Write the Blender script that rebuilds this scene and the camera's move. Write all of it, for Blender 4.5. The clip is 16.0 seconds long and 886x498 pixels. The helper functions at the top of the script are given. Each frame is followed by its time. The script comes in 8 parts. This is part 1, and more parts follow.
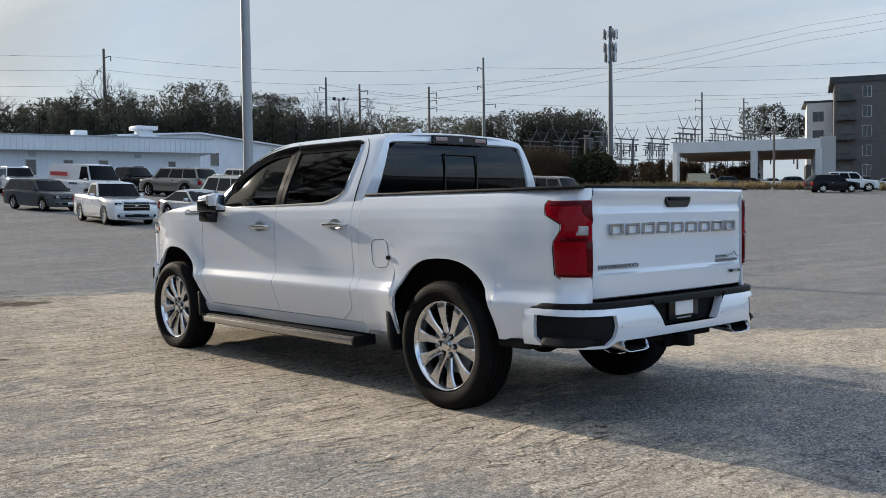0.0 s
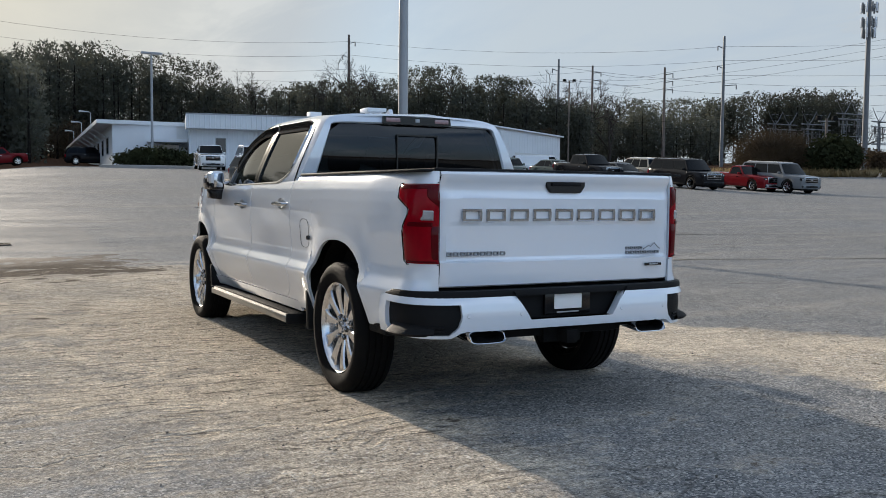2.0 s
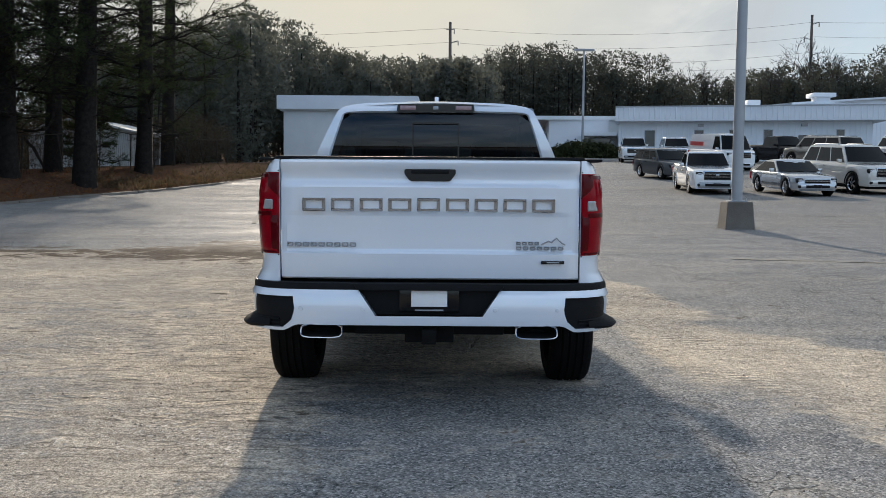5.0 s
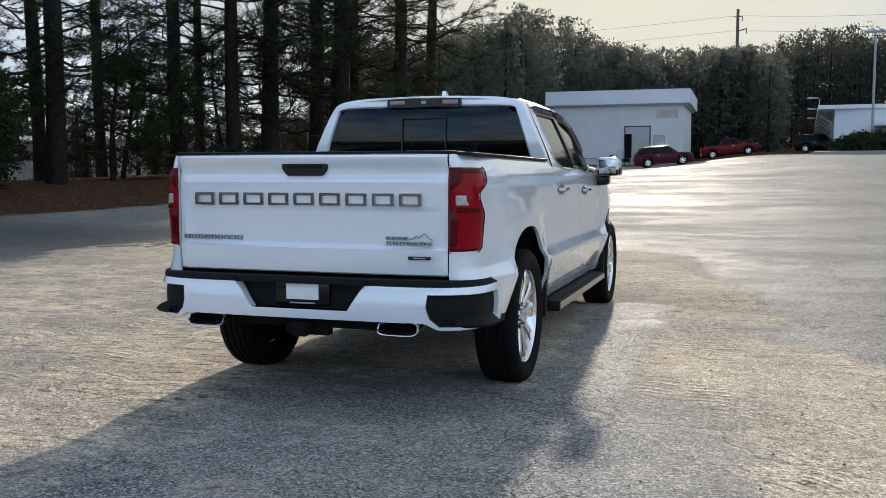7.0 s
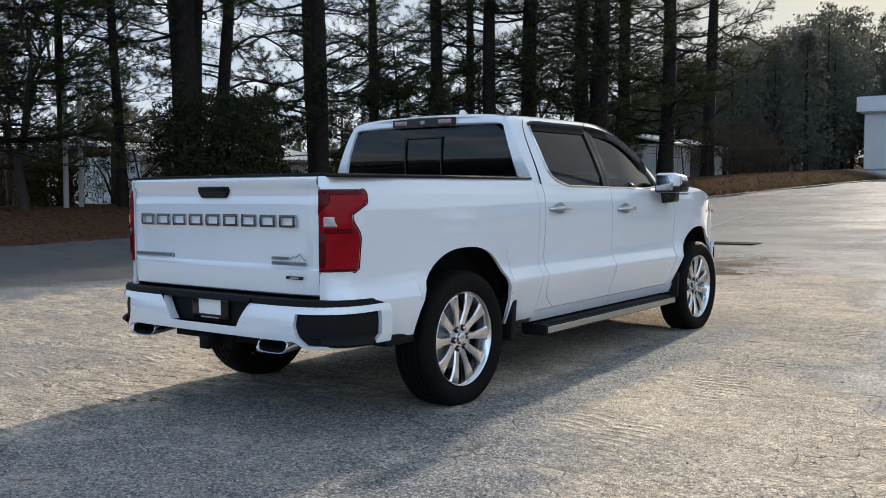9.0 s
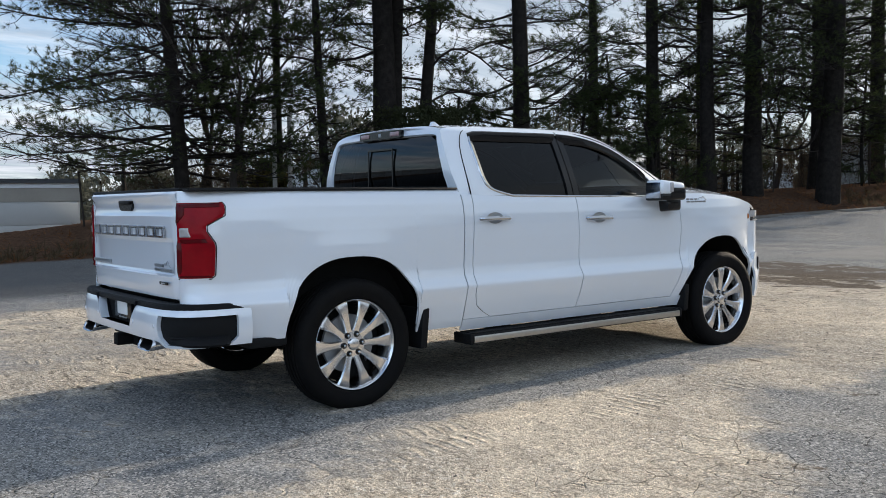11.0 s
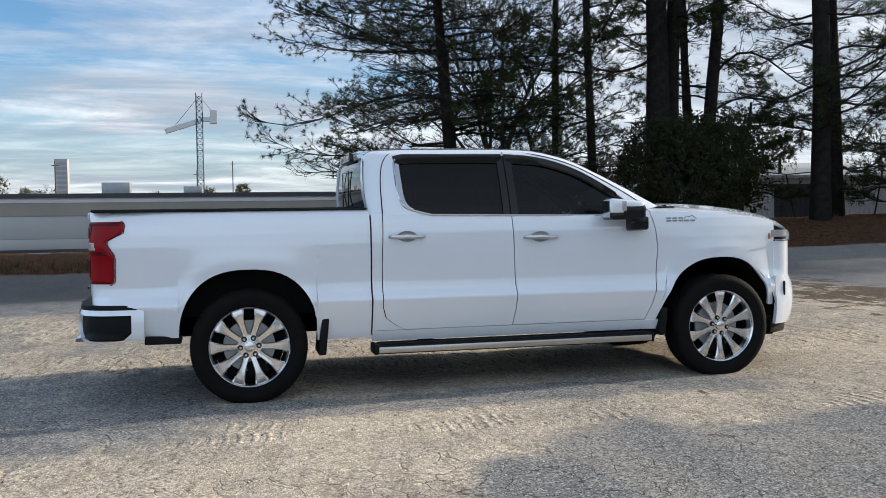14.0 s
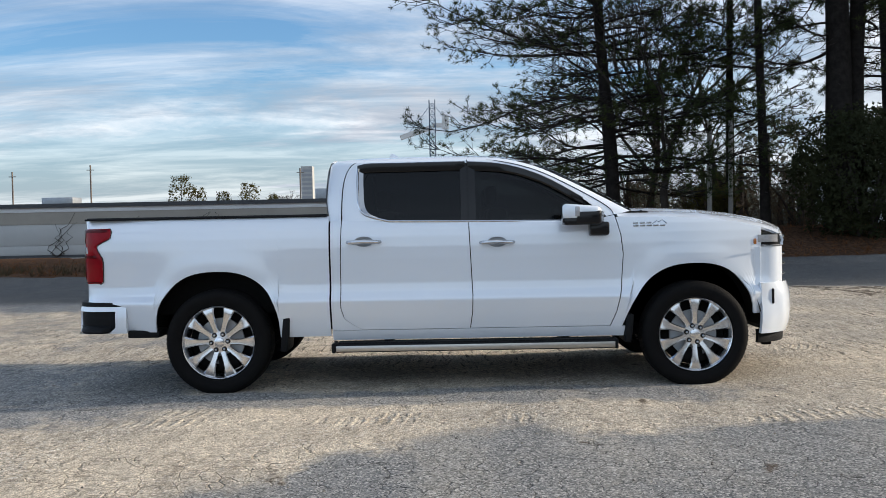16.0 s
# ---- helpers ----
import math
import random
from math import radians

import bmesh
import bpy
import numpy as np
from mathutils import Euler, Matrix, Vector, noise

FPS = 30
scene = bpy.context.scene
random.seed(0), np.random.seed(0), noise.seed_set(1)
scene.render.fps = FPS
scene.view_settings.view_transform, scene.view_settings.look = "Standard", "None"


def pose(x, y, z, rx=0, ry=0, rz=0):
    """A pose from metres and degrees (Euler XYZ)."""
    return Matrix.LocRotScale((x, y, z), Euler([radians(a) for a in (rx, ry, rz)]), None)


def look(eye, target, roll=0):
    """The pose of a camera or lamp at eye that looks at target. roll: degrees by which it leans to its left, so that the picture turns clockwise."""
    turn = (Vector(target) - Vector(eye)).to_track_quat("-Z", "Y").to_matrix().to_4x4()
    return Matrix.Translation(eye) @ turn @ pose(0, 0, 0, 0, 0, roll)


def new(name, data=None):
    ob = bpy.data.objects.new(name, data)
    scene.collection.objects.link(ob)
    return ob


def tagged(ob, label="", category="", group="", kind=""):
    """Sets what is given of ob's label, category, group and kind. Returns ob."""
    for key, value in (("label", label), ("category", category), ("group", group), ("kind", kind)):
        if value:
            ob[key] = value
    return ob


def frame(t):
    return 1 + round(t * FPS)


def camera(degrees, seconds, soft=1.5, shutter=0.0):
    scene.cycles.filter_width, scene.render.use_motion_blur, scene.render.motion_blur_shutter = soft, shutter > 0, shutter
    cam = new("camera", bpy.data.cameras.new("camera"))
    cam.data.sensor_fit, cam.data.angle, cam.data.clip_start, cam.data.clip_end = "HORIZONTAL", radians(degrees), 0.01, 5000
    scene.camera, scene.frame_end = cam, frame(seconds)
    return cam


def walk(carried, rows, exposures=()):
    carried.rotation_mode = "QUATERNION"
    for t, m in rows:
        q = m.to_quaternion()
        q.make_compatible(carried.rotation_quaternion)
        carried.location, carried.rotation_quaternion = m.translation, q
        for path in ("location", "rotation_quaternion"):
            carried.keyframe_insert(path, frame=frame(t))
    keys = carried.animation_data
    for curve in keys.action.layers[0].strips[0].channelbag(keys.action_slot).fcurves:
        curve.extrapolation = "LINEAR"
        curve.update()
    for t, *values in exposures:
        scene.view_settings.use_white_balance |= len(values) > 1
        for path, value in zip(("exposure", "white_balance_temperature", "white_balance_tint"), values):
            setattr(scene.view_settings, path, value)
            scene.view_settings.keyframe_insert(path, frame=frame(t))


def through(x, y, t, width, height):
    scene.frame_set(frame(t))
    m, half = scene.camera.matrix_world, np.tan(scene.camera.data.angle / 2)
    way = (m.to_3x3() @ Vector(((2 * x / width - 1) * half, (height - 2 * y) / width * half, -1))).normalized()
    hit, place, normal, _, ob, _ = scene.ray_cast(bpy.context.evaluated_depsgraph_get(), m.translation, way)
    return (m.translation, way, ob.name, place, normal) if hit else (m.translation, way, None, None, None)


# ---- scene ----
cam = camera(50.9, 16.0, soft=0.75)
METRES, EYE, TILT, LEAN, TURN = 17.72, 1.28, 0.0, 0.0, -42.2
ROWS = [
    (0.0, 0.0, 0.0, 0.0, -0.03, -2.42, 0.75),
    (0.5, 0.0307, 0.0013, -0.0003, 3.61, -2.51, 0.49),
    (1.0, 0.0602, 0.007, -0.0009, 7.21, -2.88, 0.18),
    (1.5, 0.0908, 0.0139, -0.0005, 10.73, -3.22, -0.24),
    (2.0, 0.1196, 0.0219, -0.0003, 14.56, -3.47, -0.54),
    (2.5, 0.1459, 0.0345, -0.0002, 18.66, -3.67, -0.64),
    (3.0, 0.1746, 0.0489, 0.0002, 23.12, -3.79, -0.65),
    (3.5, 0.1995, 0.0675, 0.0009, 27.87, -3.89, -0.56),
    (4.0, 0.2275, 0.0837, 0.0004, 32.79, -3.95, -0.5),
    (4.5, 0.2508, 0.1023, -0.0, 37.82, -4.11, -0.45),
    (7.0, 0.347, 0.2203, -0.0002, 60.1, -4.47, -0.07),
    (7.5, 0.3611, 0.2489, -0.0004, 64.98, -4.22, 0.1),
    (8.0, 0.3733, 0.2785, -0.0001, 69.9, -3.95, 0.2),
    (8.5, 0.3831, 0.3081, 0.0004, 74.5, -3.75, 0.23),
    (9.0, 0.3906, 0.3398, 0.0015, 78.99, -3.54, 0.4),
    (9.5, 0.3988, 0.372, 0.0016, 83.22, -3.33, 0.67),
    (10.0, 0.4034, 0.4043, 0.0015, 87.32, -3.11, 0.93),
    (12.5, 0.396, 0.5668, 0.0028, 107.24, -3.03, 0.49),
    (13.0, 0.3891, 0.597, 0.0027, 111.02, -2.79, 0.52),
    (13.5, 0.3825, 0.6284, 0.0033, 114.82, -2.42, 0.63),
    (14.0, 0.3714, 0.6558, 0.0033, 118.61, -2.09, 0.79),
    (14.5, 0.3625, 0.6855, 0.0034, 122.27, -1.81, 0.98),
    (15.0, 0.3476, 0.7106, 0.0033, 125.91, -1.78, 1.15),
    (15.5, 0.3325, 0.7377, 0.0035, 129.38, -1.76, 1.19),
    (16.0, 0.314, 0.7613, 0.0031, 132.84, -1.73, 1.1),
]
walk(cam, [(t, pose(0, 0, EYE, TILT, LEAN, TURN) @ pose(METRES * x, METRES * y, METRES * z, 90 + pitch, roll, yaw)) for t, x, y, z, yaw, pitch, roll in ROWS], [(0.0, 0.42), (4.0, 0.42), (7.0, 0.58), (9.5, 0.6), (13.0, 0.5), (16.0, 0.5)])

# ---- world and sun ----
SUN_EL, SUN_AZ = radians(18), radians(-6)
sun_dir = Vector((math.sin(SUN_AZ) * math.cos(SUN_EL), math.cos(SUN_AZ) * math.cos(SUN_EL), math.sin(SUN_EL)))
sun = new("sun", bpy.data.lights.new("sun", "SUN"))
sun.data.energy, sun.data.angle, sun.data.color = 4.1, radians(1.6), (1.0, 0.88, 0.73)
sun.matrix_world = look(sun_dir * 100, (0, 0, 0))

world = bpy.data.worlds.new("sky")
scene.world = world
world.use_nodes = True


class Nodes:
    """A short way to write node trees."""

    def __init__(self, tree):
        self.tree = tree
        tree.nodes.clear()

    def add(self, kind, inputs=None, **props):
        n = self.tree.nodes.new(kind)
        for k, v in props.items():
            setattr(n, k, v)
        for k, v in (inputs or {}).items():
            if isinstance(v, bpy.types.NodeSocket):
                self.tree.links.new(v, n.inputs[k])
            else:
                n.inputs[k].default_value = v
        return n

    def math(self, op, a, b=0.0, clamp=False):
        return self.add("ShaderNodeMath", {0: a, 1: b}, operation=op, use_clamp=clamp).outputs[0]

    def ramp(self, fac, stops):
        n = self.add("ShaderNodeValToRGB", {0: fac})
        while len(n.color_ramp.elements) < len(stops):
            n.color_ramp.elements.new(0.5)
        for e, (p, c) in zip(n.color_ramp.elements, stops):
            e.position = p
            e.color = (c, c, c, 1) if isinstance(c, (int, float)) else (*c, 1)
        return n.outputs[0]

    def mix(self, fac, a, b, blend="MIX"):
        n = self.add("ShaderNodeMix", data_type="RGBA", blend_type=blend)
        for k, v in ((0, fac), (6, a), (7, b)):
            if isinstance(v, bpy.types.NodeSocket):
                self.tree.links.new(v, n.inputs[k])
            else:
                n.inputs[k].default_value = v if isinstance(v, (int, float)) else (*v, 1)
        return n.outputs[2]

    def noise(self, vec, scale, detail=4.0, rough=0.55, dist=0.0):
        return self.add("ShaderNodeTexNoise", {"Vector": vec, "Scale": scale, "Detail": detail, "Roughness": rough, "Distortion": dist}).outputs[0]


w = Nodes(world.node_tree)
sky = w.add("ShaderNodeTexSky", sky_type="NISHITA", sun_disc=False, sun_elevation=SUN_EL, sun_rotation=SUN_AZ, altitude=300, dust_density=1.5)
gen = w.add("ShaderNodeTexCoord").outputs["Generated"]
sep = w.add("ShaderNodeSeparateXYZ", {0: gen})
lift = w.math("ADD", w.math("MAXIMUM", sep.outputs[2], 0.0), 0.12)
flat = w.add("ShaderNodeCombineXYZ", {0: w.math("DIVIDE", sep.outputs[0], lift), 1: w.math("DIVIDE", sep.outputs[1], lift), 2: 0.0}).outputs[0]
long = w.add("ShaderNodeMapping", {"Vector": flat, "Rotation": (0, 0, 0.35), "Scale": (1.0, 0.45, 1.0), "Location": (3.1, 1.7, 0)}).outputs[0]
cover = w.ramp(w.noise(long, 0.85, 8, 0.64, 0.6), [(0.38, 0.0), (0.62, 1.0)])
thick = w.ramp(w.noise(long, 1.9, 7, 0.62, 0.4), [(0.40, 0.0), (0.62, 1.0)])


def dot(v):
    return w.add("ShaderNodeVectorMath", {0: gen, 1: tuple(v)}, operation="DOT_PRODUCT").outputs["Value"]


toward = w.math("MAXIMUM", dot(sun_dir), 0.0)
east = w.math("MULTIPLY", dot((0.86, 0.5, 0.0)), 1.15, True)
west = w.math("POWER", toward, 16.0)
wide = w.math("POWER", toward, 3.0)
grey = w.mix(thick, (0.90, 0.93, 0.98), (0.38, 0.43, 0.52))
warm = w.mix(w.math("MAXIMUM", wide, east), grey, (0.50, 0.56, 0.61))
warm = w.mix(w.math("MULTIPLY", thick, 0.5), warm, (0.42, 0.50, 0.60))
cloud = w.mix(w.math("MULTIPLY", west, 0.8), warm, (0.80, 0.72, 0.54))
facing = w.math("MULTIPLY", dot((0.50, -0.85, 0.25)), 1.0, True)
facing = w.math("MULTIPLY", facing, w.ramp(sep.outputs[2], [(0.03, 0.25), (0.35, 1.0)]))
cloud = w.mix(w.math("MULTIPLY", facing, 0.9), cloud, w.mix(thick, (1.42, 1.70, 2.05), (1.0, 1.24, 1.55)))
low = w.ramp(sep.outputs[2], [(0.02, 1.0), (0.16, 0.0)])
cover2 = w.math("MAXIMUM", w.math("MAXIMUM", cover, w.math("MULTIPLY", low, 0.75)), w.math("MAXIMUM", w.math("MULTIPLY", wide, 1.35), w.math("MULTIPLY", east, 0.95)), True)
veil = w.ramp(dot((-0.60, 0.80, 0.0)), [(0.72, 0.0), (0.86, 1.0)])
cover2 = w.math("MAXIMUM", cover2, w.math("MULTIPLY", veil, 0.92), True)
blue = w.mix(1.0, sky.outputs[0], (0.085, 0.125, 0.165), "MULTIPLY")
both = w.mix(cover2, blue, cloud)
bg = w.add("ShaderNodeBackground", {"Color": both, "Strength": 0.80})
w.tree.links.new(bg.outputs[0], w.add("ShaderNodeOutputWorld").inputs[0])

# ---- materials ----


def mat(name, col, rough=0.6, metal=0.0, var=0.15, scale=4.0, bump=0.0, bscale=60.0, coat=0.0, col2=None, spec=0.5, rvar=0.08, flake=0.0):
    m = bpy.data.materials.new(name)
    m.use_nodes = True
    n = Nodes(m.node_tree)
    co = n.add("ShaderNodeTexCoord").outputs["Object"]
    big = n.noise(co, scale, 5, 0.6)
    fine = n.noise(co, bscale, 3, 0.6)
    dark = col2 or tuple(c * (1 - var) for c in col)
    lite = tuple(min(1.0, c * (1 + var * 0.6)) for c in col)
    base = n.mix(n.ramp(big, [(0.3, 0.0), (0.7, 1.0)]), dark, lite)
    base = n.mix(0.25 if var else 0.0, base, n.mix(fine, tuple(c * (1 - var) for c in col), lite))
    ro = n.math("ADD", rough - rvar, n.math("MULTIPLY", big, 2 * rvar), True)
    p = n.add("ShaderNodeBsdfPrincipled", {"Base Color": base, "Roughness": ro, "Metallic": metal, "Coat Weight": coat, "Coat Roughness": 0.04, "Specular IOR Level": spec})
    if bump:
        b = n.add("ShaderNodeBump", {"Strength": bump, "Distance": 0.01, "Height": n.math("ADD", fine, big)})
        n.tree.links.new(b.outputs[0], p.inputs["Normal"])
    n.tree.links.new(p.outputs[0], n.add("ShaderNodeOutputMaterial").inputs[0])
    return m


def glass(name, tint, gloss=0.02, extra=0.0, ior=1.33):
    m = bpy.data.materials.new(name)
    m.use_nodes = True
    n = Nodes(m.node_tree)
    co = n.add("ShaderNodeTexCoord").outputs["Object"]
    clear = n.add("ShaderNodeBsdfTransparent", {"Color": (*tint, 1)})
    shine = n.add("ShaderNodeBsdfGlossy", {"Color": (0.95, 0.97, 1.0, 1), "Roughness": n.math("ADD", gloss, n.math("MULTIPLY", n.noise(co, 5), 0.03))})
    f = n.math("ADD", n.add("ShaderNodeFresnel", {"IOR": ior}).outputs[0], extra, True)
    mx = n.add("ShaderNodeMixShader", {0: f, 1: clear.outputs[0], 2: shine.outputs[0]})
    n.tree.links.new(mx.outputs[0], n.add("ShaderNodeOutputMaterial").inputs[0])
    return m


def foliage(name, col, var=0.35, through=0.45):
    """Leaves and needles: each island its own shade, some light through."""
    m = bpy.data.materials.new(name)
    m.use_nodes = True
    n = Nodes(m.node_tree)
    rnd = n.add("ShaderNodeNewGeometry").outputs["Random Per Island"]
    pos = n.add("ShaderNodeNewGeometry").outputs["Position"]
    a = n.mix(rnd, tuple(c * (1 - var) for c in col), tuple(c * (1 + var) for c in col))
    a = n.mix(n.noise(pos, 0.5, 2), a, tuple(c * k for c, k in zip(col, (1.3, 1.1, 0.7))))
    d = n.add("ShaderNodeBsdfDiffuse", {"Color": a})
    t = n.add("ShaderNodeBsdfTranslucent", {"Color": a})
    mx = n.add("ShaderNodeMixShader", {0: through, 1: d.outputs[0], 2: t.outputs[0]})
    n.tree.links.new(mx.outputs[0], n.add("ShaderNodeOutputMaterial").inputs[0])
    return m


def gravel(name):
    """Loose stones: each island its own grey or tan."""
    m = bpy.data.materials.new(name)
    m.use_nodes = True
    n = Nodes(m.node_tree)
    rnd = n.add("ShaderNodeNewGeometry").outputs["Random Per Island"]
    pos = n.add("ShaderNodeNewGeometry").outputs["Position"]
    a = n.ramp(rnd, [(0.0, (0.05, 0.046, 0.042)), (0.45, (0.16, 0.145, 0.125)), (0.8, (0.36, 0.32, 0.26)), (1.0, (0.55, 0.52, 0.47))])
    a = n.mix(n.math("MULTIPLY", n.noise(pos, 120, 2), 0.5), a, (0.08, 0.075, 0.07))
    p = n.add("ShaderNodeBsdfPrincipled", {"Base Color": a, "Roughness": 0.9, "Specular IOR Level": 0.2})
    n.tree.links.new(p.outputs[0], n.add("ShaderNodeOutputMaterial").inputs[0])
    return m


M_PEARL = mat("pearl_white_paint", (0.74, 0.79, 0.86), 0.16, 0.10, 0.015, 0.8, coat=1.0, rvar=0.03)
M_CHROME = mat("chrome", (0.50, 0.52, 0.55), 0.07, 1.0, 0.05, 20, rvar=0.04)
M_ALLOY = mat("polished_alloy", (0.74, 0.74, 0.75), 0.20, 1.0, 0.08, 12, rvar=0.05)
M_BLACKPL = mat("black_textured_plastic", (0.009, 0.0095, 0.0105), 0.60, 0.0, 0.25, 6, bump=0.2, bscale=300, spec=0.12)
M_GLOSSBLK = mat("gloss_black", (0.006, 0.006, 0.007), 0.16, 0.0, 0.1, 6, spec=0.35)
M_RUBBER = mat("tyre_rubber", (0.0055, 0.0055, 0.006), 0.72, 0.0, 0.3, 9, bump=0.3, bscale=120, col2=(0.009, 0.0085, 0.008), spec=0.08)
M_TAILRED = mat("red_lamp_lens", (0.25, 0.0015, 0.008), 0.10, 0.0, 0.25, 9, spec=0.12, coat=0.12)
M_TAILDARK = mat("dark_red_lamp_lens", (0.085, 0.001, 0.004), 0.10, 0.0, 0.25, 9, spec=0.12, coat=0.1)
M_STOPLENS = mat("smoked_pink_lens", (0.34, 0.21, 0.22), 0.15, 0.0, 0.2, 30, coat=0.6)
M_LENS = mat("clear_lamp_lens", (0.40, 0.40, 0.41), 0.08, 0.2, 0.2, 30, coat=1.0)
M_AMBER = mat("amber_lens", (0.42, 0.13, 0.02), 0.12, 0.0, 0.15, 30, coat=1.0)
M_UNDER = mat("underbody_black", (0.006, 0.006, 0.006), 0.85, 0.0, 0.4, 7, bump=0.3, spec=0.15)
M_TINT = glass("tinted_glass", (0.030, 0.040, 0.047))
M_REARGLASS = glass("tinted_rear_glass", (0.035, 0.050, 0.060), ior=1.46)
M_TINTF = glass("lightly_tinted_glass", (0.07, 0.08, 0.082))
M_WINDOW = mat("dark_window_glass", (0.02, 0.024, 0.03), 0.08, 0.0, 0.3, 1.0, coat=0.5)
M_PLATE = mat("white_plate", (0.85, 0.85, 0.85), 0.4, 0.0, 0.03, 20)
M_WHITEMETAL = mat("white_sheet_metal", (0.70, 0.74, 0.78), 0.5, 0.0, 0.08, 0.4, bump=0.05)
M_WHITEWALL = mat("painted_block_wall", (0.66, 0.68, 0.68), 0.75, 0.0, 0.10, 0.5, bump=0.2, bscale=14)
M_CONCRETE = mat("concrete", (0.36, 0.35, 0.33), 0.85, 0.0, 0.22, 1.5, bump=0.4, bscale=40)
M_PANEL = mat("grey_concrete_panel", (0.46, 0.47, 0.46), 0.8, 0.0, 0.10, 0.3, bump=0.2, bscale=8)
M_PANELTAN = mat("tan_concrete_band", (0.34, 0.32, 0.28), 0.8, 0.0, 0.15, 0.5, bump=0.2, bscale=8)
M_GALV = mat("galvanised_steel", (0.36, 0.38, 0.40), 0.5, 0.6, 0.15, 3)
M_PAINTPOLE = mat("grey_painted_pole", (0.32, 0.34, 0.36), 0.5, 0.2, 0.1, 2)
M_WOODPOLE = mat("weathered_pole_wood", (0.16, 0.13, 0.11), 0.9, 0.0, 0.3, 3, bump=0.4, bscale=30)
M_BARK = mat("pine_bark", (0.024, 0.021, 0.019), 0.95, 0.0, 0.55, 6, bump=1.0, bscale=22, spec=0.08)
M_TWIG = mat("bare_twig", (0.05, 0.043, 0.038), 0.95, 0.0, 0.3, 4, spec=0.1)
M_NEEDLE = foliage("pine_needles", (0.040, 0.056, 0.030), 0.35, 0.28)
# distance haze is put into these two colours: paler, bluer needles
M_FARHAZE = foliage("hazed_far_pine_needles", (0.092, 0.106, 0.108), 0.3, 0.45)
M_HILLHAZE = foliage("hazed_hill_pine_needles", (0.066, 0.076, 0.076), 0.3, 0.35)
M_LEAF = foliage("dark_evergreen_leaves", (0.032, 0.040, 0.026), 0.35, 0.15)
M_OLIVE = foliage("olive_foliage", (0.075, 0.075, 0.035))
M_BRUSH = foliage("bare_brush", (0.062, 0.052, 0.044), 0.35, 0.25)
M_STRAW = foliage("dry_grass", (0.24, 0.20, 0.135))
M_TANPAINT = mat("old_tan_paint", (0.52, 0.50, 0.44), 0.8, 0.0, 0.25, 1.2)
M_DEADGRASS = foliage("dead_grass", (0.080, 0.066, 0.050))
M_KERB = mat("dirty_kerb_concrete", (0.14, 0.128, 0.112), 0.9, 0.0, 0.4, 1.2, bump=0.6, bscale=30, col2=(0.09, 0.07, 0.055))
M_STEPSTRIP = mat("brushed_aluminium", (0.50, 0.48, 0.45), 0.34, 1.0, 0.1, 30)
M_SUBSTEEL = mat("weathered_substation_steel", (0.15, 0.16, 0.17), 0.6, 0.2, 0.2, 1)
M_GRAVEL = gravel("loose_gravel")
M_DARKROOF = mat("dark_roof_edge", (0.05, 0.055, 0.06), 0.6, 0.0, 0.2, 2)
M_DARKBRICK = mat("dark_grey_cladding", (0.12, 0.115, 0.11), 0.7, 0.0, 0.2, 0.8, bump=0.2)
M_INTERIOR = mat("dark_interior", (0.022, 0.021, 0.02), 0.8, 0.0, 0.3, 5)
M_REDSIGN = mat("red_lettering", (0.5, 0.05, 0.05), 0.5, 0.0, 0.05, 5)
M_YELLOWLINE = mat("faded_road_paint", (0.30, 0.28, 0.24), 0.95, 0.0, 0.35, 3, spec=0.04)
M_IRON = mat("cast_iron", (0.022, 0.020, 0.018), 0.85, 0.0, 0.3, 20, bump=0.4, spec=0.06)
M_CRANE = mat("blue_crane_steel", (0.06, 0.10, 0.16), 0.5, 0.2, 0.15, 1)
M_CRANEW = mat("white_crane_steel", (0.7, 0.7, 0.68), 0.5, 0.1, 0.1, 1)

# ---- mesh helpers ----


def obj(name, bm, material, parent=None, label="", smooth=35.0):
    me = bpy.data.meshes.new(name)
    bm.to_mesh(me)
    bm.free()
    if smooth:
        for p in me.polygons:
            p.use_smooth = True
        me.set_sharp_from_angle(angle=radians(smooth))
    me.materials.append(material)
    ob = new(name, me)
    if parent is not None:
        ob.parent = parent
    if label:
        ob["label"] = label
    return ob


def part(name, bm, material, parent, label="", smooth=35.0):
    return obj(name, bm, material, parent, label, smooth)


def thing(name, label, category, at=(0, 0, 0), rz=0.0, group="", kind=""):
    e = new(name)
    e.empty_display_size = 0.2
    e.matrix_world = pose(*at, 0, 0, rz)
    return tagged(e, label, category, group, kind)


def box(bm, x0, x1, y0, y1, z0, z1, bevel=0.0, seg=2):
    r = bmesh.ops.create_cube(bm, size=1.0)
    for v in r["verts"]:
        v.co = Vector((x0 + (v.co.x + 0.5) * (x1 - x0), y0 + (v.co.y + 0.5) * (y1 - y0), z0 + (v.co.z + 0.5) * (z1 - z0)))
    if bevel:
        bmesh.ops.bevel(bm, geom=list({e for v in r["verts"] for e in v.link_edges}), offset=bevel, segments=seg, affect="EDGES", profile=0.5)
    return bm


def cubes(*boxes, bevel=0.0):
    bm = bmesh.new()
    for b in boxes:
        box(bm, *b, bevel=bevel)
    return bm


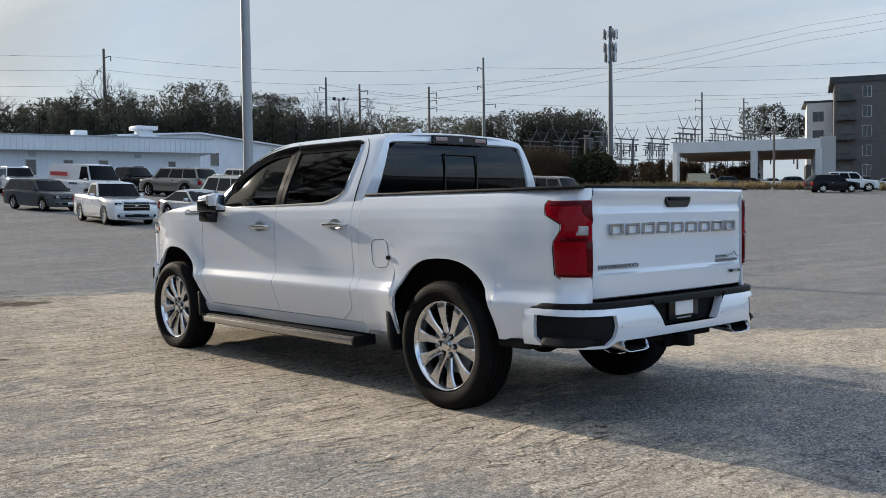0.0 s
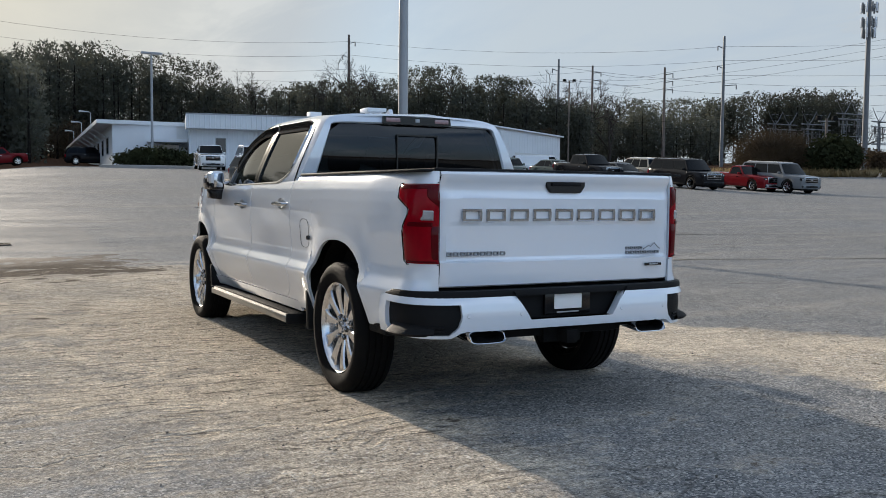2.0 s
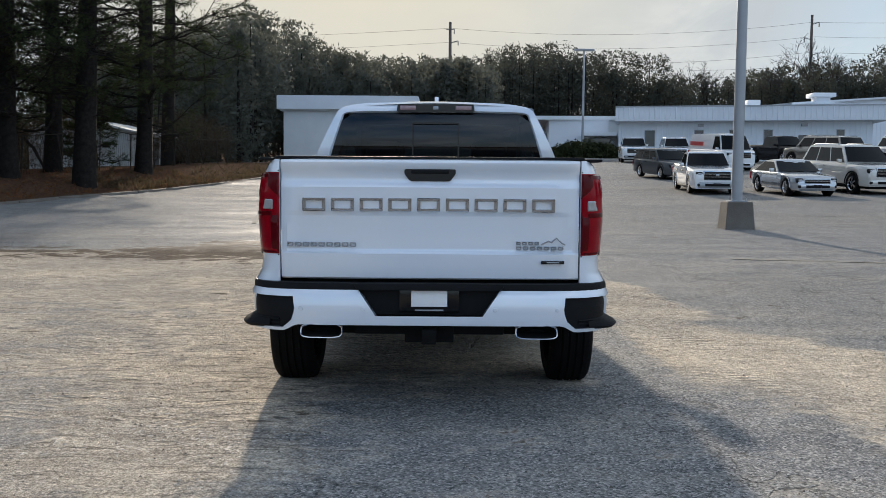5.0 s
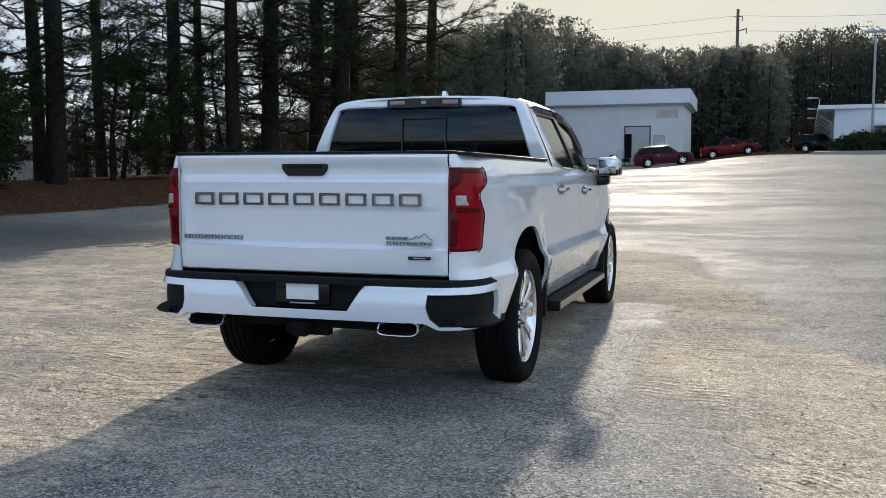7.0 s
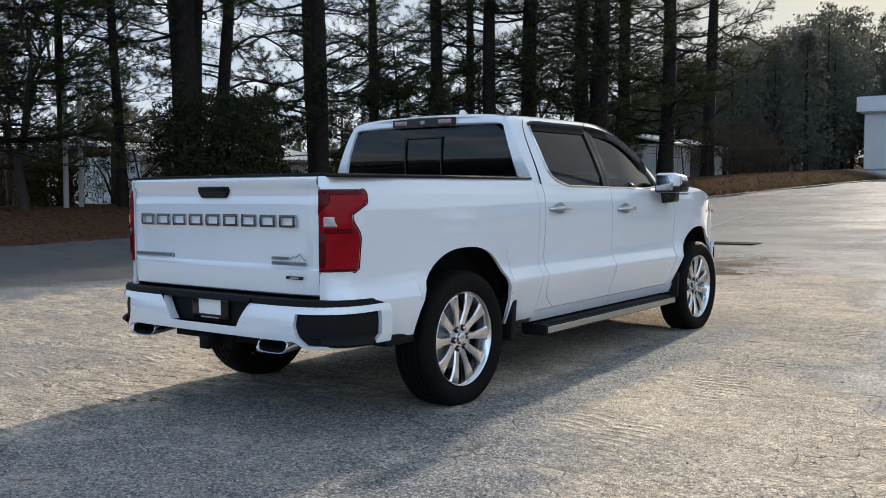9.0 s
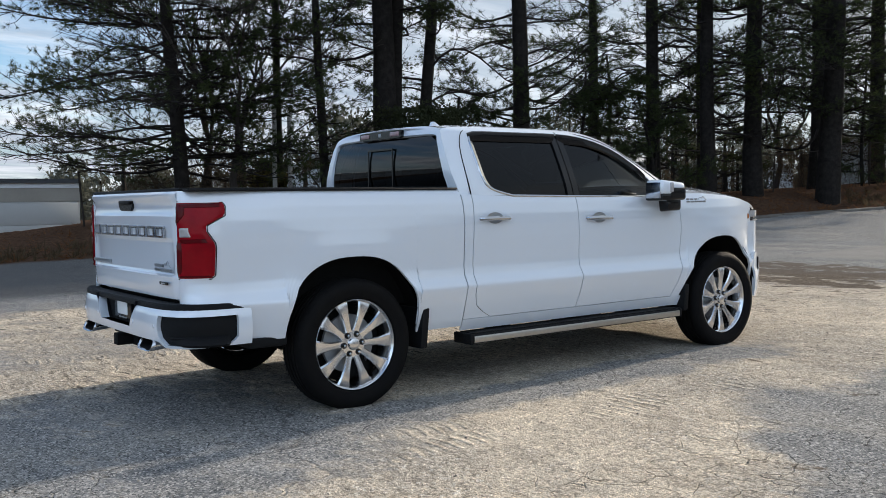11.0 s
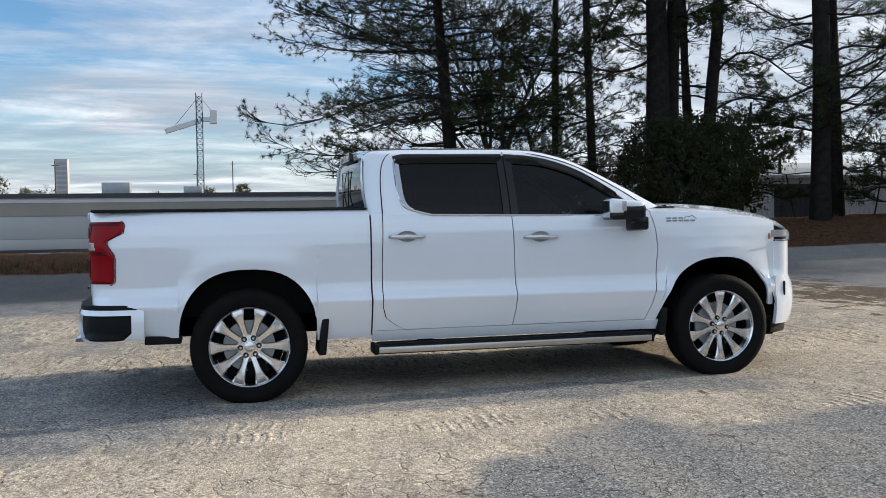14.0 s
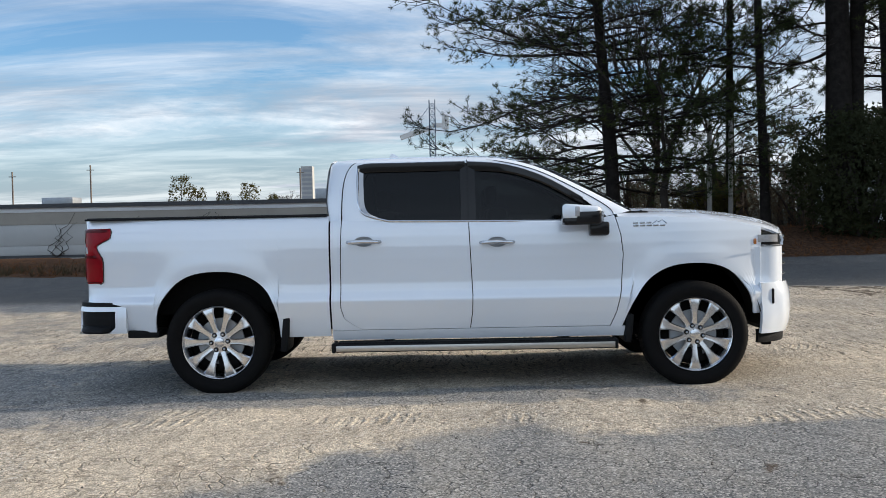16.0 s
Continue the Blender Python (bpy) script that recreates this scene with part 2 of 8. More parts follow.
def tube(bm, pts, radii, sides=8, cap=True):
    """A tube through pts, with a radius at each."""
    pts = [Vector(p) for p in pts]
    if not hasattr(radii, "__len__"):
        radii = [radii] * len(pts)
    rings, up = [], None
    for i, p in enumerate(pts):
        d = (pts[min(i + 1, len(pts) - 1)] - pts[max(i - 1, 0)]).normalized()
        if up is None:
            up = Vector((0, 0, 1)) if abs(d.z) < 0.9 else Vector((1, 0, 0))
        a = d.cross(up).normalized()
        b = a.cross(d).normalized()
        rings.append([bm.verts.new(p + (a * math.cos(k * 2 * math.pi / sides) + b * math.sin(k * 2 * math.pi / sides)) * radii[i]) for k in range(sides)])
    for r, s in zip(rings, rings[1:]):
        for k in range(sides):
            bm.faces.new((r[k], r[(k + 1) % sides], s[(k + 1) % sides], s[k]))
    if cap and sides > 2:
        bm.faces.new(rings[0][::-1])
        bm.faces.new(rings[-1])
    return bm


def lathe(bm, profile, sides=32, m=None, closed=False):
    """Turns (radius, height) pairs round z."""
    rings = []
    for r, h in profile:
        rings.append([bm.verts.new((m @ Vector((r * math.cos(k * 2 * math.pi / sides), r * math.sin(k * 2 * math.pi / sides), h))) if m else (r * math.cos(k * 2 * math.pi / sides), r * math.sin(k * 2 * math.pi / sides), h)) for k in range(sides)])
    pairs = list(zip(rings, rings[1:])) + ([(rings[-1], rings[0])] if closed else [])
    for a, b in pairs:
        for k in range(sides):
            bm.faces.new((a[k], a[(k + 1) % sides], b[(k + 1) % sides], b[k]))
    return bm


def grid(bm, rows, flip=False, close=False):
    """Faces between rows of points."""
    vs = [[bm.verts.new(p) for p in r] for r in rows]
    for a, b in zip(vs, vs[1:]):
        n = len(a)
        for k in range(n if close else n - 1):
            q = (a[k], a[(k + 1) % n], b[(k + 1) % n], b[k])
            bm.faces.new(q[::-1] if flip else q)
    return vs


def prism(bm, outline, z0, z1, m=None):
    """A closed outline in x, y raised from z0 to z1; m places it."""
    lo = [Vector((x, y, z0)) for x, y in outline]
    hi = [Vector((x, y, z1)) for x, y in outline]
    if m is not None:
        lo, hi = [m @ p for p in lo], [m @ p for p in hi]
    a, b = [bm.verts.new(p) for p in lo], [bm.verts.new(p) for p in hi]
    n = len(a)
    for k in range(n):
        bm.faces.new((a[k], a[(k + 1) % n], b[(k + 1) % n], b[k]))
    bm.faces.new(a[::-1])
    bm.faces.new(b)
    return bm


def lerp_table(x, table):
    if x <= table[0][0]:
        return table[0][1]
    for (a, u), (b, v) in zip(table, table[1:]):
        if x <= b:
            return u + (v - u) * (x - a) / (b - a)
    return table[-1][1]


def smoothstep(a, b, x):
    t = min(1.0, max(0.0, (x - a) / (b - a)))
    return t * t * (3 - 2 * t)


# ---- ground: one sheet out to the horizon ----
RISE = [(-4000, 0.0), (0, 0.0), (10, 0.02), (20, 0.15), (38, 0.80), (50, 1.52), (60, 2.2), (75, 2.95), (115, 4.2), (200, 8.0), (400, 16.0), (4000, 40.0)]
KERB = [(-60, -9.5), (25, -9.5), (31, -9.0), (37, -7.6), (47, -6.2), (60, -5.8), (78, -6.4)]


def kerb_x(y):
    return lerp_table(y, KERB)


def lot(x, y):
    """Height of the ground without the bank."""
    s = 0.945 * y + 0.31 * x
    z = sum(lerp_table(s + d, RISE) for d in (-4, -2, 0, 2, 4)) / 5
    z -= 0.42 * smoothstep(32, 52, x) * smoothstep(90, 62, x) * smoothstep(25, 42, y)
    z -= 0.95 * smoothstep(10, -2, x) * smoothstep(42, 84, y)
    return z + 0.12 * smoothstep(-3, -9, x) * smoothstep(3, 14, y)


def bank(x, y):
    d = kerb_x(y) - x
    if y > 84 or d < 0:
        return 0.0
    top = 0.30 + 0.5 * smoothstep(4, 12, y)
    z = 0.12 + (top - 0.12) * smoothstep(0.2, 4.0, d)
    return z - smoothstep(8, 30, d) * (1.3 * smoothstep(30, 0, y) + top)


def ground_z(x, y):
    return lot(x, y) + bank(x, y)


def steps(spans):
    out = []
    for a, b, d in spans:
        n = max(1, round((b - a) / d))
        out += [a + (b - a) * k / n for k in range(n)]
    return out + [spans[-1][1]]


# what lies on the asphalt: sand from X_LEFT to X_RIGHT, lanes of thinner sand, damp strip, patch, tread marks
X_RIGHT = [(-9, 10.5), (-3, 11.0), (2.0, 10.8), (3.4, 10.4), (4.8, 8.8), (5.6, 8.0), (6.6, 7.5), (8.8, 7.15), (12, 6.6), (16, 5.5)]
X_LEFT = [(-9, -3.0), (-2, -2.0), (1.0, -1.5), (3.0, -1.6), (5.1, -1.9), (7, -2.4), (11.5, -3.8), (14, -3.2), (17, -1.5)]


def soft(x, a, b, w):
    return smoothstep(a - w, a + w, x) * smoothstep(b + w, b - w, x)


def sand_at(x, y):
    wob = 0.5 * noise.noise((x * 0.5, y * 0.5, 2))
    band = soft(x + wob, lerp_table(y, X_LEFT), lerp_table(y, X_RIGHT), 0.55) * smoothstep(16.0, 12.5, y + wob) * smoothstep(-11, -8, y)
    # sand thins in a lane behind the truck and a strip beside it
    bare = soft(x + wob, 4.0, 7.0, 0.7) * soft(y + wob, -5.0, 4.6, 1.2)
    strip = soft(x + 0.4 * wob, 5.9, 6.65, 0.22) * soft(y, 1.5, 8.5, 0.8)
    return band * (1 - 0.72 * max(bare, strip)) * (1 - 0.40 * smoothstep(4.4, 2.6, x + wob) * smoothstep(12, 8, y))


COVER = {
    "sand": sand_at,
    "damp": lambda x, y: 1.0 * soft(x, 0.2, 4.6, 0.7) * soft(y, 12.4, 16.2, 0.8) + 0.75 * soft(x, -3.5, 0.4, 0.8) * soft(y, 12.4, 15.0, 0.8),
    "patch": lambda x, y: soft(x - 0.03 * y, -0.2, 3.9, 0.08) * soft(y, 17.6, 25.0, 0.15),
    "alley": lambda x, y: 0.95 * max(soft(x, 7.6, 10.8, 0.5) * soft(y, 3.4, 13.0, 1.0), soft(x, 5.7, 6.7, 0.3) * soft(y, 0.5, 8.0, 0.8)),
    # tree shade beside the kerb, kept as a mask for the colour
    "kerb_shade": lambda x, y: smoothstep(-2.6, -3.8, x + 0.4 * noise.noise((x * 0.4, y * 0.4, 7))) * smoothstep(20, 14, y),
}


def make_ground():
    xs = steps([(-3000, -400, 650), (-400, -80, 40), (-80, -24, 4), (-24, -8, 0.5), (-8, -2, 0.3), (-2, 14, 0.12), (14, 30, 0.8), (30, 120, 5), (120, 400, 35), (400, 3000, 650)])
    ys = steps([(-3000, -300, 675), (-300, -40, 40), (-40, -8, 4), (-8, -3, 0.3), (-3, 12, 0.12), (12, 26, 0.22), (26, 40, 0.7), (40, 120, 4), (120, 400, 28), (400, 3000, 650)])
    X, Y = np.meshgrid(np.array(xs), np.array(ys))
    flatx, flaty = X.ravel(), Y.ravel()
    Z = np.zeros(len(flatx))
    straw = np.zeros(len(flatx))
    marks = {k: np.zeros(len(flatx)) for k in ("sand", "damp", "patch", "alley", "kerb_shade")}
    for i, (x, y) in enumerate(zip(flatx.tolist(), flaty.tolist())):
        z = ground_z(x, y)
        d = kerb_x(y) - x
        if -9 < x < 15 and -9 < y < 20 and d < 0:
            near = smoothstep(15, 11, abs(x - 3)) * smoothstep(16, 10, abs(y - 4))
            z += near * (0.016 * (noise.noise((x * 0.7, y * 0.7, 0))) + 0.010 * noise.noise((x * 2.3, y * 2.3, 5)) + 0.006 * noise.noise((x * 5.5, y * 5.5, 9)))
        if d > 0 and y < 84:
            straw[i] = 1
            z += 0.07 * noise.noise((x * 0.9, y * 0.9, 3)) + 0.03 * noise.noise((x * 4, y * 4, 3))
        if y > 84 + 0.1 * abs(x) or x > 120 or y < -60:
            straw[i] = 1
        Z[i] = z
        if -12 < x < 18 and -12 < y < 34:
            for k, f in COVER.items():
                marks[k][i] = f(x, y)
    nx, ny = len(xs), len(ys)
    idx = np.arange(nx * ny).reshape(ny, nx)
    faces = np.stack([idx[:-1, :-1], idx[:-1, 1:], idx[1:, 1:], idx[1:, :-1]], -1).reshape(-1, 4)
    me = bpy.data.meshes.new("ground")
    me.from_pydata(np.stack([flatx, flaty, Z], -1).tolist(), [], faces.tolist())
    at = me.attributes.new("straw", "FLOAT", "POINT")
    at.data.foreach_set("value", straw)
    for k, val in marks.items():
        me.attributes.new(k, "FLOAT", "POINT").data.foreach_set("value", val)
    me.polygons.foreach_set("use_smooth", [True] * len(me.polygons))
    me.materials.append(ground_material())
    return tagged(new("ground", me), "worn grey asphalt lot strewn with sandy dirt and tyre tracks", "ground", kind="structure")


def ground_material():
    m = bpy.data.materials.new("worn_asphalt_and_sand")
    m.use_nodes = True
    n = Nodes(m.node_tree)
    pos = n.add("ShaderNodeNewGeometry").outputs["Position"]

    def attr(name):
        return n.add("ShaderNodeAttribute", attribute_name=name).outputs["Fac"]

    def near(fac, lo, hi):
        return n.ramp(fac, sorted([(lo, 0.0), (hi, 1.0)]))

    def turned(rz, sx, sy, src):
        return n.add("ShaderNodeMapping", {"Vector": src, "Rotation": (0, 0, rz), "Scale": (sx, sy, 1.0)}).outputs[0]
    warp = n.add("ShaderNodeVectorMath", {0: pos, 1: n.add("ShaderNodeVectorMath", {0: n.add("ShaderNodeTexNoise", {"Vector": pos, "Scale": 1.6, "Detail": 4.0}).outputs[1], 1: (0.5, 0.5, 0.5)}, operation="SUBTRACT").outputs[0]}, operation="ADD").outputs[0]
    # shared noises
    s1 = n.noise(pos, 0.45, 6, 0.62, 0.4)
    s2 = n.noise(pos, 2.2, 7, 0.70)
    s3 = n.noise(pos, 11.0, 5, 0.72, 0.4)
    grit = n.noise(pos, 85, 3, 0.75)
    wide = n.noise(pos, 0.10, 4, 0.6)
    cell = n.add("ShaderNodeTexVoronoi", {"Vector": pos, "Scale": 52.0})
    stone = n.add("ShaderNodeSeparateColor", {0: cell.outputs["Color"]}).outputs[0]
    cell2 = n.add("ShaderNodeTexVoronoi", {"Vector": pos, "Scale": 95.0})
    crumb = n.add("ShaderNodeSeparateColor", {0: cell2.outputs["Color"]}).outputs[0]
    loose = n.ramp(n.noise(pos, 0.8, 4, 0.65, 0.5), [(0.38, 0.12), (0.62, 1.0)])
    # fine raked streaks and broader wheel ruts
    bent = n.mix(0.3, pos, warp)
    scratch = n.noise(turned(0.18, 1.2, 10.0, bent), 2.4, 5, 0.7, 0.1)
    speck = n.noise(pos, 34, 3, 0.8)
    streak = n.noise(turned(0.30, 0.9, 5.0, bent), 1.9, 6, 0.66, 0.2)
    streak2 = n.noise(turned(-0.50, 1.0, 6.0, bent), 1.5, 6, 0.66, 0.2)
    xs_ = n.add("ShaderNodeSeparateXYZ", {0: pos}).outputs[0]
    east_side = n.add("ShaderNodeMapRange", {"Value": xs_, 1: 4.6, 2: 6.4, 3: 0.0, 4: 1.0}).outputs[0]
    along = n.noise(turned(1.30, 0.9, 5.0, bent), 1.9, 6, 0.66, 0.2)
    streak = n.mix(east_side, streak, along)
    scratch = n.mix(east_side, scratch, (0.45, 0.45, 0.45))
    rut = n.noise(turned(0.12, 0.22, 2.4, warp), 1.2, 6, 0.66, 0.3)
    # asphalt: grey binder, pale stones, long dusty scrapes
    asp = n.mix(near(s2, 0.3, 0.7), (0.125, 0.128, 0.134), (0.25, 0.25, 0.25))
    asp = n.mix(near(wide, 0.38, 0.62), asp, (0.19, 0.186, 0.18))
    dust = n.ramp(n.noise(turned(0.25, 0.10, 1.6, warp), 1.0, 5, 0.68), [(0.47, 0.0), (0.68, 1.0)])
    asp = n.mix(n.math("MULTIPLY", dust, 0.50), asp, (0.37, 0.335, 0.28))
    asp = n.mix(n.math("MULTIPLY", n.math("MULTIPLY", attr("alley"), near(s1, 0.40, 0.62)), 0.35), asp, (0.36, 0.33, 0.285))
    asp = n.mix(n.math("MULTIPLY", near(crumb, 0.36, 0.0), 0.8), asp, (0.04, 0.05, 0.05))
    asp = n.mix(n.math("MULTIPLY", near(crumb, 0.66, 0.95), 0.8), asp, (0.46, 0.44, 0.41))
    alley = attr("alley")
    v1 = n.add("ShaderNodeTexVoronoi", {"Vector": n.mix(0.7, pos, warp), "Scale": 4.2, "Randomness": 1.0}, feature="DISTANCE_TO_EDGE").outputs["Distance"]
    v2 = n.add("ShaderNodeTexVoronoi", {"Vector": warp, "Scale": 0.20}, feature="DISTANCE_TO_EDGE").outputs["Distance"]
    gate = n.ramp(n.math("ADD", alley, n.math("MULTIPLY", n.math("SUBTRACT", s2, 0.5), 2.0)), [(0.60, 0.0), (0.95, 0.9)])
    c1 = n.math("MULTIPLY", n.ramp(v1, [(0.0, 1.0), (0.022, 0.0)]), gate)
    c2 = n.math("MULTIPLY", n.ramp(v2, [(0.0, 1.0), (0.004, 0.0)]), 0.6)
    crack = n.math("MAXIMUM", c1, c2)
    asp = n.mix(n.math("MULTIPLY", crack, 0.85), asp, (0.035, 0.033, 0.03))
    # sand: warm, raked, pebbly
    sand = n.mix(near(s2, 0.30, 0.70), (0.50, 0.42, 0.325), (0.74, 0.64, 0.50))
    sand = n.mix(n.math("MULTIPLY", near(s1, 0.56, 0.40), 0.60), sand, (0.31, 0.285, 0.25))
    sand = n.mix(n.math("MULTIPLY", near(streak, 0.48, 0.34), 0.45), sand, (0.20, 0.168, 0.13))
    sand = n.mix(n.math("MULTIPLY", near(streak2, 0.46, 0.34), 0.28), sand, (0.21, 0.176, 0.14))
    sand = n.mix(n.math("MULTIPLY", near(s3, 0.50, 0.32), 0.45), sand, (0.18, 0.15, 0.12))
    sand = n.mix(n.math("MULTIPLY", n.math("MULTIPLY", near(stone, 0.26, 0.0), loose), 0.7), sand, (0.10, 0.09, 0.08))
    sand = n.mix(n.math("MULTIPLY", n.math("MULTIPLY", near(stone, 0.80, 1.0), loose), 0.7), sand, (0.74, 0.70, 0.63))
    clod = n.math("MULTIPLY", near(scratch, 0.53, 0.63), near(s1, 0.34, 0.50))
    sand = n.mix(n.math("MULTIPLY", clod, 0.9), sand, (0.085, 0.072, 0.06))
    raw = n.math("ADD", attr("sand"), n.math("ADD", n.math("MULTIPLY", n.math("SUBTRACT", s2, 0.5), 0.75), n.math("ADD", n.math("MULTIPLY", n.math("SUBTRACT", rut, 0.5), 0.9), n.math("MULTIPLY", n.math("SUBTRACT", s3, 0.5), 0.35))))
    sandm = n.ramp(raw, [(0.36, 0.0), (0.66, 1.0)])
    top = n.mix(n.math("MULTIPLY", sandm, 0.93), asp, sand)
    # damp brown streaks where water stands
    dampm = n.ramp(n.math("ADD", attr("damp"), n.math("ADD", n.math("MULTIPLY", n.math("SUBTRACT", rut, 0.5), 2.4), n.math("MULTIPLY", n.math("SUBTRACT", s2, 0.5), 3.4))), [(0.60, 0.0), (0.80, 1.0)])
    top = n.mix(n.math("MULTIPLY", dampm, 0.85), top, n.mix(s3, (0.055, 0.042, 0.032), (0.13, 0.10, 0.075)))
    # smooth repaired rectangle round the drain
    patch = attr("patch")
    top = n.mix(n.math("MULTIPLY", patch, 0.75), top, n.mix(s2, (0.20, 0.19, 0.175), (0.31, 0.295, 0.27)))
    # the trees' shade by the kerb is painted in as darker asphalt
    kerb_shade = n.math("MULTIPLY", attr("kerb_shade"), n.math("SUBTRACT", 1.0, n.math("MULTIPLY", sandm, 0.8)))
    top = n.mix(n.math("MULTIPLY", kerb_shade, 0.8), top, n.mix(s2, (0.060, 0.061, 0.064), (0.115, 0.114, 0.114)))
    top = n.mix(n.math("ADD", 0.46, n.math("MULTIPLY", sandm, 0.26)), top, n.mix(n.ramp(grit, [(0.38, 0.0), (0.62, 1.0)]), (0.42, 0.42, 0.42), (1.55, 1.55, 1.55)), "MULTIPLY")
    top = n.mix(n.math("ADD", 0.26, n.math("MULTIPLY", sandm, 0.24)), top, n.mix(n.ramp(speck, [(0.36, 0.0), (0.60, 1.0)]), (0.42, 0.41, 0.40), (1.45, 1.45, 1.45)), "MULTIPLY")
    # straw and leaf litter off the lot
    straw = attr("straw")
    lit1 = n.noise(pos, 9, 6, 0.75)
    litter = n.mix(n.ramp(lit1, [(0.35, 0.0), (0.65, 1.0)]), (0.040, 0.025, 0.017), (0.125, 0.072, 0.046))
    col = n.mix(straw, top, litter)
    # tyre tracks pressed into the sand: middle x, y, bearing from +y, half length
    uneven = n.mix(0.05, pos, warp)
    press, rut_line = 0.0, 0.0
    for tx, ty, bearing, half in ((7.05, 6.4, 1, 2.0), (7.28, 8.6, 8, 1.5), (7.10, 2.9, 45, 0.9), (7.42, 2.7, 45, 0.8), (3.35, 3.5, 128, 1.3), (3.55, 6.6, 14, 2.4), (2.2, 5.6, 24, 2.6), (5.4, 10.4, -32, 1.6)):
        c_, s_ = math.cos(radians(bearing)), math.sin(radians(bearing))
        rel = n.add("ShaderNodeVectorMath", {0: uneven, 1: (tx, ty, 0.0)}, operation="SUBTRACT").outputs[0]
        a_ = n.add("ShaderNodeVectorMath", {0: rel, 1: (s_, c_, 0.0)}, operation="DOT_PRODUCT").outputs["Value"]
        u_ = n.math("ABSOLUTE", n.add("ShaderNodeVectorMath", {0: rel, 1: (c_, -s_, 0.0)}, operation="DOT_PRODUCT").outputs["Value"])
        inside = n.math("MULTIPLY", near(u_, 0.135, 0.115), near(n.math("ABSOLUTE", a_), half, half * 0.7))
        lug = n.ramp(n.math("SINE", n.math("ADD", n.math("MULTIPLY", a_, 74.0), n.math("MULTIPLY", u_, 9.0))), [(0.0, 0.0), (0.9, 1.0)])
        press = n.math("MAXIMUM", press, n.math("MULTIPLY", inside, lug))
        rut_line = n.math("MAXIMUM", rut_line, inside)
    worn_in = near(n.noise(pos, 1.3, 4, 0.6), 0.48, 0.58)
    press = n.math("MULTIPLY", n.math("MULTIPLY", press, worn_in), sandm)
    rut_line = n.math("MULTIPLY", n.math("MULTIPLY", rut_line, worn_in), sandm)
    bodies = n.math("ADD", n.math("MULTIPLY", streak, 0.26), n.math("MULTIPLY", streak2, 0.16))
    h = n.math("MULTIPLY", n.math("ADD", bodies, n.math("MULTIPLY", rut, 0.8)), sandm)
    h = n.math("ADD", h, n.math("ADD", n.math("MULTIPLY", s2, 0.8), n.math("MULTIPLY", s3, 0.9)))
    h = n.math("ADD", h, n.math("ADD", n.math("MULTIPLY", n.math("MULTIPLY", near(stone, 0.6, 1.0), loose), 0.30), n.math("MULTIPLY", crumb, 0.18)))
    h = n.math("ADD", h, n.math("ADD", n.math("MULTIPLY", crack, -1.3), n.math("SUBTRACT", n.math("MULTIPLY", press, 0.75), n.math("MULTIPLY", rut_line, 0.55))))
    h = n.math("ADD", h, n.math("ADD", n.math("MULTIPLY", n.math("MULTIPLY", lit1, straw), 4.0), n.math("ADD", n.math("MULTIPLY", grit, 0.45), n.math("MULTIPLY", speck, 0.55))))
    b = n.add("ShaderNodeBump", {"Strength": n.math("ADD", 0.38, n.math("MULTIPLY", sandm, 0.50), True), "Distance": 0.018, "Height": h})
    polish = n.ramp(n.noise(turned(0.5, 0.25, 0.5, warp), 1.0, 5, 0.7, 0.4), [(0.36, 0.0), (0.66, 1.0)])
    dull = n.math("MAXIMUM", n.math("MULTIPLY", sandm, 0.85), n.math("MAXIMUM", straw, kerb_shade), True)
    ro = n.math("ADD", n.math("SUBTRACT", 0.72, n.math("MULTIPLY", polish, 0.14)), n.math("MULTIPLY", dull, 0.22), True)
    p = n.add("ShaderNodeBsdfPrincipled", {"Base Color": col, "Roughness": ro, "Normal": b.outputs[0], "Specular IOR Level": 0.14})
    matt = n.add("ShaderNodeBsdfDiffuse", {"Color": col, "Normal": b.outputs[0]})
    sheen = n.math("MULTIPLY", n.math("ADD", 0.20, n.math("MULTIPLY", polish, 0.20)), n.math("SUBTRACT", 1.0, n.math("MULTIPLY", dull, 0.80)))
    worn = n.add("ShaderNodeMixShader", {0: sheen, 1: matt.outputs[0], 2: p.outputs[0]})
    n.tree.links.new(worn.outputs[0], n.add("ShaderNodeOutputMaterial").inputs[0])
    return m


make_ground()

# ---- the white pickup: x to its right, y ahead, origin on the ground under the rear axle ----
TRUCK_AT = (4.94, 4.39, 0.0)
WB = 3.745
SIDE = [(0.38, 0.875), (0.44, 0.902), (0.485, 0.920), (0.60, 0.957), (0.70, 0.986), (0.724, 0.991), (0.732, 0.988), (0.795, 0.953), (0.855, 0.945), (0.95, 0.951), (1.05, 0.959), (1.14, 0.961), (1.22, 0.956), (1.29, 0.944), (1.335, 0.926), (1.365, 0.912), (1.395, 0.885)]


def arch_r(y, z, yc):
    a, b = abs(y - yc) / 0.487, max(z - 0.45, 0.0) / 0.52
    return (a ** 2.4 + b ** 2.4) ** (1 / 2.4)


def side_x(y, z):
    """Half width of the lower body."""
    x = (lerp_table(z - 0.004, SIDE) + lerp_table(z, SIDE) + lerp_table(z + 0.004, SIDE)) / 3
    for yc in (0.0, WB):
        r = arch_r(y, z, yc)
        x += (0.016 * math.exp(-((max(r, 1.0) - 1.0) / 0.36) ** 2) + 0.009 * smoothstep(1.36, 1.02, max(r, 1.0))) * smoothstep(0.3, 0.5, z + 0.1)
    x -= 0.030 * smoothstep(-0.45, -0.95, y)
    if y > 3.4:
        x -= 0.115 * ((y - 3.4) / 0.9) ** 2
    if y < 0.89:
        x += 0.006
    return x


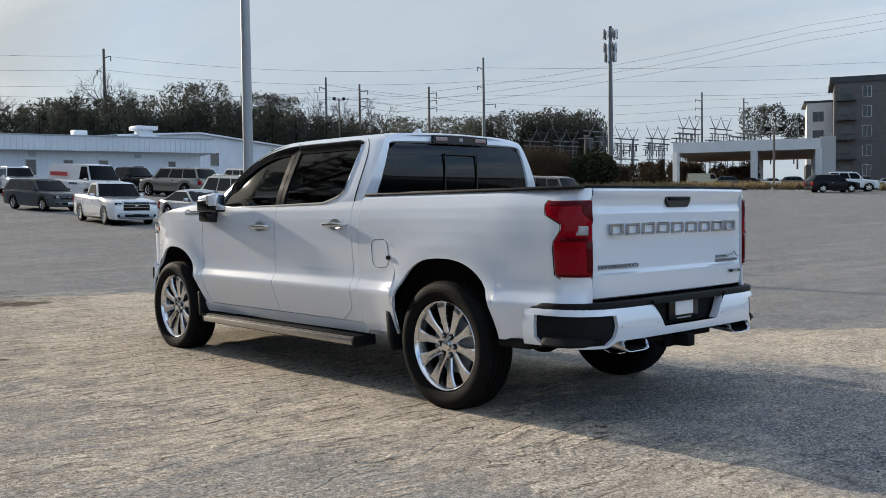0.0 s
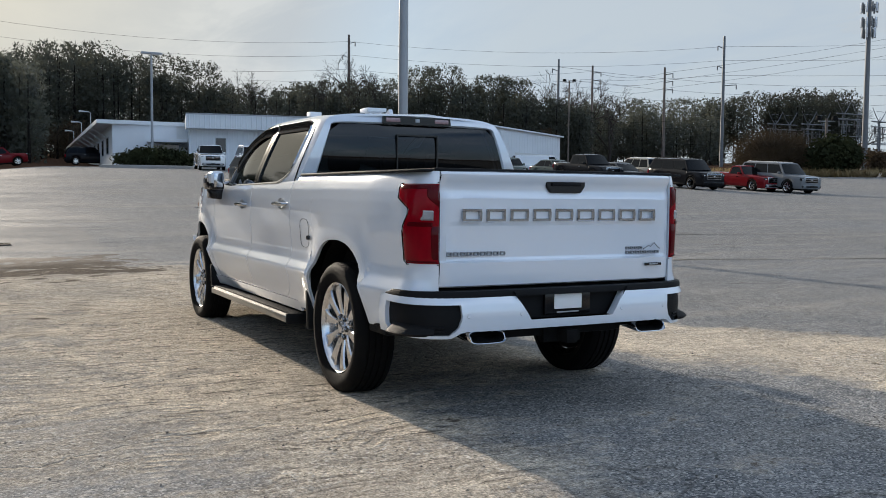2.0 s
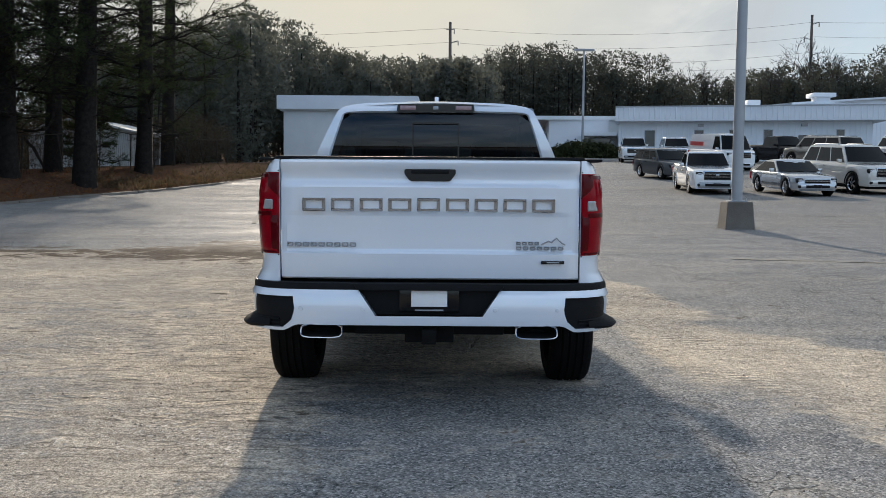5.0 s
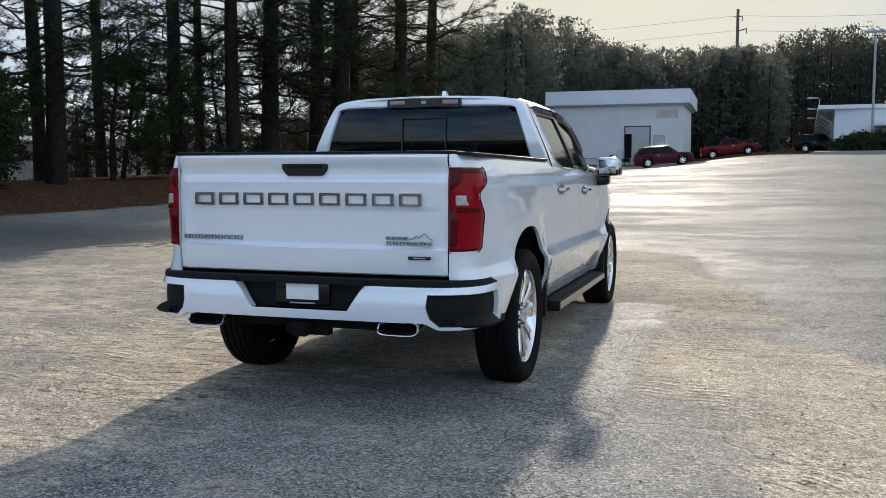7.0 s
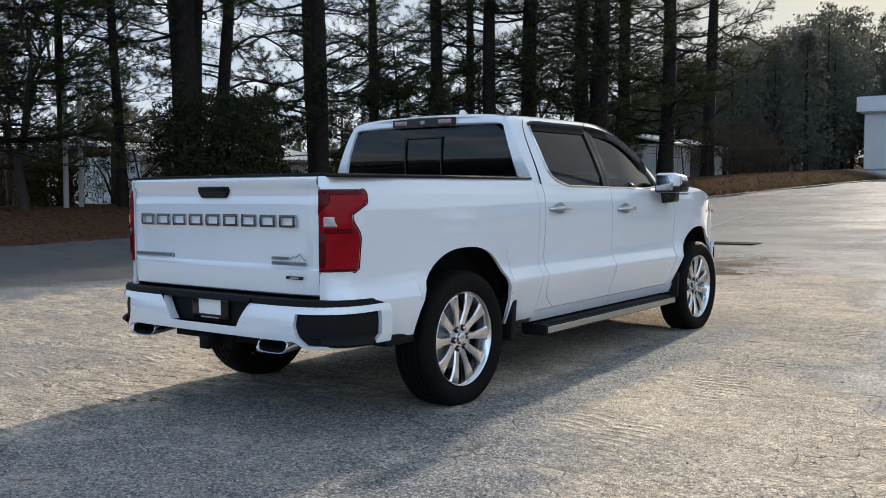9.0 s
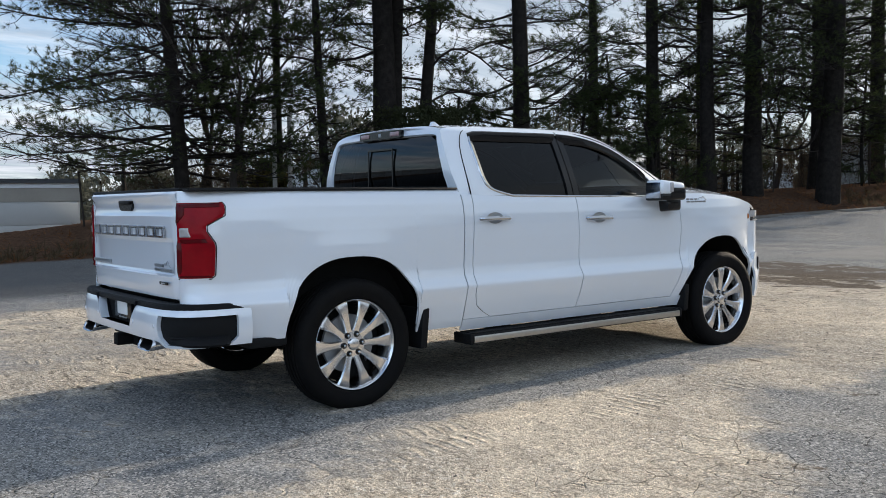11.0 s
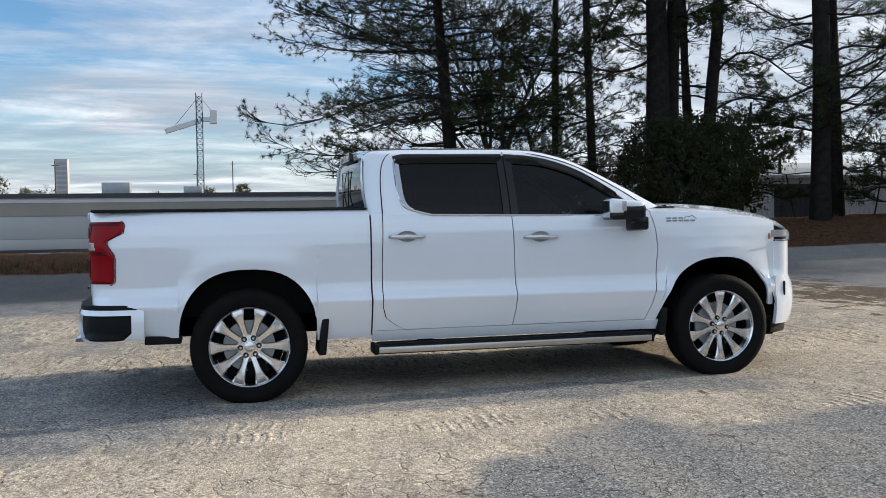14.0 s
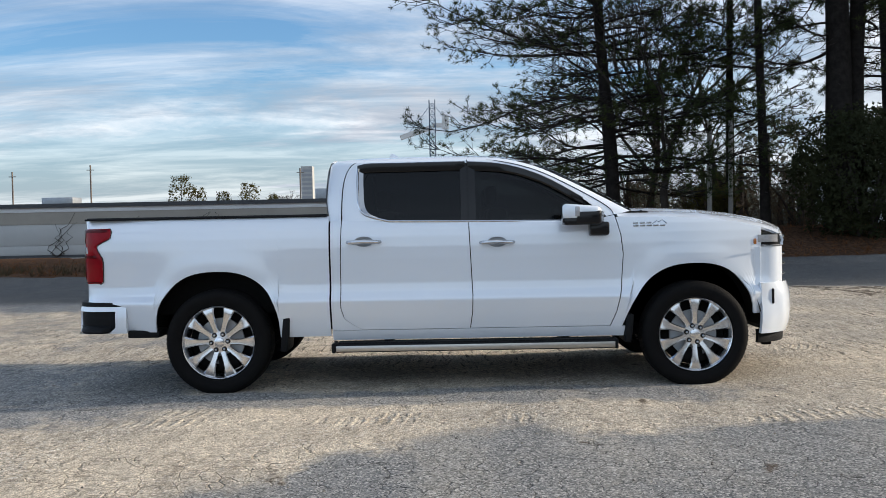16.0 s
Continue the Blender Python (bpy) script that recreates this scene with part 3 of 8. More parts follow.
def flank(y, z):
    """A point of the side; past the bed's rear corner y runs on round the corner."""
    if y >= -0.86:
        return side_x(y, z), y
    a = (-0.86 - y) / 0.30 * math.pi / 2
    w = side_x(-0.86, z) - 0.80
    return 0.80 + w * math.cos(a), -0.86 - 0.215 * math.sin(a)


def arch_z(y, yc, low):
    d = abs(y - yc)
    if d >= 0.487:
        return low
    return max(low, 0.50 + 0.47 * (1 - (d / 0.487) ** 2.5) ** (1 / 2.1))


def thicken(ob, t, out, smooth=30.0):
    """Gives a skin its thickness on the side away from out."""
    me = ob.data
    if sum(Vector(p.normal).dot(Vector(out)) * p.area for p in me.polygons) < 0:
        me.flip_normals()
    bm = bmesh.new()
    bm.from_mesh(me)
    bmesh.ops.solidify(bm, geom=bm.faces[:], thickness=t)
    bm.to_mesh(me)
    bm.free()
    for p in me.polygons:
        p.use_smooth = True
    me.set_sharp_from_angle(angle=radians(smooth))
    return ob


def both_sides(name, make, material, parent, label="", solid=0.0, smooth=35.0):
    """make(bm, s) builds the part for the side s, +1 right, -1 left."""
    out = []
    for s in (1, -1):
        bm = bmesh.new()
        make(bm, s)
        bmesh.ops.recalc_face_normals(bm, faces=bm.faces)
        ob = part(name, bm, material, parent, label, smooth)
        if solid:
            thicken(ob, solid, (s, 0, 0), smooth)
        out.append(ob)
    return out


def side_panel(bm, s, us, left, right, low, high, nv=64, zbias=None, surf=None, off=0.0):
    """A skin panel between the seams left(z), right(z) and the edges low(y), high(y)."""
    surf = surf or flank
    rows = []
    for u in us:
        y0 = left(0.9) + (right(0.9) - left(0.9)) * u
        lo, hi = low(y0), high(y0)
        row = []
        for k in range(nv + 1):
            z = lo + (hi - lo) * k / nv
            y = left(z) + (right(z) - left(z)) * u
            x, yy = surf(y, z)
            row.append((s * (x + off), yy, z))
        rows.append(row)
    grid(bm, rows)


def carve(ob, cutters):
    for c in cutters:
        md = ob.modifiers.new("cut", "BOOLEAN")
        md.operation, md.object, md.solver = "DIFFERENCE", c, "EXACT"
    bpy.context.view_layer.update()
    me = bpy.data.meshes.new_from_object(ob.evaluated_get(bpy.context.evaluated_depsgraph_get()))
    ob.modifiers.clear()
    ob.data = me
    for p in me.polygons:
        p.use_smooth = True
    me.set_sharp_from_angle(angle=radians(30))
    for c in cutters:
        bpy.data.objects.remove(c)


def inset_bars(parent, name, spans, z0, z1, y, material, hollow=0.0, label=""):
    """Plain bars or frames standing on a rear-facing plane."""
    for x0, x1 in spans:
        bm = bmesh.new()
        if hollow:
            t = hollow
            box(bm, x0, x1, y - 0.006, y + 0.012, z1 - t, z1, 0.0025, 1)
            box(bm, x0, x1, y - 0.006, y + 0.012, z0, z0 + t, 0.0025, 1)
            box(bm, x0, x0 + t * 1.2, y - 0.006, y + 0.012, z0 + t, z1 - t)
            box(bm, x1 - t * 1.2, x1, y - 0.006, y + 0.012, z0 + t, z1 - t)
        else:
            box(bm, x0, x1, y - 0.004, y + 0.012, z0, z1, 0.002, 1)
        part(name, bm, material, parent, label)


truck = thing("pickup_truck", "pearl white crew-cab pickup truck with chrome wheels parked on sandy asphalt", "truck", TRUCK_AT)

# -- skin of the lower body --
S1 = [(0.487, 1.14), (0.52, 1.075), (0.58, 0.995), (0.66, 0.972), (1.0, 0.972), (1.36, 0.985)]
S2 = [(0.487, 1.985), (0.62, 2.004), (0.76, 2.008), (1.36, 1.983)]
S3 = [(0.487, 3.085), (0.6, 3.13), (0.8, 3.172), (1.05, 3.188), (1.2, 3.172), (1.36, 3.13)]
BELT = [(0.88, 1.350), (1.36, 1.338), (2.0, 1.326), (2.75, 1.316), (3.05, 1.335), (3.2, 1.36)]
GAP = 0.0035


def belt(y):
    return lerp_table(y, BELT)


def spaced(a, b, n):
    return [a + (b - a) * k / n for k in range(n + 1)]


arch_u = [math.cos(math.pi * (1 - k / 26)) * 0.487 for k in range(27)]
bed_ys = spaced(-1.16, -0.86, 8)[:-1] + spaced(-0.86, -0.4875, 8) + arch_u[1:-1] + spaced(0.4875, 0.884, 8)


def make_bedside(bm, s):
    us = [(y + 1.16) / (0.884 + 1.16) for y in bed_ys]
    side_panel(bm, s, us, lambda z: -1.16, lambda z: 0.884, lambda y: arch_z(y, 0, 0.50 if y < 0 else 0.44), lambda y: 1.39, 70)


both_sides("bed_side", make_bedside, M_PEARL, truck, solid=0.02)
both_sides("cab_corner", lambda bm, s: side_panel(bm, s, spaced(0, 1, 4), lambda z: 0.897, lambda z: lerp_table(z, S1) - GAP, lambda y: 0.487, lambda y: 1.352, 60), M_PEARL, truck, solid=0.02)
doors = []
for nm, a, b in (("rear_door", S1, S2), ("front_door", S2, S3)):
    doors.append(both_sides(nm, lambda bm, s: side_panel(bm, s, spaced(0, 1, 16), lambda z: lerp_table(z, a) + GAP, lambda z: lerp_table(z, b) - GAP, lambda y: 0.489, belt, 70), M_PEARL, truck, solid=0.02))
both_sides("rocker_panel", lambda bm, s: side_panel(bm, s, spaced(0, 1, 12), lambda z: 0.897, lambda z: 3.20, lambda y: 0.405, lambda y: 0.482, 5), M_PEARL, truck, solid=0.015)

HOOD = [(3.15, 1.385), (3.5, 1.383), (3.85, 1.364), (4.1, 1.332), (4.3, 1.288), (4.42, 1.248), (4.50, 1.21)]


def fender_top(y):
    return lerp_table(y, HOOD) - 0.045


front_u = [WB + v for v in arch_u]
fen_ys = spaced(3.17, WB - 0.4875, 4) + front_u[1:-1] + spaced(WB + 0.4875, 4.30, 5)


def make_fender(bm, s):
    us = [(y - 3.17) / (4.30 - 3.17) for y in fen_ys]
    side_panel(bm, s, us, lambda z: lerp_table(z, S3) + GAP if z < 1.345 else 3.135, lambda z: 4.30, lambda y: arch_z(y, WB, 0.44 if y < WB else 0.56), fender_top, 60)


both_sides("front_fender", make_fender, M_PEARL, truck, solid=0.018)

bm = bmesh.new()
rows = []
for y in spaced(3.16, 4.50, 26):
    zc = lerp_table(y, HOOD)
    w = side_x(min(y, 4.30), fender_top(min(y, 4.3))) - 0.008 - 0.9 * max(0, y - 4.30) ** 1.5
    row = []
    for k in range(33):
        t = -1 + k / 16
        x = w * t
        z = zc - 0.045 * abs(t) ** 7 + 0.018 * (1 - t * t) + 0.016 * (smoothstep(0.25, 0.4, abs(t)) - smoothstep(0.6, 0.8, abs(t)))
        row.append((x, y + 0.10 * (1 - t * t) * smoothstep(3.9, 4.50, y), z))
    rows.append(row)
for dy, dz in ((0.012, -0.03), (0.004, -0.075)):
    rows.append([(x * 0.995, y + dy, z + dz) for x, y, z in rows[26]])
grid(bm, rows)
bmesh.ops.recalc_face_normals(bm, faces=bm.faces)
thicken(part("hood", bm, M_PEARL, truck), 0.02, (0, 0, 1))

# -- cab --


def cab_x(y, z):
    t = (z - 1.335) / 0.465
    x = 0.926 - 0.205 * max(t, 0) ** 1.2
    return x - 0.10 * smoothstep(2.35, 3.35, y)


O = [(0.885, 1.348), (0.880, 1.40), (0.866, 1.50), (0.868, 1.62), (0.880, 1.74), (0.900, 1.812), (1.05, 1.838), (1.5, 1.846), (1.98, 1.846), (2.25, 1.832), (2.52, 1.767), (2.75, 1.664), (3.0, 1.537), (3.28, 1.385)]
I = [(1.36, 1.340), (1.19, 1.385), (1.125, 1.45), (1.108, 1.60), (1.105, 1.735), (1.125, 1.78), (1.18, 1.797), (1.5, 1.799), (1.98, 1.799), (2.28, 1.772), (2.53, 1.697), (2.72, 1.602), (2.92, 1.477), (3.08, 1.350)]


def dense(pts, n=4):
    """Catmull-Rom through pts."""
    out = []
    for i in range(len(pts) - 1):
        p0, p1, p2, p3 = pts[max(i - 1, 0)], pts[i], pts[i + 1], pts[min(i + 2, len(pts) - 1)]
        for k in range(n):
            t = k / n
            out.append(tuple(0.5 * (2 * b + (c - a) * t + (2 * a - 5 * b + 4 * c - d) * t * t + (3 * b - a - 3 * c + d) * t ** 3) for a, b, c, d in zip(p0, p1, p2, p3)))
    return out + [tuple(pts[-1])]


Od, Id = dense(O), dense(I)


def make_cabside(bm, s):
    rows = []
    for k in range(9):
        t = k / 8
        row = []
        for (y0, z0), (y1, z1) in zip(Od, Id):
            y, z = y0 + (y1 - y0) * t, z0 + (z1 - z0) * t
            row.append((s * (cab_x(y, z) - 0.030 * (1 - t) ** 3), y, z))
        rows.append(row)
    rows.append([(s * (cab_x(y, z) - 0.028), y + (0.004 if y < 1.2 else 0), z) for y, z in Id])
    grid(bm, rows)


both_sides("cab_side_frame", make_cabside, M_PEARL, truck)


def dlo_top(y):
    return lerp_table(y, Id[20:])


def dlo_low(y):
    return lerp_table(y, sorted(Id[:18])) if y < 1.36 else belt(y)


def make_pane(y0, y1):
    def make(bm, s):
        rows = []
        for y in spaced(y0, y1, 18):
            lo, hi = dlo_low(y) + 0.002, max(dlo_top(y) - 0.002, dlo_low(y) + 0.004)
            rows.append([(s * (cab_x(y, lo + (hi - lo) * k / 8) - 0.022), y, lo + (hi - lo) * k / 8) for k in range(9)])
        grid(bm, rows)
    return make


both_sides("rear_side_window", make_pane(1.116, 1.925), M_TINT, truck, "dark tinted side glass")
both_sides("front_side_window", make_pane(2.045, 3.06), M_TINTF, truck, "tinted front side glass")


def make_bpillar(bm, s):
    rows = [[(s * (cab_x(y, z) - 0.008 - 0.014 * e), y, z) for z in spaced(belt(y), dlo_top(y), 6)] for y, e in ((1.925, 1), (1.926, 0), (1.978, 0), (1.979, 1), (1.986, 1), (1.987, 0), (2.044, 0), (2.045, 1))]
    grid(bm, rows)


both_sides("window_pillar", make_bpillar, M_GLOSSBLK, truck, "gloss black window pillar")


def make_chrome(bm, s):
    pts = [(y, z) for y, z in Id[18::-1]] + [(y, belt(y) + 0.002) for y in spaced(1.40, 3.04, 14)]
    tube(bm, [(s * (cab_x(y, z) + 0.001), y, z) for y, z in pts], 0.009, 6)
    rows = [[(s * (cab_x(y, z) - 0.004 - (0.016 if e else 0)), y + e * 0.045, z) for y, z in Id[3:19]] for e in (0, 1)]
    grid(bm, rows)


both_sides("window_trim", make_chrome, M_CHROME, truck, "chrome window surround")


def make_visor(y0, y1):
    def make(bm, s):
        ys = spaced(y0, y1, 14)
        rows = []
        for e, dz, dx in ((0, 0.012, 0.000), (1, 0.004, 0.020), (2, -0.045, 0.026), (3, -0.062, 0.018)):
            rows.append([(s * (cab_x(y, dlo_top(y)) + dx * (0.3 + 0.7 * smoothstep(0, 0.05, min(y - y0, y1 - y)))), y, dlo_top(y) + dz * (1 if y < 2.2 else 0.9)) for y in ys])
        grid(bm, rows)
    return make


for a, b in ((1.10, 1.965), (1.985, 2.90)):
    both_sides("rain_visor", make_visor(a, b), M_GLOSSBLK, truck, "smoked black rain visor", solid=0.004)


def make_seam(bm, s):
    pts = [(0.985, 1.35), (0.985, 1.5), (0.995, 1.65), (1.03, 1.76), (1.10, 1.815), (1.3, 1.826), (1.98, 1.828), (2.28, 1.80), (2.55, 1.722), (2.8, 1.60), (3.02, 1.475), (3.12, 1.40), (3.135, 1.35)]
    tube(bm, [(s * (cab_x(y, z) - 0.0035 - 0.012 * smoothstep(1.80, 1.83, z)), y, z) for y, z in dense(pts, 5)], 0.0045, 5)
    tube(bm, [(s * (cab_x(1.98, z) - 0.001), 1.981, z) for z in (1.80, 1.825)], 0.0035, 5)


both_sides("door_seal", make_seam, M_UNDER, truck, "thin black door seam")

# rear wall of the cab and its window
R_OUT = [(0.925, 1.348), (0.905, 1.40), (0.862, 1.50), (0.805, 1.62), (0.745, 1.74), (0.692, 1.812), (0.55, 1.845), (0.30, 1.857), (0.0, 1.862)]
R_IN = [(0.792, 1.352), (0.785, 1.40), (0.757, 1.50), (0.720, 1.62), (0.684, 1.73), (0.662, 1.768), (0.55, 1.776), (0.30, 1.779), (0.0, 1.780)]
Ro, Ri = dense(R_OUT), dense(R_IN)


def back_y(x, z):
    return lerp_table(z, [(1.335, 0.884), (1.40, 0.878), (1.50, 0.864), (1.62, 0.866), (1.74, 0.878), (1.812, 0.900), (1.87, 0.94)]) - 0.035 * (1 - (x / 0.93) ** 2)


bm = bmesh.new()
for s in (1, -1):
    rows = []
    for k in range(7):
        t = k / 6
        rows.append([(s * (a + (c - a) * t), back_y(a + (c - a) * t, b + (d - b) * t) + (0.02 if k == 6 else 0), b + (d - b) * t) for (a, b), (c, d) in zip(Ro, Ri)])
    grid(bm, rows)
bmesh.ops.remove_doubles(bm, verts=bm.verts, dist=0.0015)
bmesh.ops.recalc_face_normals(bm, faces=bm.faces)
part("cab_rear_frame", bm, M_PEARL, truck)
bm = bmesh.new()
zs = spaced(1.345, 1.772, 8)
grid(bm, [[(lerp_table(z, [(b, a) for a, b in R_IN]) * 1.004 * t, back_y(lerp_table(z, [(b, a) for a, b in R_IN]) * t, z) + 0.014, z) for t in spaced(-1, 1, 16)] for z in zs])
rear_glass = part("rear_window", bm, M_REARGLASS, truck, "dark tinted rear window with sliding pane")
bm = bmesh.new()
for x0, x1, z0, z1 in ((-0.172, 0.172, 1.695, 1.707), (-0.172, -0.162, 1.40, 1.695), (0.162, 0.172, 1.40, 1.695)):
    box(bm, x0, x1, back_y(0, 1.5) + 0.004, back_y(0, 1.5) + 0.013, z0, z1)
part("sliding_pane_frame", bm, M_GLOSSBLK, rear_glass)
bm = bmesh.new()
outline = [(-0.285, 1.790), (-0.27, 1.782), (0.27, 1.782), (0.285, 1.790), (0.278, 1.838), (-0.278, 1.838)]
prism(bm, outline, -0.012, 0.02, Matrix.Translation((0, 0.855, 0)) @ pose(0, 0, 0, 90, 0, 0))
stop = part("high_stop_lamp", bm, M_GLOSSBLK, truck, "black stop lamp bar with red lens")
for s in (-1, 1):
    part("stop_lens", cubes((min(s * 0.145, s * 0.262), max(s * 0.145, s * 0.262), 0.829, 0.85, 1.795, 1.828), bevel=0.004), M_STOPLENS, stop, "smoked stop lamp lens")
part("camera_eye", cubes((-0.02, 0.02, 0.832, 0.85, 1.797, 1.825), bevel=0.004), M_GALV, stop)

# roof, windscreen
bm = bmesh.new()
rows = []
for y, z in Od[20:41]:
    w = cab_x(y, z) - 0.030
    rows.append([(w * t, y + (-0.035 * (1 - t * t) * smoothstep(1.1, 0.9, y)) + 0.10 * (1 - t * t) * smoothstep(1.9, 2.6, y), z + 0.036 * (1 - t * t) + 0.007 * sum(math.exp(-((abs(t) - c) / 0.07) ** 2) for c in (0.32, 0.66)) * smoothstep(0.95, 1.15, y)) for t in spaced(-1, 1, 40)])
grid(bm, rows)
bmesh.ops.recalc_face_normals(bm, faces=bm.faces)
part("roof", bm, M_PEARL, truck)
bm = bmesh.new()
rows = []
for y, z in Od[40:]:
    w = cab_x(y, z) - 0.030
    rows.append([(w * t, y + 0.10 * (1 - t * t), z + 0.036 * (1 - t * t)) for t in spaced(-1, 1, 16)])
grid(bm, rows)
part("windscreen", bm, M_TINTF, truck, "tinted windscreen")
part("cowl_panel", cubes((-0.80, 0.80, 3.22, 3.42, 1.33, 1.385), bevel=0.01), M_BLACKPL, truck)
bm = bmesh.new()
prism(bm, [(0.0, 0.0), (0.14, 0.0), (0.05, 0.055), (0.03, 0.058)], -0.015, 0.015, Matrix.Translation((0.0, 1.30, 1.878)) @ pose(0, 0, 0, 90, 0, 90))
part("roof_antenna", bm, M_PEARL, truck, "white shark-fin roof antenna")
for s in (-1, 1):
    bm = bmesh.new()
    tube(bm, [(s * 0.05, 3.42, 1.385), (s * 0.4, 3.40, 1.393), (s * 0.72, 3.38, 1.388)], 0.008, 5)
    part("wiper", bm, M_BLACKPL, truck)

# bed: rail caps, cover, inner box
both_sides("bed_rail_cap", lambda bm, s: box(bm, min(s * 0.82, s * 0.915), max(s * 0.82, s * 0.915), -1.05, 0.87, 1.385, 1.400, 0.005), M_BLACKPL, truck)
bm = cubes((-0.82, 0.82, -1.07, 0.86, 1.385, 1.408), bevel=0.008)
part("bed_cover", bm, M_BLACKPL, truck, "black folding bed cover")
part("bed_box", cubes((-0.76, 0.76, -1.0, 0.86, 0.62, 1.37)), M_UNDER, truck)

# tailgate
TG = [(0.757, -1.085), (0.765, -1.100), (0.82, -1.106), (0.893, -1.110), (0.903, -1.092), (0.915, -1.086), (1.00, -1.088), (1.095, -1.092), (1.115, -1.100), (1.20, -1.104), (1.245, -1.106), (1.262, -1.096), (1.30, -1.094), (1.335, -1.104), (1.355, -1.118), (1.375, -1.120), (1.388, -1.108), (1.394, -1.075)]


def tg_y(x, z):
    y = lerp_table(z, TG)
    e = smoothstep(0.70, 0.78, abs(x))
    if 0.90 < z < 1.27:
        y += (-1.104 - y) * e
    return y + 0.012 * smoothstep(0.765, 0.79, abs(x)) + 0.025 * (abs(x) / 0.79) ** 4


bm = bmesh.new()
tz = sorted(set([z for z, _ in TG] + spaced(0.77, 0.89, 4) + spaced(0.92, 1.09, 6) + spaced(1.12, 1.24, 5)))
grid(bm, [[(x, tg_y(x, z), z) for x in spaced(-0.792, 0.792, 48)] for z in tz])
bmesh.ops.recalc_face_normals(bm, faces=bm.faces)
tailgate = part("tailgate", bm, M_PEARL, truck, smooth=24)
thicken(tailgate, 0.03, (0, -1, 0))
part("tailgate_core", cubes((-0.785, 0.785, -1.06, -1.02, 0.76, 1.385)), M_UNDER, tailgate)
bm = bmesh.new()
prism(bm, [(-0.135, 1.345), (-0.135, 1.315), (-0.105, 1.278), (0.105, 1.278), (0.135, 1.315), (0.135, 1.345)], 0.0, 0.03, Matrix.Translation((0, -1.080, 0)) @ pose(0, 0, 0, 90, 0, 0))
bmesh.ops.bevel(bm, geom=bm.edges[:], offset=0.004, segments=2, affect="EDGES")
handle = part("tailgate_handle", bm, M_GLOSSBLK, tailgate, "black tailgate handle pocket")
part("handle_grip", cubes((-0.10, 0.10, -1.122, -1.10, 1.318, 1.338), bevel=0.005), M_BLACKPL, handle)
xs = spaced(-0.682, 0.682, 9)
inset_bars(tailgate, "chrome_emblem_bar", [(a + 0.008, b - 0.022) for a, b in zip(xs, xs[1:])], 1.118, 1.188, -1.106, M_CHROME, hollow=0.015, label="chrome emblem piece")
xs = spaced(-0.762, -0.385, 9)
inset_bars(tailgate, "small_emblem_bar", [(a + 0.003, b - 0.006) for a, b in zip(xs, xs[1:])], 0.928, 0.952, -1.090, M_GALV, hollow=0.0055, label="small dark chrome emblem piece")
xs = spaced(0.455, 0.715, 7)
inset_bars(tailgate, "small_emblem_bar", [(a + 0.003, b - 0.006) for a, b in zip(xs, xs[1:])], 0.917, 0.936, -1.090, M_GALV, hollow=0.005)
xs = spaced(0.455, 0.585, 4)
inset_bars(tailgate, "small_emblem_bar", [(a + 0.003, b - 0.005) for a, b in zip(xs, xs[1:])], 0.944, 0.962, -1.090, M_GALV, hollow=0.005)
bm = bmesh.new()
tube(bm, [(0.59, -1.093, 0.946), (0.63, -1.093, 0.966), (0.645, -1.093, 0.958), (0.672, -1.093, 0.982), (0.70, -1.093, 0.955), (0.718, -1.093, 0.946)], 0.004, 5)
part("small_emblem_ridge", bm, M_GALV, tailgate)
sticker = part("dealer_sticker", cubes((0.59, 0.712, -1.115, -1.105, 0.845, 0.862), bevel=0.001), M_GLOSSBLK, tailgate, "small dark sticker")
part("sticker_bar", cubes((0.62, 0.685, -1.1165, -1.110, 0.850, 0.857)), M_GALV, sticker)

# tail lamps: rows run from the inner edge round the corner
TL_OUT = [(0.888, -0.925), (0.90, -0.905), (1.06, -0.90), (1.09, -0.905), (1.155, -0.945), (1.19, -0.945), (1.225, -0.885), (1.245, -0.845), (1.30, -0.838), (1.322, -0.85)]


def make_lamp(z0, z1, inner, shrink=0.0, off=0.010, n=10, m=10):
    def make(bm, s):
        rows = []
        for z in spaced(z0, z1, m):
            yo = lerp_table(z, TL_OUT) - shrink
            row = []
            for k in range(n + 1):
                u = inner + (yo - inner) * k / n
                x, y = flank(u, z)
                nx, ny = (1, 0) if u > -0.86 else (math.cos((-0.86 - u) / 0.30 * math.pi / 2), -math.sin((-0.86 - u) / 0.30 * math.pi / 2))
                e = off * (0.35 if k in (0, n) or z in (z0, z1) else 1)
                row.append((s * (x + nx * e), y + ny * e, z))
            rows.append(row)
        grid(bm, rows)
    return make


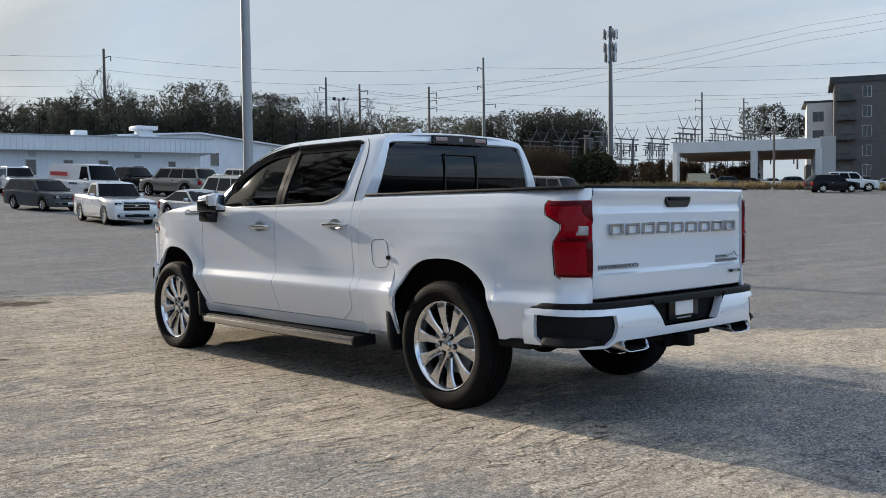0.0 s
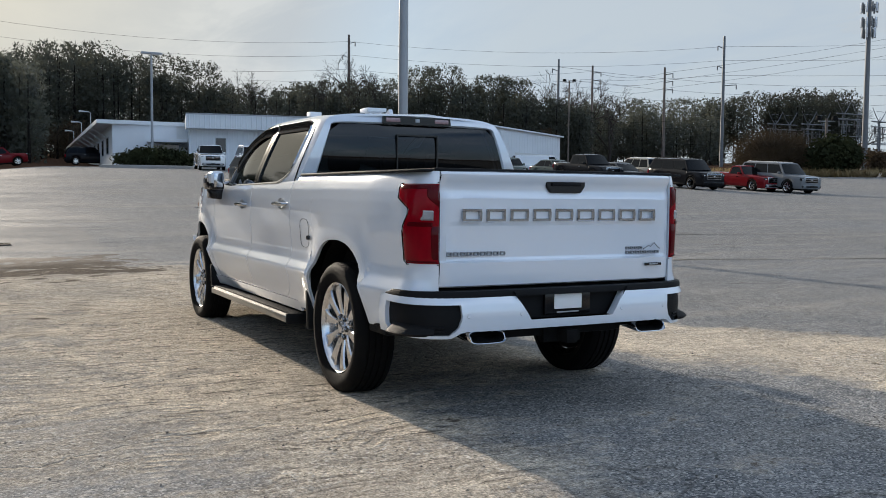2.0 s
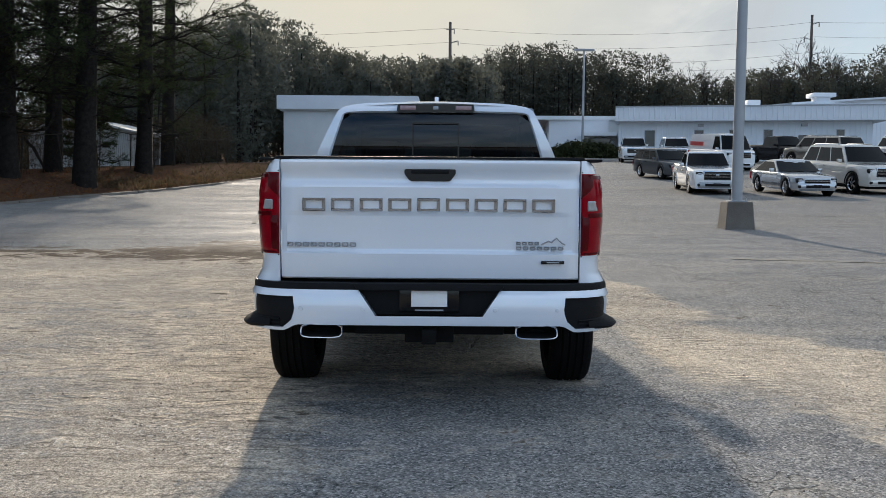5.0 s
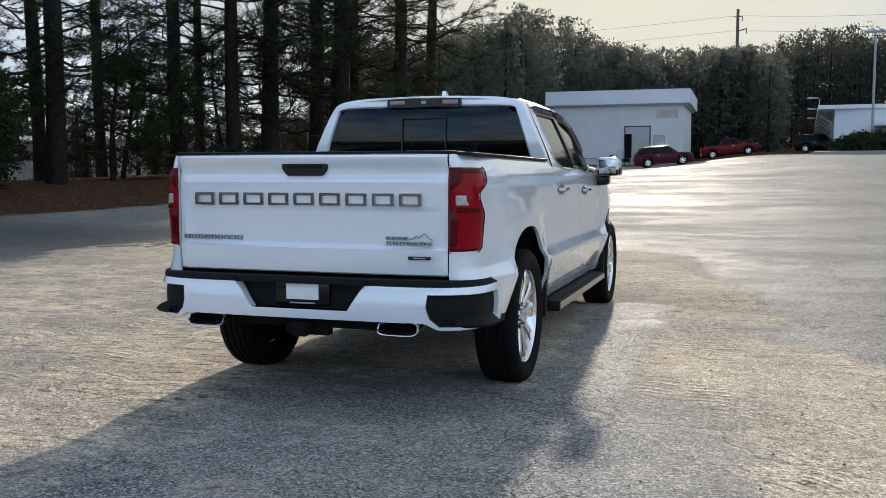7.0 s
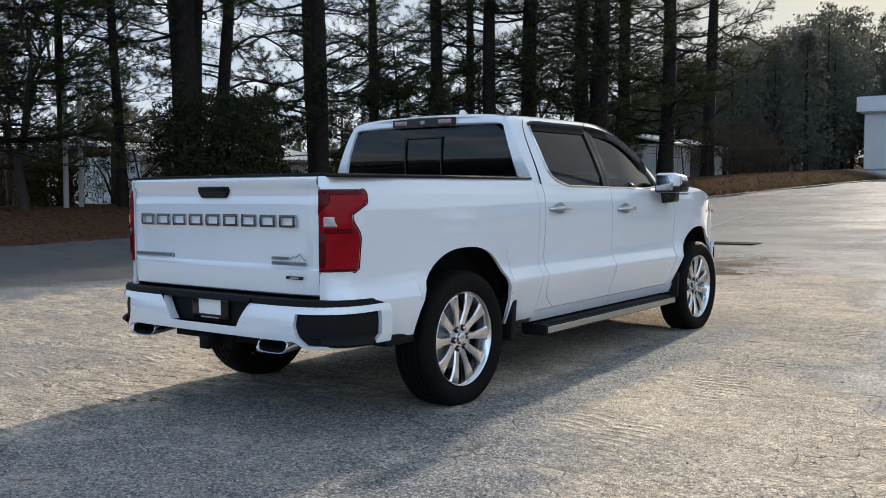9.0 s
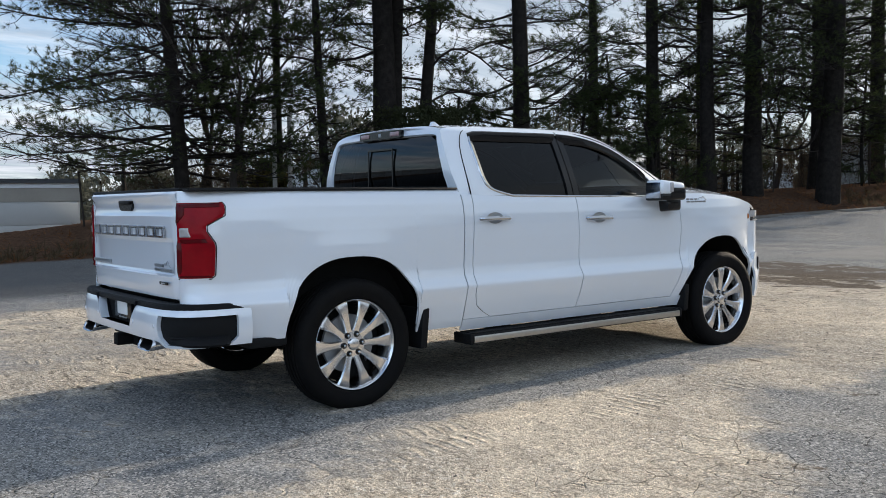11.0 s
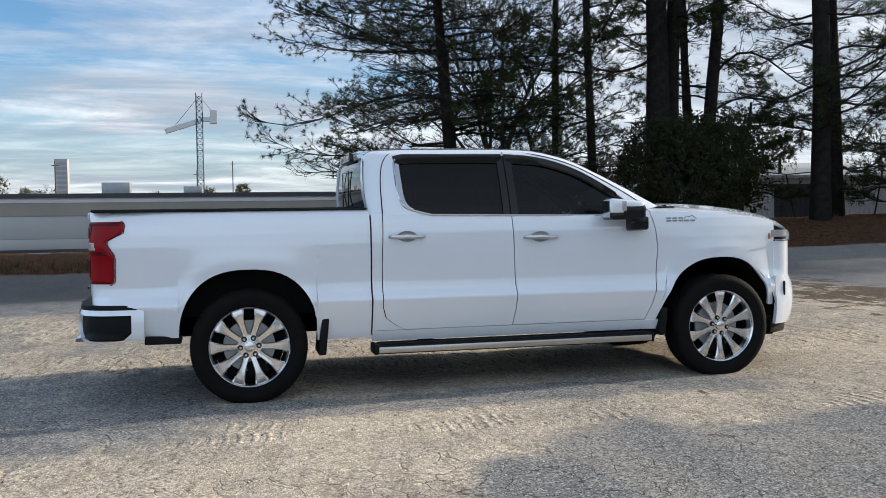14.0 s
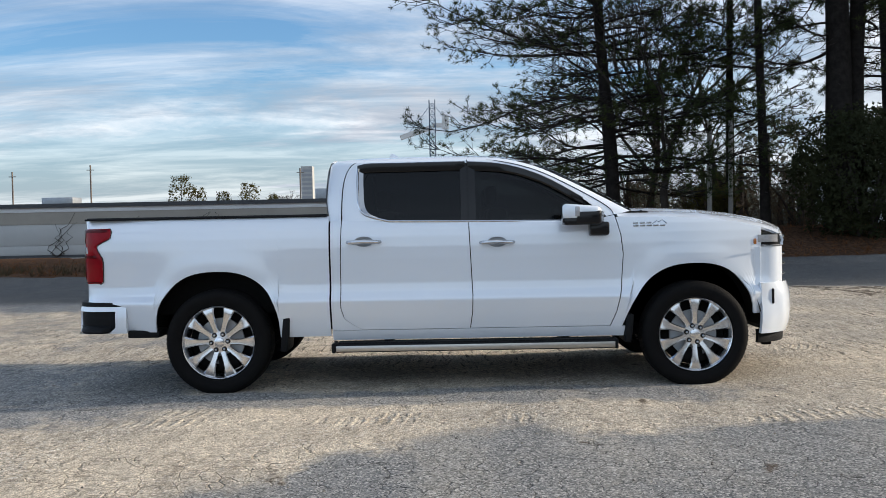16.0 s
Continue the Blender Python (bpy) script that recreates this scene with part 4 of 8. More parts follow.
lamps = both_sides("tail_lamp", make_lamp(0.888, 1.322, -1.158, n=14, m=26), M_TAILRED, truck, "red tail lamp with clear reversing lens", solid=0.02)
for lamp, s in zip(lamps, (1, -1)):
    for nm, mt, z0, z1, inner, shr, off in (("reversing_lens", M_LENS, 1.120, 1.182, -1.118, 0.095, 0.016), ("inner_edge", M_TAILDARK, 0.892, 1.112, -1.155, 0.190, 0.014), ("inner_edge", M_TAILDARK, 1.19, 1.318, -1.155, 0.215, 0.014), ("lamp_waist", M_TAILDARK, 1.088, 1.116, -1.12, 0.02, 0.015), ("upper_facet", M_TAILDARK, 1.292, 1.318, -1.12, 0.012, 0.015), ("lamp_foot", M_TAILDARK, 0.892, 0.905, -1.15, 0.01, 0.013)):
        bm = bmesh.new()
        make_lamp(z0, z1, inner, shr, off, 8, 6)(bm, s)
        bmesh.ops.recalc_face_normals(bm, faces=bm.faces)
        thicken(part(nm, bm, mt, lamp), 0.004, (s, -1, 0))
both_sides("lamp_gasket", lambda bm, s: tube(bm, [(s * (flank(u, z)[0] + 0.004), flank(u, z)[1] - 0.003, z) for u, z in [(-1.16, 0.882), (lerp_table(0.888, TL_OUT) + 0.006, 0.882)] + [(u + 0.007, z) for z, u in TL_OUT] + [(-1.16, 1.329)]], 0.0034, 6), M_GLOSSBLK, truck)

# -- rear bumper --
BP = [(0.0, -1.195), (0.40, -1.192), (0.64, -1.182), (0.80, -1.150), (0.905, -1.085), (0.962, -0.985), (0.982, -0.86), (0.985, -0.715)]
BPd = dense(BP, 8)
BL = [0.0]
for (a, b), (c, d) in zip(BPd, BPd[1:]):
    BL.append(BL[-1] + math.hypot(c - a, d - b))


def bumper_face(l, z, off=0.0):
    s, la = (1 if l >= 0 else -1), min(abs(l), BL[-1] - 1e-6)
    i = next(k for k in range(len(BL) - 1) if BL[k + 1] > la)
    t = (la - BL[i]) / (BL[i + 1] - BL[i])
    (a, b), (c, d) = BPd[i], BPd[i + 1]
    dx, dy = c - a, d - b
    h = math.hypot(dx, dy)
    o = off + lerp_table(z, [(0.47, -0.03), (0.49, -0.008), (0.54, 0.006), (0.62, 0.010), (0.69, 0.0), (0.712, -0.012)])
    nx, ny = dy / h, -dx / h
    return Vector((s * (a + dx * t + nx * o), b + dy * t + ny * o, z))


def bumper_low(l):
    return 0.524 - 0.036 * smoothstep(0.69, 0.78, abs(l)) + 0.010 * smoothstep(0.9, 1.2, abs(l))


def slab(bm, ls, zs, out, inn, low=None):
    """A closed slab of the bumper between two depths. zs may depend on l."""
    fr, bk = [], []
    for l in ls:
        col = zs(l)
        fr.append([bm.verts.new(bumper_face(l, z, out)) for z in col])
        bk.append([bm.verts.new(bumper_face(l, z, inn)) for z in col])
    n, m = len(ls), len(fr[0])
    for i in range(n - 1):
        for k in range(m - 1):
            bm.faces.new((fr[i][k], fr[i + 1][k], fr[i + 1][k + 1], fr[i][k + 1]))
            bm.faces.new((bk[i][k], bk[i][k + 1], bk[i + 1][k + 1], bk[i + 1][k]))
        bm.faces.new((fr[i][0], bk[i][0], bk[i + 1][0], fr[i + 1][0]))
        bm.faces.new((fr[i][-1], fr[i + 1][-1], bk[i + 1][-1], bk[i][-1]))
    for i in (0, n - 1):
        for k in range(m - 1):
            q = (fr[i][k], fr[i][k + 1], bk[i][k + 1], bk[i][k])
            bm.faces.new(q if i == 0 else q[::-1])
    bmesh.ops.recalc_face_normals(bm, faces=bm.faces)


LMAX = BL[-1]
bm = bmesh.new()
slab(bm, spaced(-LMAX, LMAX, 96), lambda l: spaced(bumper_low(l), 0.712, 8), 0.0, -0.055)
bumper = part("rear_bumper", bm, M_PEARL, truck, "white rear bumper with black steps", smooth=30)


def trap_cut(z0, z1, w0, w1, out, inn):
    bm = bmesh.new()
    pts = [(-w0, z0), (w0, z0), (w1, z1), (-w1, z1)]
    prism(bm, pts, out, inn, Matrix.Translation((0, -1.195, 0)) @ pose(0, 0, 0, 90, 0, 0))
    bmesh.ops.recalc_face_normals(bm, faces=bm.faces)
    return obj("cutter", bm, M_BLACKPL, truck)


def pocket(bm, s, out, inn, g=0.0):
    """The black corner step, its inner end sloped, drawn row by row."""
    rows = [(0.505 + g, 0.775), (0.545, 0.725), (0.60, 0.705), (0.672 - g, 0.715)]
    zs = spaced(0.505 + g, 0.672 - g, 8)
    fr, bk = [], []
    for z in zs:
        a = lerp_table(z, rows) + g
        e = LMAX - 0.085 - g - 0.05 * smoothstep(0.55, 0.50, z)
        ls = [s * (a + (e - a) * k / 20) for k in range(21)]
        fr.append([bm.verts.new(bumper_face(l, z, out)) for l in ls])
        bk.append([bm.verts.new(bumper_face(l, z, inn)) for l in ls])
    for A, B, flip in ((fr[:-1], fr[1:], 0), (bk[:-1], bk[1:], 1)):
        for r, q in zip(A, B):
            for k in range(20):
                bm.faces.new((r[k], r[k + 1], q[k + 1], q[k]))
    for j in range(len(zs) - 1):
        for k in (0, 20):
            bm.faces.new((fr[j][k], fr[j + 1][k], bk[j + 1][k], bk[j][k]))
    for j in (0, len(zs) - 1):
        for k in range(20):
            bm.faces.new((fr[j][k], fr[j][k + 1], bk[j][k + 1], bk[j][k]))
    bmesh.ops.recalc_face_normals(bm, faces=bm.faces)


cuts = [trap_cut(0.574, 0.74, 0.28, 0.392, 0.06, -0.12)]
for s in (1, -1):
    bm = bmesh.new()
    pocket(bm, s, 0.04, -0.09)
    cuts.append(obj("cutter", bm, M_BLACKPL, truck))
carve(bumper, cuts)
for s in (1, -1):
    bm = bmesh.new()
    pocket(bm, s, -0.026, -0.05, 0.001)
    liner = part("corner_step", bm, M_BLACKPL, bumper, "black plastic corner step")
    bm = bmesh.new()
    ledge = []
    for l in spaced(0.86, LMAX - 0.13, 16):
        k = smoothstep(0.86, 1.02, l) * smoothstep(LMAX - 0.13, LMAX - 0.17, l)
        ledge.append([bumper_face(s * l, z, o) for z, o in ((0.500, -0.03), (0.500, -0.01 + 0.05 * k), (0.514, -0.004 + 0.056 * k), (0.532, -0.012 + 0.042 * k), (0.560, -0.03))])
    grid(bm, ledge)
    bmesh.ops.recalc_face_normals(bm, faces=bm.faces)
    part("step_ledge", bm, M_BLACKPL, liner)
    for z in (0.53, 0.548):
        bm = bmesh.new()
        tube(bm, [bumper_face(s * l, z, -0.022) for l in spaced(0.80, LMAX - 0.15, 12)], 0.006, 5)
        part("step_rib", bm, M_BLACKPL, liner)
# black top pad and the middle recess
bm = bmesh.new()
rows = []
for l in spaced(-LMAX, LMAX, 60):
    p, q = bumper_face(l, 0.712, 0.002), bumper_face(l, 0.712, -0.085)
    up = Vector((0, 0, 0.030 * smoothstep(LMAX, LMAX - 0.15, abs(l))))
    rows.append([p - Vector((0, 0, 0.004)), p + up * 0.5, p * 0.92 + q * 0.08 + up, q + up, q - Vector((0, 0, 0.01))])
grid(bm, rows)
bmesh.ops.recalc_face_normals(bm, faces=bm.faces)
part("bumper_top_pad", bm, M_BLACKPL, bumper, "black ribbed bumper step pad")
bm = bmesh.new()
prism(bm, [(-0.28, 0.574), (0.28, 0.574), (0.392, 0.735), (-0.392, 0.735)], 0.0, 0.02, Matrix.Translation((0, -1.105, 0)) @ pose(0, 0, 0, 90, 0, 0))
part("bumper_recess", bm, M_BLACKPL, bumper)
bm = bmesh.new()
for a, b in (((-0.28, 0.574), (0.28, 0.574)), ((0.28, 0.574), (0.392, 0.735)), ((-0.28, 0.574), (-0.392, 0.735))):
    grid(bm, [[(a[0], -1.197, a[1]), (b[0], -1.197, b[1])], [(a[0], -1.10, a[1]), (b[0], -1.10, b[1])]])
part("recess_lip", bm, M_BLACKPL, bumper)
plate_holder = part("plate_frame", cubes((-0.158, 0.158, -1.148, -1.124, 0.588, 0.738), bevel=0.004), M_GLOSSBLK, bumper, "black plate frame")
part("plate", cubes((-0.095, 0.095, -1.152, -1.146, 0.618, 0.703), bevel=0.002), M_PLATE, plate_holder, "blank white plate")
for x0, x1, z0, z1 in ((-0.13, 0.13, 0.724, 0.731), (-0.045, 0.045, 0.709, 0.718), (-0.075, 0.075, 0.5955, 0.603)):
    part("frame_bar", cubes((x0, x1, -1.1505, -1.146, z0, z1)), M_GALV, plate_holder)
for s in (1, -1):
    for l in (0.345, 0.67):
        p = bumper_face(s * l, 0.61, 0.001)
        part("parking_sensor", lathe(bmesh.new(), [(0.0, 0.003), (0.0095, 0.003), (0.0115, -0.001), (0.012, -0.01)], 14, Matrix.Translation(p) @ pose(0, 0, 0, 90, 0, 0)), M_PEARL, bumper)
    # squared exhaust tip
    bm = bmesh.new()
    ring = []
    for a in range(24):
        t = a / 24 * 2 * math.pi
        c, d = math.cos(t), math.sin(t)
        ring.append((abs(c) ** 0.5 * (1 if c > 0 else -1), abs(d) ** 0.5 * (1 if d > 0 else -1)))
    outer = [(-0.90, 0.07, 0.03), (-1.05, 0.10, 0.036), (-1.165, 0.112, 0.040), (-1.196, 0.113, 0.040), (-1.203, 0.110, 0.037), (-1.200, 0.105, 0.032), (-1.19, 0.102, 0.029)]

    def tip_rows(rows):
        return [[(s * 0.562 + x * w, y + 0.016 * z, 0.493 + z * h * 0.9 + (y + 1.2) * 0.05) for x, z in ring] for y, w, h in rows]
    grid(bm, tip_rows(outer), close=True)
    bmesh.ops.recalc_face_normals(bm, faces=bm.faces)
    tip = part("exhaust_tip", bm, M_CHROME, truck, "chrome squared exhaust tip")
    bm = bmesh.new()
    grid(bm, tip_rows([(-1.191, 0.1025, 0.0292), (-1.12, 0.096, 0.026), (-1.08, 0.09, 0.022), (-1.08, 0.01, 0.002)]), close=True)
    part("exhaust_bore", bm, M_UNDER, tip)
part("tow_hitch", cubes((-0.038, 0.038, -1.20, -0.80, 0.425, 0.50), (-0.13, 0.13, -1.10, -1.04, 0.42, 0.505), (-0.40, 0.40, -1.08, -1.0, 0.46, 0.55), bevel=0.006), M_UNDER, truck, "black tow hitch receiver")

# -- running gear --


def make_wheel_parts(parent):
    """Axis along z, outer face up."""
    bm = bmesh.new()
    prof = [(0.288, 0.085), (0.300, 0.112), (0.345, 0.132), (0.385, 0.126), (0.402, 0.112), (0.412, 0.092)]
    for g in (0.062, 0.02, -0.022, -0.064):
        prof += [(0.4165, g + 0.012), (0.4165, g + 0.007), (0.407, g + 0.005), (0.407, g - 0.005), (0.4165, g - 0.007)]
    prof += [(0.412, -0.092), (0.402, -0.112), (0.345, -0.135), (0.300, -0.118), (0.288, -0.09)]
    lathe(bm, prof, 72)
    for k in range(72):
        a = (k + 0.5) / 72 * 2 * math.pi
        for s in (-1, 1):
            bmv = [Matrix.Rotation(a, 4, "Z") @ Vector(p) for p in ((0.400, -0.006, s * 0.113), (0.400, 0.006, s * 0.113), (0.4145, 0.007, s * 0.094), (0.4145, -0.005, s * 0.094))]
            vs = [bm.verts.new(p + Matrix.Rotation(a, 4, "Z") @ Vector((0.0005, 0, s * 0.002))) for p in bmv]
            bm.faces.new(vs)
    tyre = part("tyre", bm, M_RUBBER, parent, "black road tyre", smooth=40)
    bm = bmesh.new()
    lathe(bm, [(0.290, 0.088), (0.293, 0.100), (0.287, 0.106), (0.279, 0.098), (0.272, 0.080), (0.262, 0.055), (0.255, -0.06), (0.285, -0.10)], 64)
    rim = part("rim", bm, M_ALLOY, parent, "polished alloy rim")
    bm = bmesh.new()
    for k in range(10):
        m = Matrix.Rotation(k * math.pi / 5, 4, "Z")
        st = [(0.055, 0.026, 0.066), (0.11, 0.022, 0.074), (0.17, 0.025, 0.084), (0.225, 0.035, 0.090), (0.265, 0.047, 0.090), (0.276, 0.051, 0.086)]
        rows = []
        for r, w, z in st:
            rows.append([m @ Vector(p) for p in ((r, -w, z - 0.045), (r, -w, z - 0.010), (r, -w * 0.74, z), (r, -w * 0.25, z - 0.001), (r, w * 0.25, z - 0.001), (r, w * 0.74, z), (r, w, z - 0.010), (r, w, z - 0.045))])
        grid(bm, rows)
    bmesh.ops.recalc_face_normals(bm, faces=bm.faces)
    part("spokes", bm, M_ALLOY, rim, "ten polished spokes", smooth=25)
    bm = bmesh.new()
    lathe(bm, [(0.0, 0.094), (0.025, 0.094), (0.037, 0.088), (0.040, 0.072), (0.085, 0.068), (0.092, 0.050), (0.092, 0.0)], 36)
    part("hub_cap", bm, M_ALLOY, rim)
    for k in range(6):
        a = k * math.pi / 3 + 0.3
        bm = lathe(bmesh.new(), [(0.0, 0.090), (0.006, 0.090), (0.0105, 0.086), (0.0115, 0.070)], 10, Matrix.Translation((0.066 * math.cos(a), 0.066 * math.sin(a), 0)))
        nut = part("lug_nut", bm, M_CHROME, rim)
        # black disc on the hub face paints the dark of the nut's hole
        part("nut_pocket", lathe(bmesh.new(), [(0.0, 0.0715), (0.0195, 0.0725), (0.0205, 0.066)], 16, Matrix.Translation((0.066 * math.cos(a), 0.066 * math.sin(a), 0.002))), M_GLOSSBLK, nut)
    part("brake_disc", lathe(bmesh.new(), [(0.06, 0.012), (0.185, 0.012), (0.185, -0.012), (0.06, -0.012)], 40), M_GALV, parent)
    bm = bmesh.new()
    prism(bm, [(0.11, -0.06), (0.205, -0.08), (0.215, 0.08), (0.11, 0.06)], -0.03, 0.035)
    part("brake_caliper", bm, M_UNDER, parent)
    part("wheel_drum", lathe(bmesh.new(), [(0.0, -0.03), (0.25, -0.03), (0.25, -0.06), (0.0, -0.06)], 32), M_UNDER, parent)


def shared_copy(o, parent):
    c = o.copy()
    scene.collection.objects.link(c)
    c.parent = parent
    for k in o.children:
        shared_copy(k, c)
    return c


first_wheel = None
for n_, (s, y, spin) in enumerate(((1, 0.0, 18), (1, WB, 0), (-1, 0.0, 9), (-1, WB, 27))):
    wh = new("wheel")
    wh.parent = truck
    wh.matrix_basis = Matrix.Translation((s * 0.862, y, 0.4115)) @ pose(0, 0, 0, 0, 90 * s, 0) @ pose(0, 0, 0, 0, 0, spin)
    wh["label"] = "ten-spoke polished wheel with black tyre"
    if first_wheel is None:
        make_wheel_parts(wh)
        first_wheel = wh
    else:
        for k in first_wheel.children:
            shared_copy(k, wh)
    bm = bmesh.new()
    grid(bm, [[(s * x, y + r * math.cos(a), 0.46 + r * math.sin(a)) for a in [k / 24 * math.pi for k in range(25)]] for x, r in ((0.50, 0.02), (0.50, 0.545), (0.90, 0.545))])
    part("wheel_well", bm, M_UNDER, truck)
    bm = bmesh.new()
    fy = 0.53 if y == 0 else WB - 0.52
    box(bm, min(s * 0.70, s * 0.985), max(s * 0.70, s * 0.985), fy - 0.028, fy + 0.028, 0.33 if y == 0 else 0.36, 0.60 if y == 0 else 0.58, 0.012)
    for v in bm.verts:
        v.co.y += (0.46 - v.co.z) * -0.10
    part("mud_flap", bm, M_BLACKPL, truck, "black mud flap")
    if y == 0:
        part("sill_extension", cubes((min(s * 0.72, s * 0.95), max(s * 0.72, s * 0.95), -0.72, -0.47, 0.455, 0.515), bevel=0.01), M_BLACKPL, truck)
bm = bmesh.new()
tube(bm, [(-0.75, 0, 0.41), (0.75, 0, 0.41)], 0.05, 12)
for v in bmesh.ops.create_uvsphere(bm, u_segments=16, v_segments=10, radius=0.15)["verts"]:
    v.co += Vector((0, 0, 0.41))
part("rear_axle", bm, M_UNDER, truck)
part("chassis_frame", cubes((-0.50, -0.40, -1.0, 4.2, 0.45, 0.62), (0.40, 0.50, -1.0, 4.2, 0.45, 0.62), (-0.5, 0.5, 1.2, 3.2, 0.42, 0.60), (-0.5, 0.5, 3.2, 4.2, 0.36, 0.75), bevel=0.01), M_UNDER, truck)
bm = lathe(bmesh.new(), [(0.15, -0.09), (0.36, -0.10), (0.39, 0.0), (0.36, 0.10), (0.15, 0.09)], 32, Matrix.Translation((0, -0.58, 0.55)))
part("spare_tyre", bm, M_RUBBER, truck)
part("cab_floor", cubes((-0.86, 0.86, 0.92, 3.25, 0.43, 0.62), (-0.50, 0.50, 3.2, 4.3, 0.6, 1.15)), M_UNDER, truck)
part("door_inner", cubes((-0.90, -0.86, 0.95, 3.2, 0.45, 1.28), (0.86, 0.90, 0.95, 3.2, 0.45, 1.28), (-0.86, 0.86, 0.895, 0.93, 0.5, 1.34)), M_INTERIOR, truck)
both_sides("fender_inner", lambda bm, s: box(bm, min(s * 0.55, s * 0.84), max(s * 0.55, s * 0.84), 3.0, 3.22, 0.45, 1.33), M_UNDER, truck)

# side steps
for s in (1, -1):
    bm = bmesh.new()
    prof = [(0.815, 0.345), (0.83, 0.322), (0.985, 0.318), (1.005, 0.335), (1.005, 0.368), (0.985, 0.384), (0.83, 0.384)]
    prism(bm, [(x, z) for x, z in prof], 0.0, 2.19, Matrix(((s, 0, 0, 0), (0, 0, 1, 0.925), (0, 1, 0, 0), (0, 0, 0, 1))))
    bmesh.ops.recalc_face_normals(bm, faces=bm.faces)
    step = part("side_step", bm, M_BLACKPL, truck, "black power side step with aluminium strip")
    part("step_strip", cubes((min(s * 0.99, s * 1.009), max(s * 0.99, s * 1.009), 0.93, 3.11, 0.326, 0.372), bevel=0.006), M_STEPSTRIP, step, "aluminium strip")
    part("step_tread", cubes((min(s * 0.83, s * 0.975), max(s * 0.83, s * 0.975), 0.94, 3.10, 0.383, 0.392), bevel=0.003), M_BLACKPL, step)
    part("step_end", cubes((min(s * 0.81, s * 1.008), max(s * 0.81, s * 1.008), 0.895, 0.928, 0.314, 0.392), bevel=0.012), M_BLACKPL, step)
    part("step_end", cubes((min(s * 0.81, s * 1.008), max(s * 0.81, s * 1.008), 3.112, 3.135, 0.314, 0.392), bevel=0.01), M_BLACKPL, step)
    for y in (1.3, 2.7):
        part("step_arm", cubes((min(s * 0.6, s * 0.88), max(s * 0.6, s * 0.88), y, y + 0.07, 0.36, 0.44), bevel=0.008), M_UNDER, step)

# handles, mirrors, badges, fuel door
for i, (yh, zh) in enumerate(((1.16, 1.180), (2.205, 1.160))):
    for s, door in zip((1, -1), doors[i]):
        x = side_x(yh, zh)
        bm = bmesh.new()
        tube(bm, [(s * (x + 0.004), yh - 0.130, zh), (s * (x + 0.030), yh - 0.115, zh), (s * (x + 0.036), yh, zh + 0.002), (s * (x + 0.030), yh + 0.115, zh), (s * (x + 0.004), yh + 0.130, zh)], [0.013, 0.015, 0.017, 0.015, 0.013], 10)
        h = part("door_handle", bm, M_CHROME, door, "chrome door handle")
        bm = bmesh.new()
        rows = [[(s * (side_x(yh + a * 0.07, zh + b * 0.042) + 0.0115 - 0.012 * max(0, 1 - (a * a + b * b)) ** 0.5), yh + a * 0.075, zh + 0.004 + b * 0.04) for a, b in ((r * math.cos(t), r * math.sin(t)) for t in [k / 20 * 2 * math.pi for k in range(20)])] for r in (0.15, 0.5, 0.8, 1.0)]
        grid(bm, rows, close=True)
        # cup is coloured grey, so the hollow's shade sits in the colour
        part("handle_cup", bm, M_GALV, door)
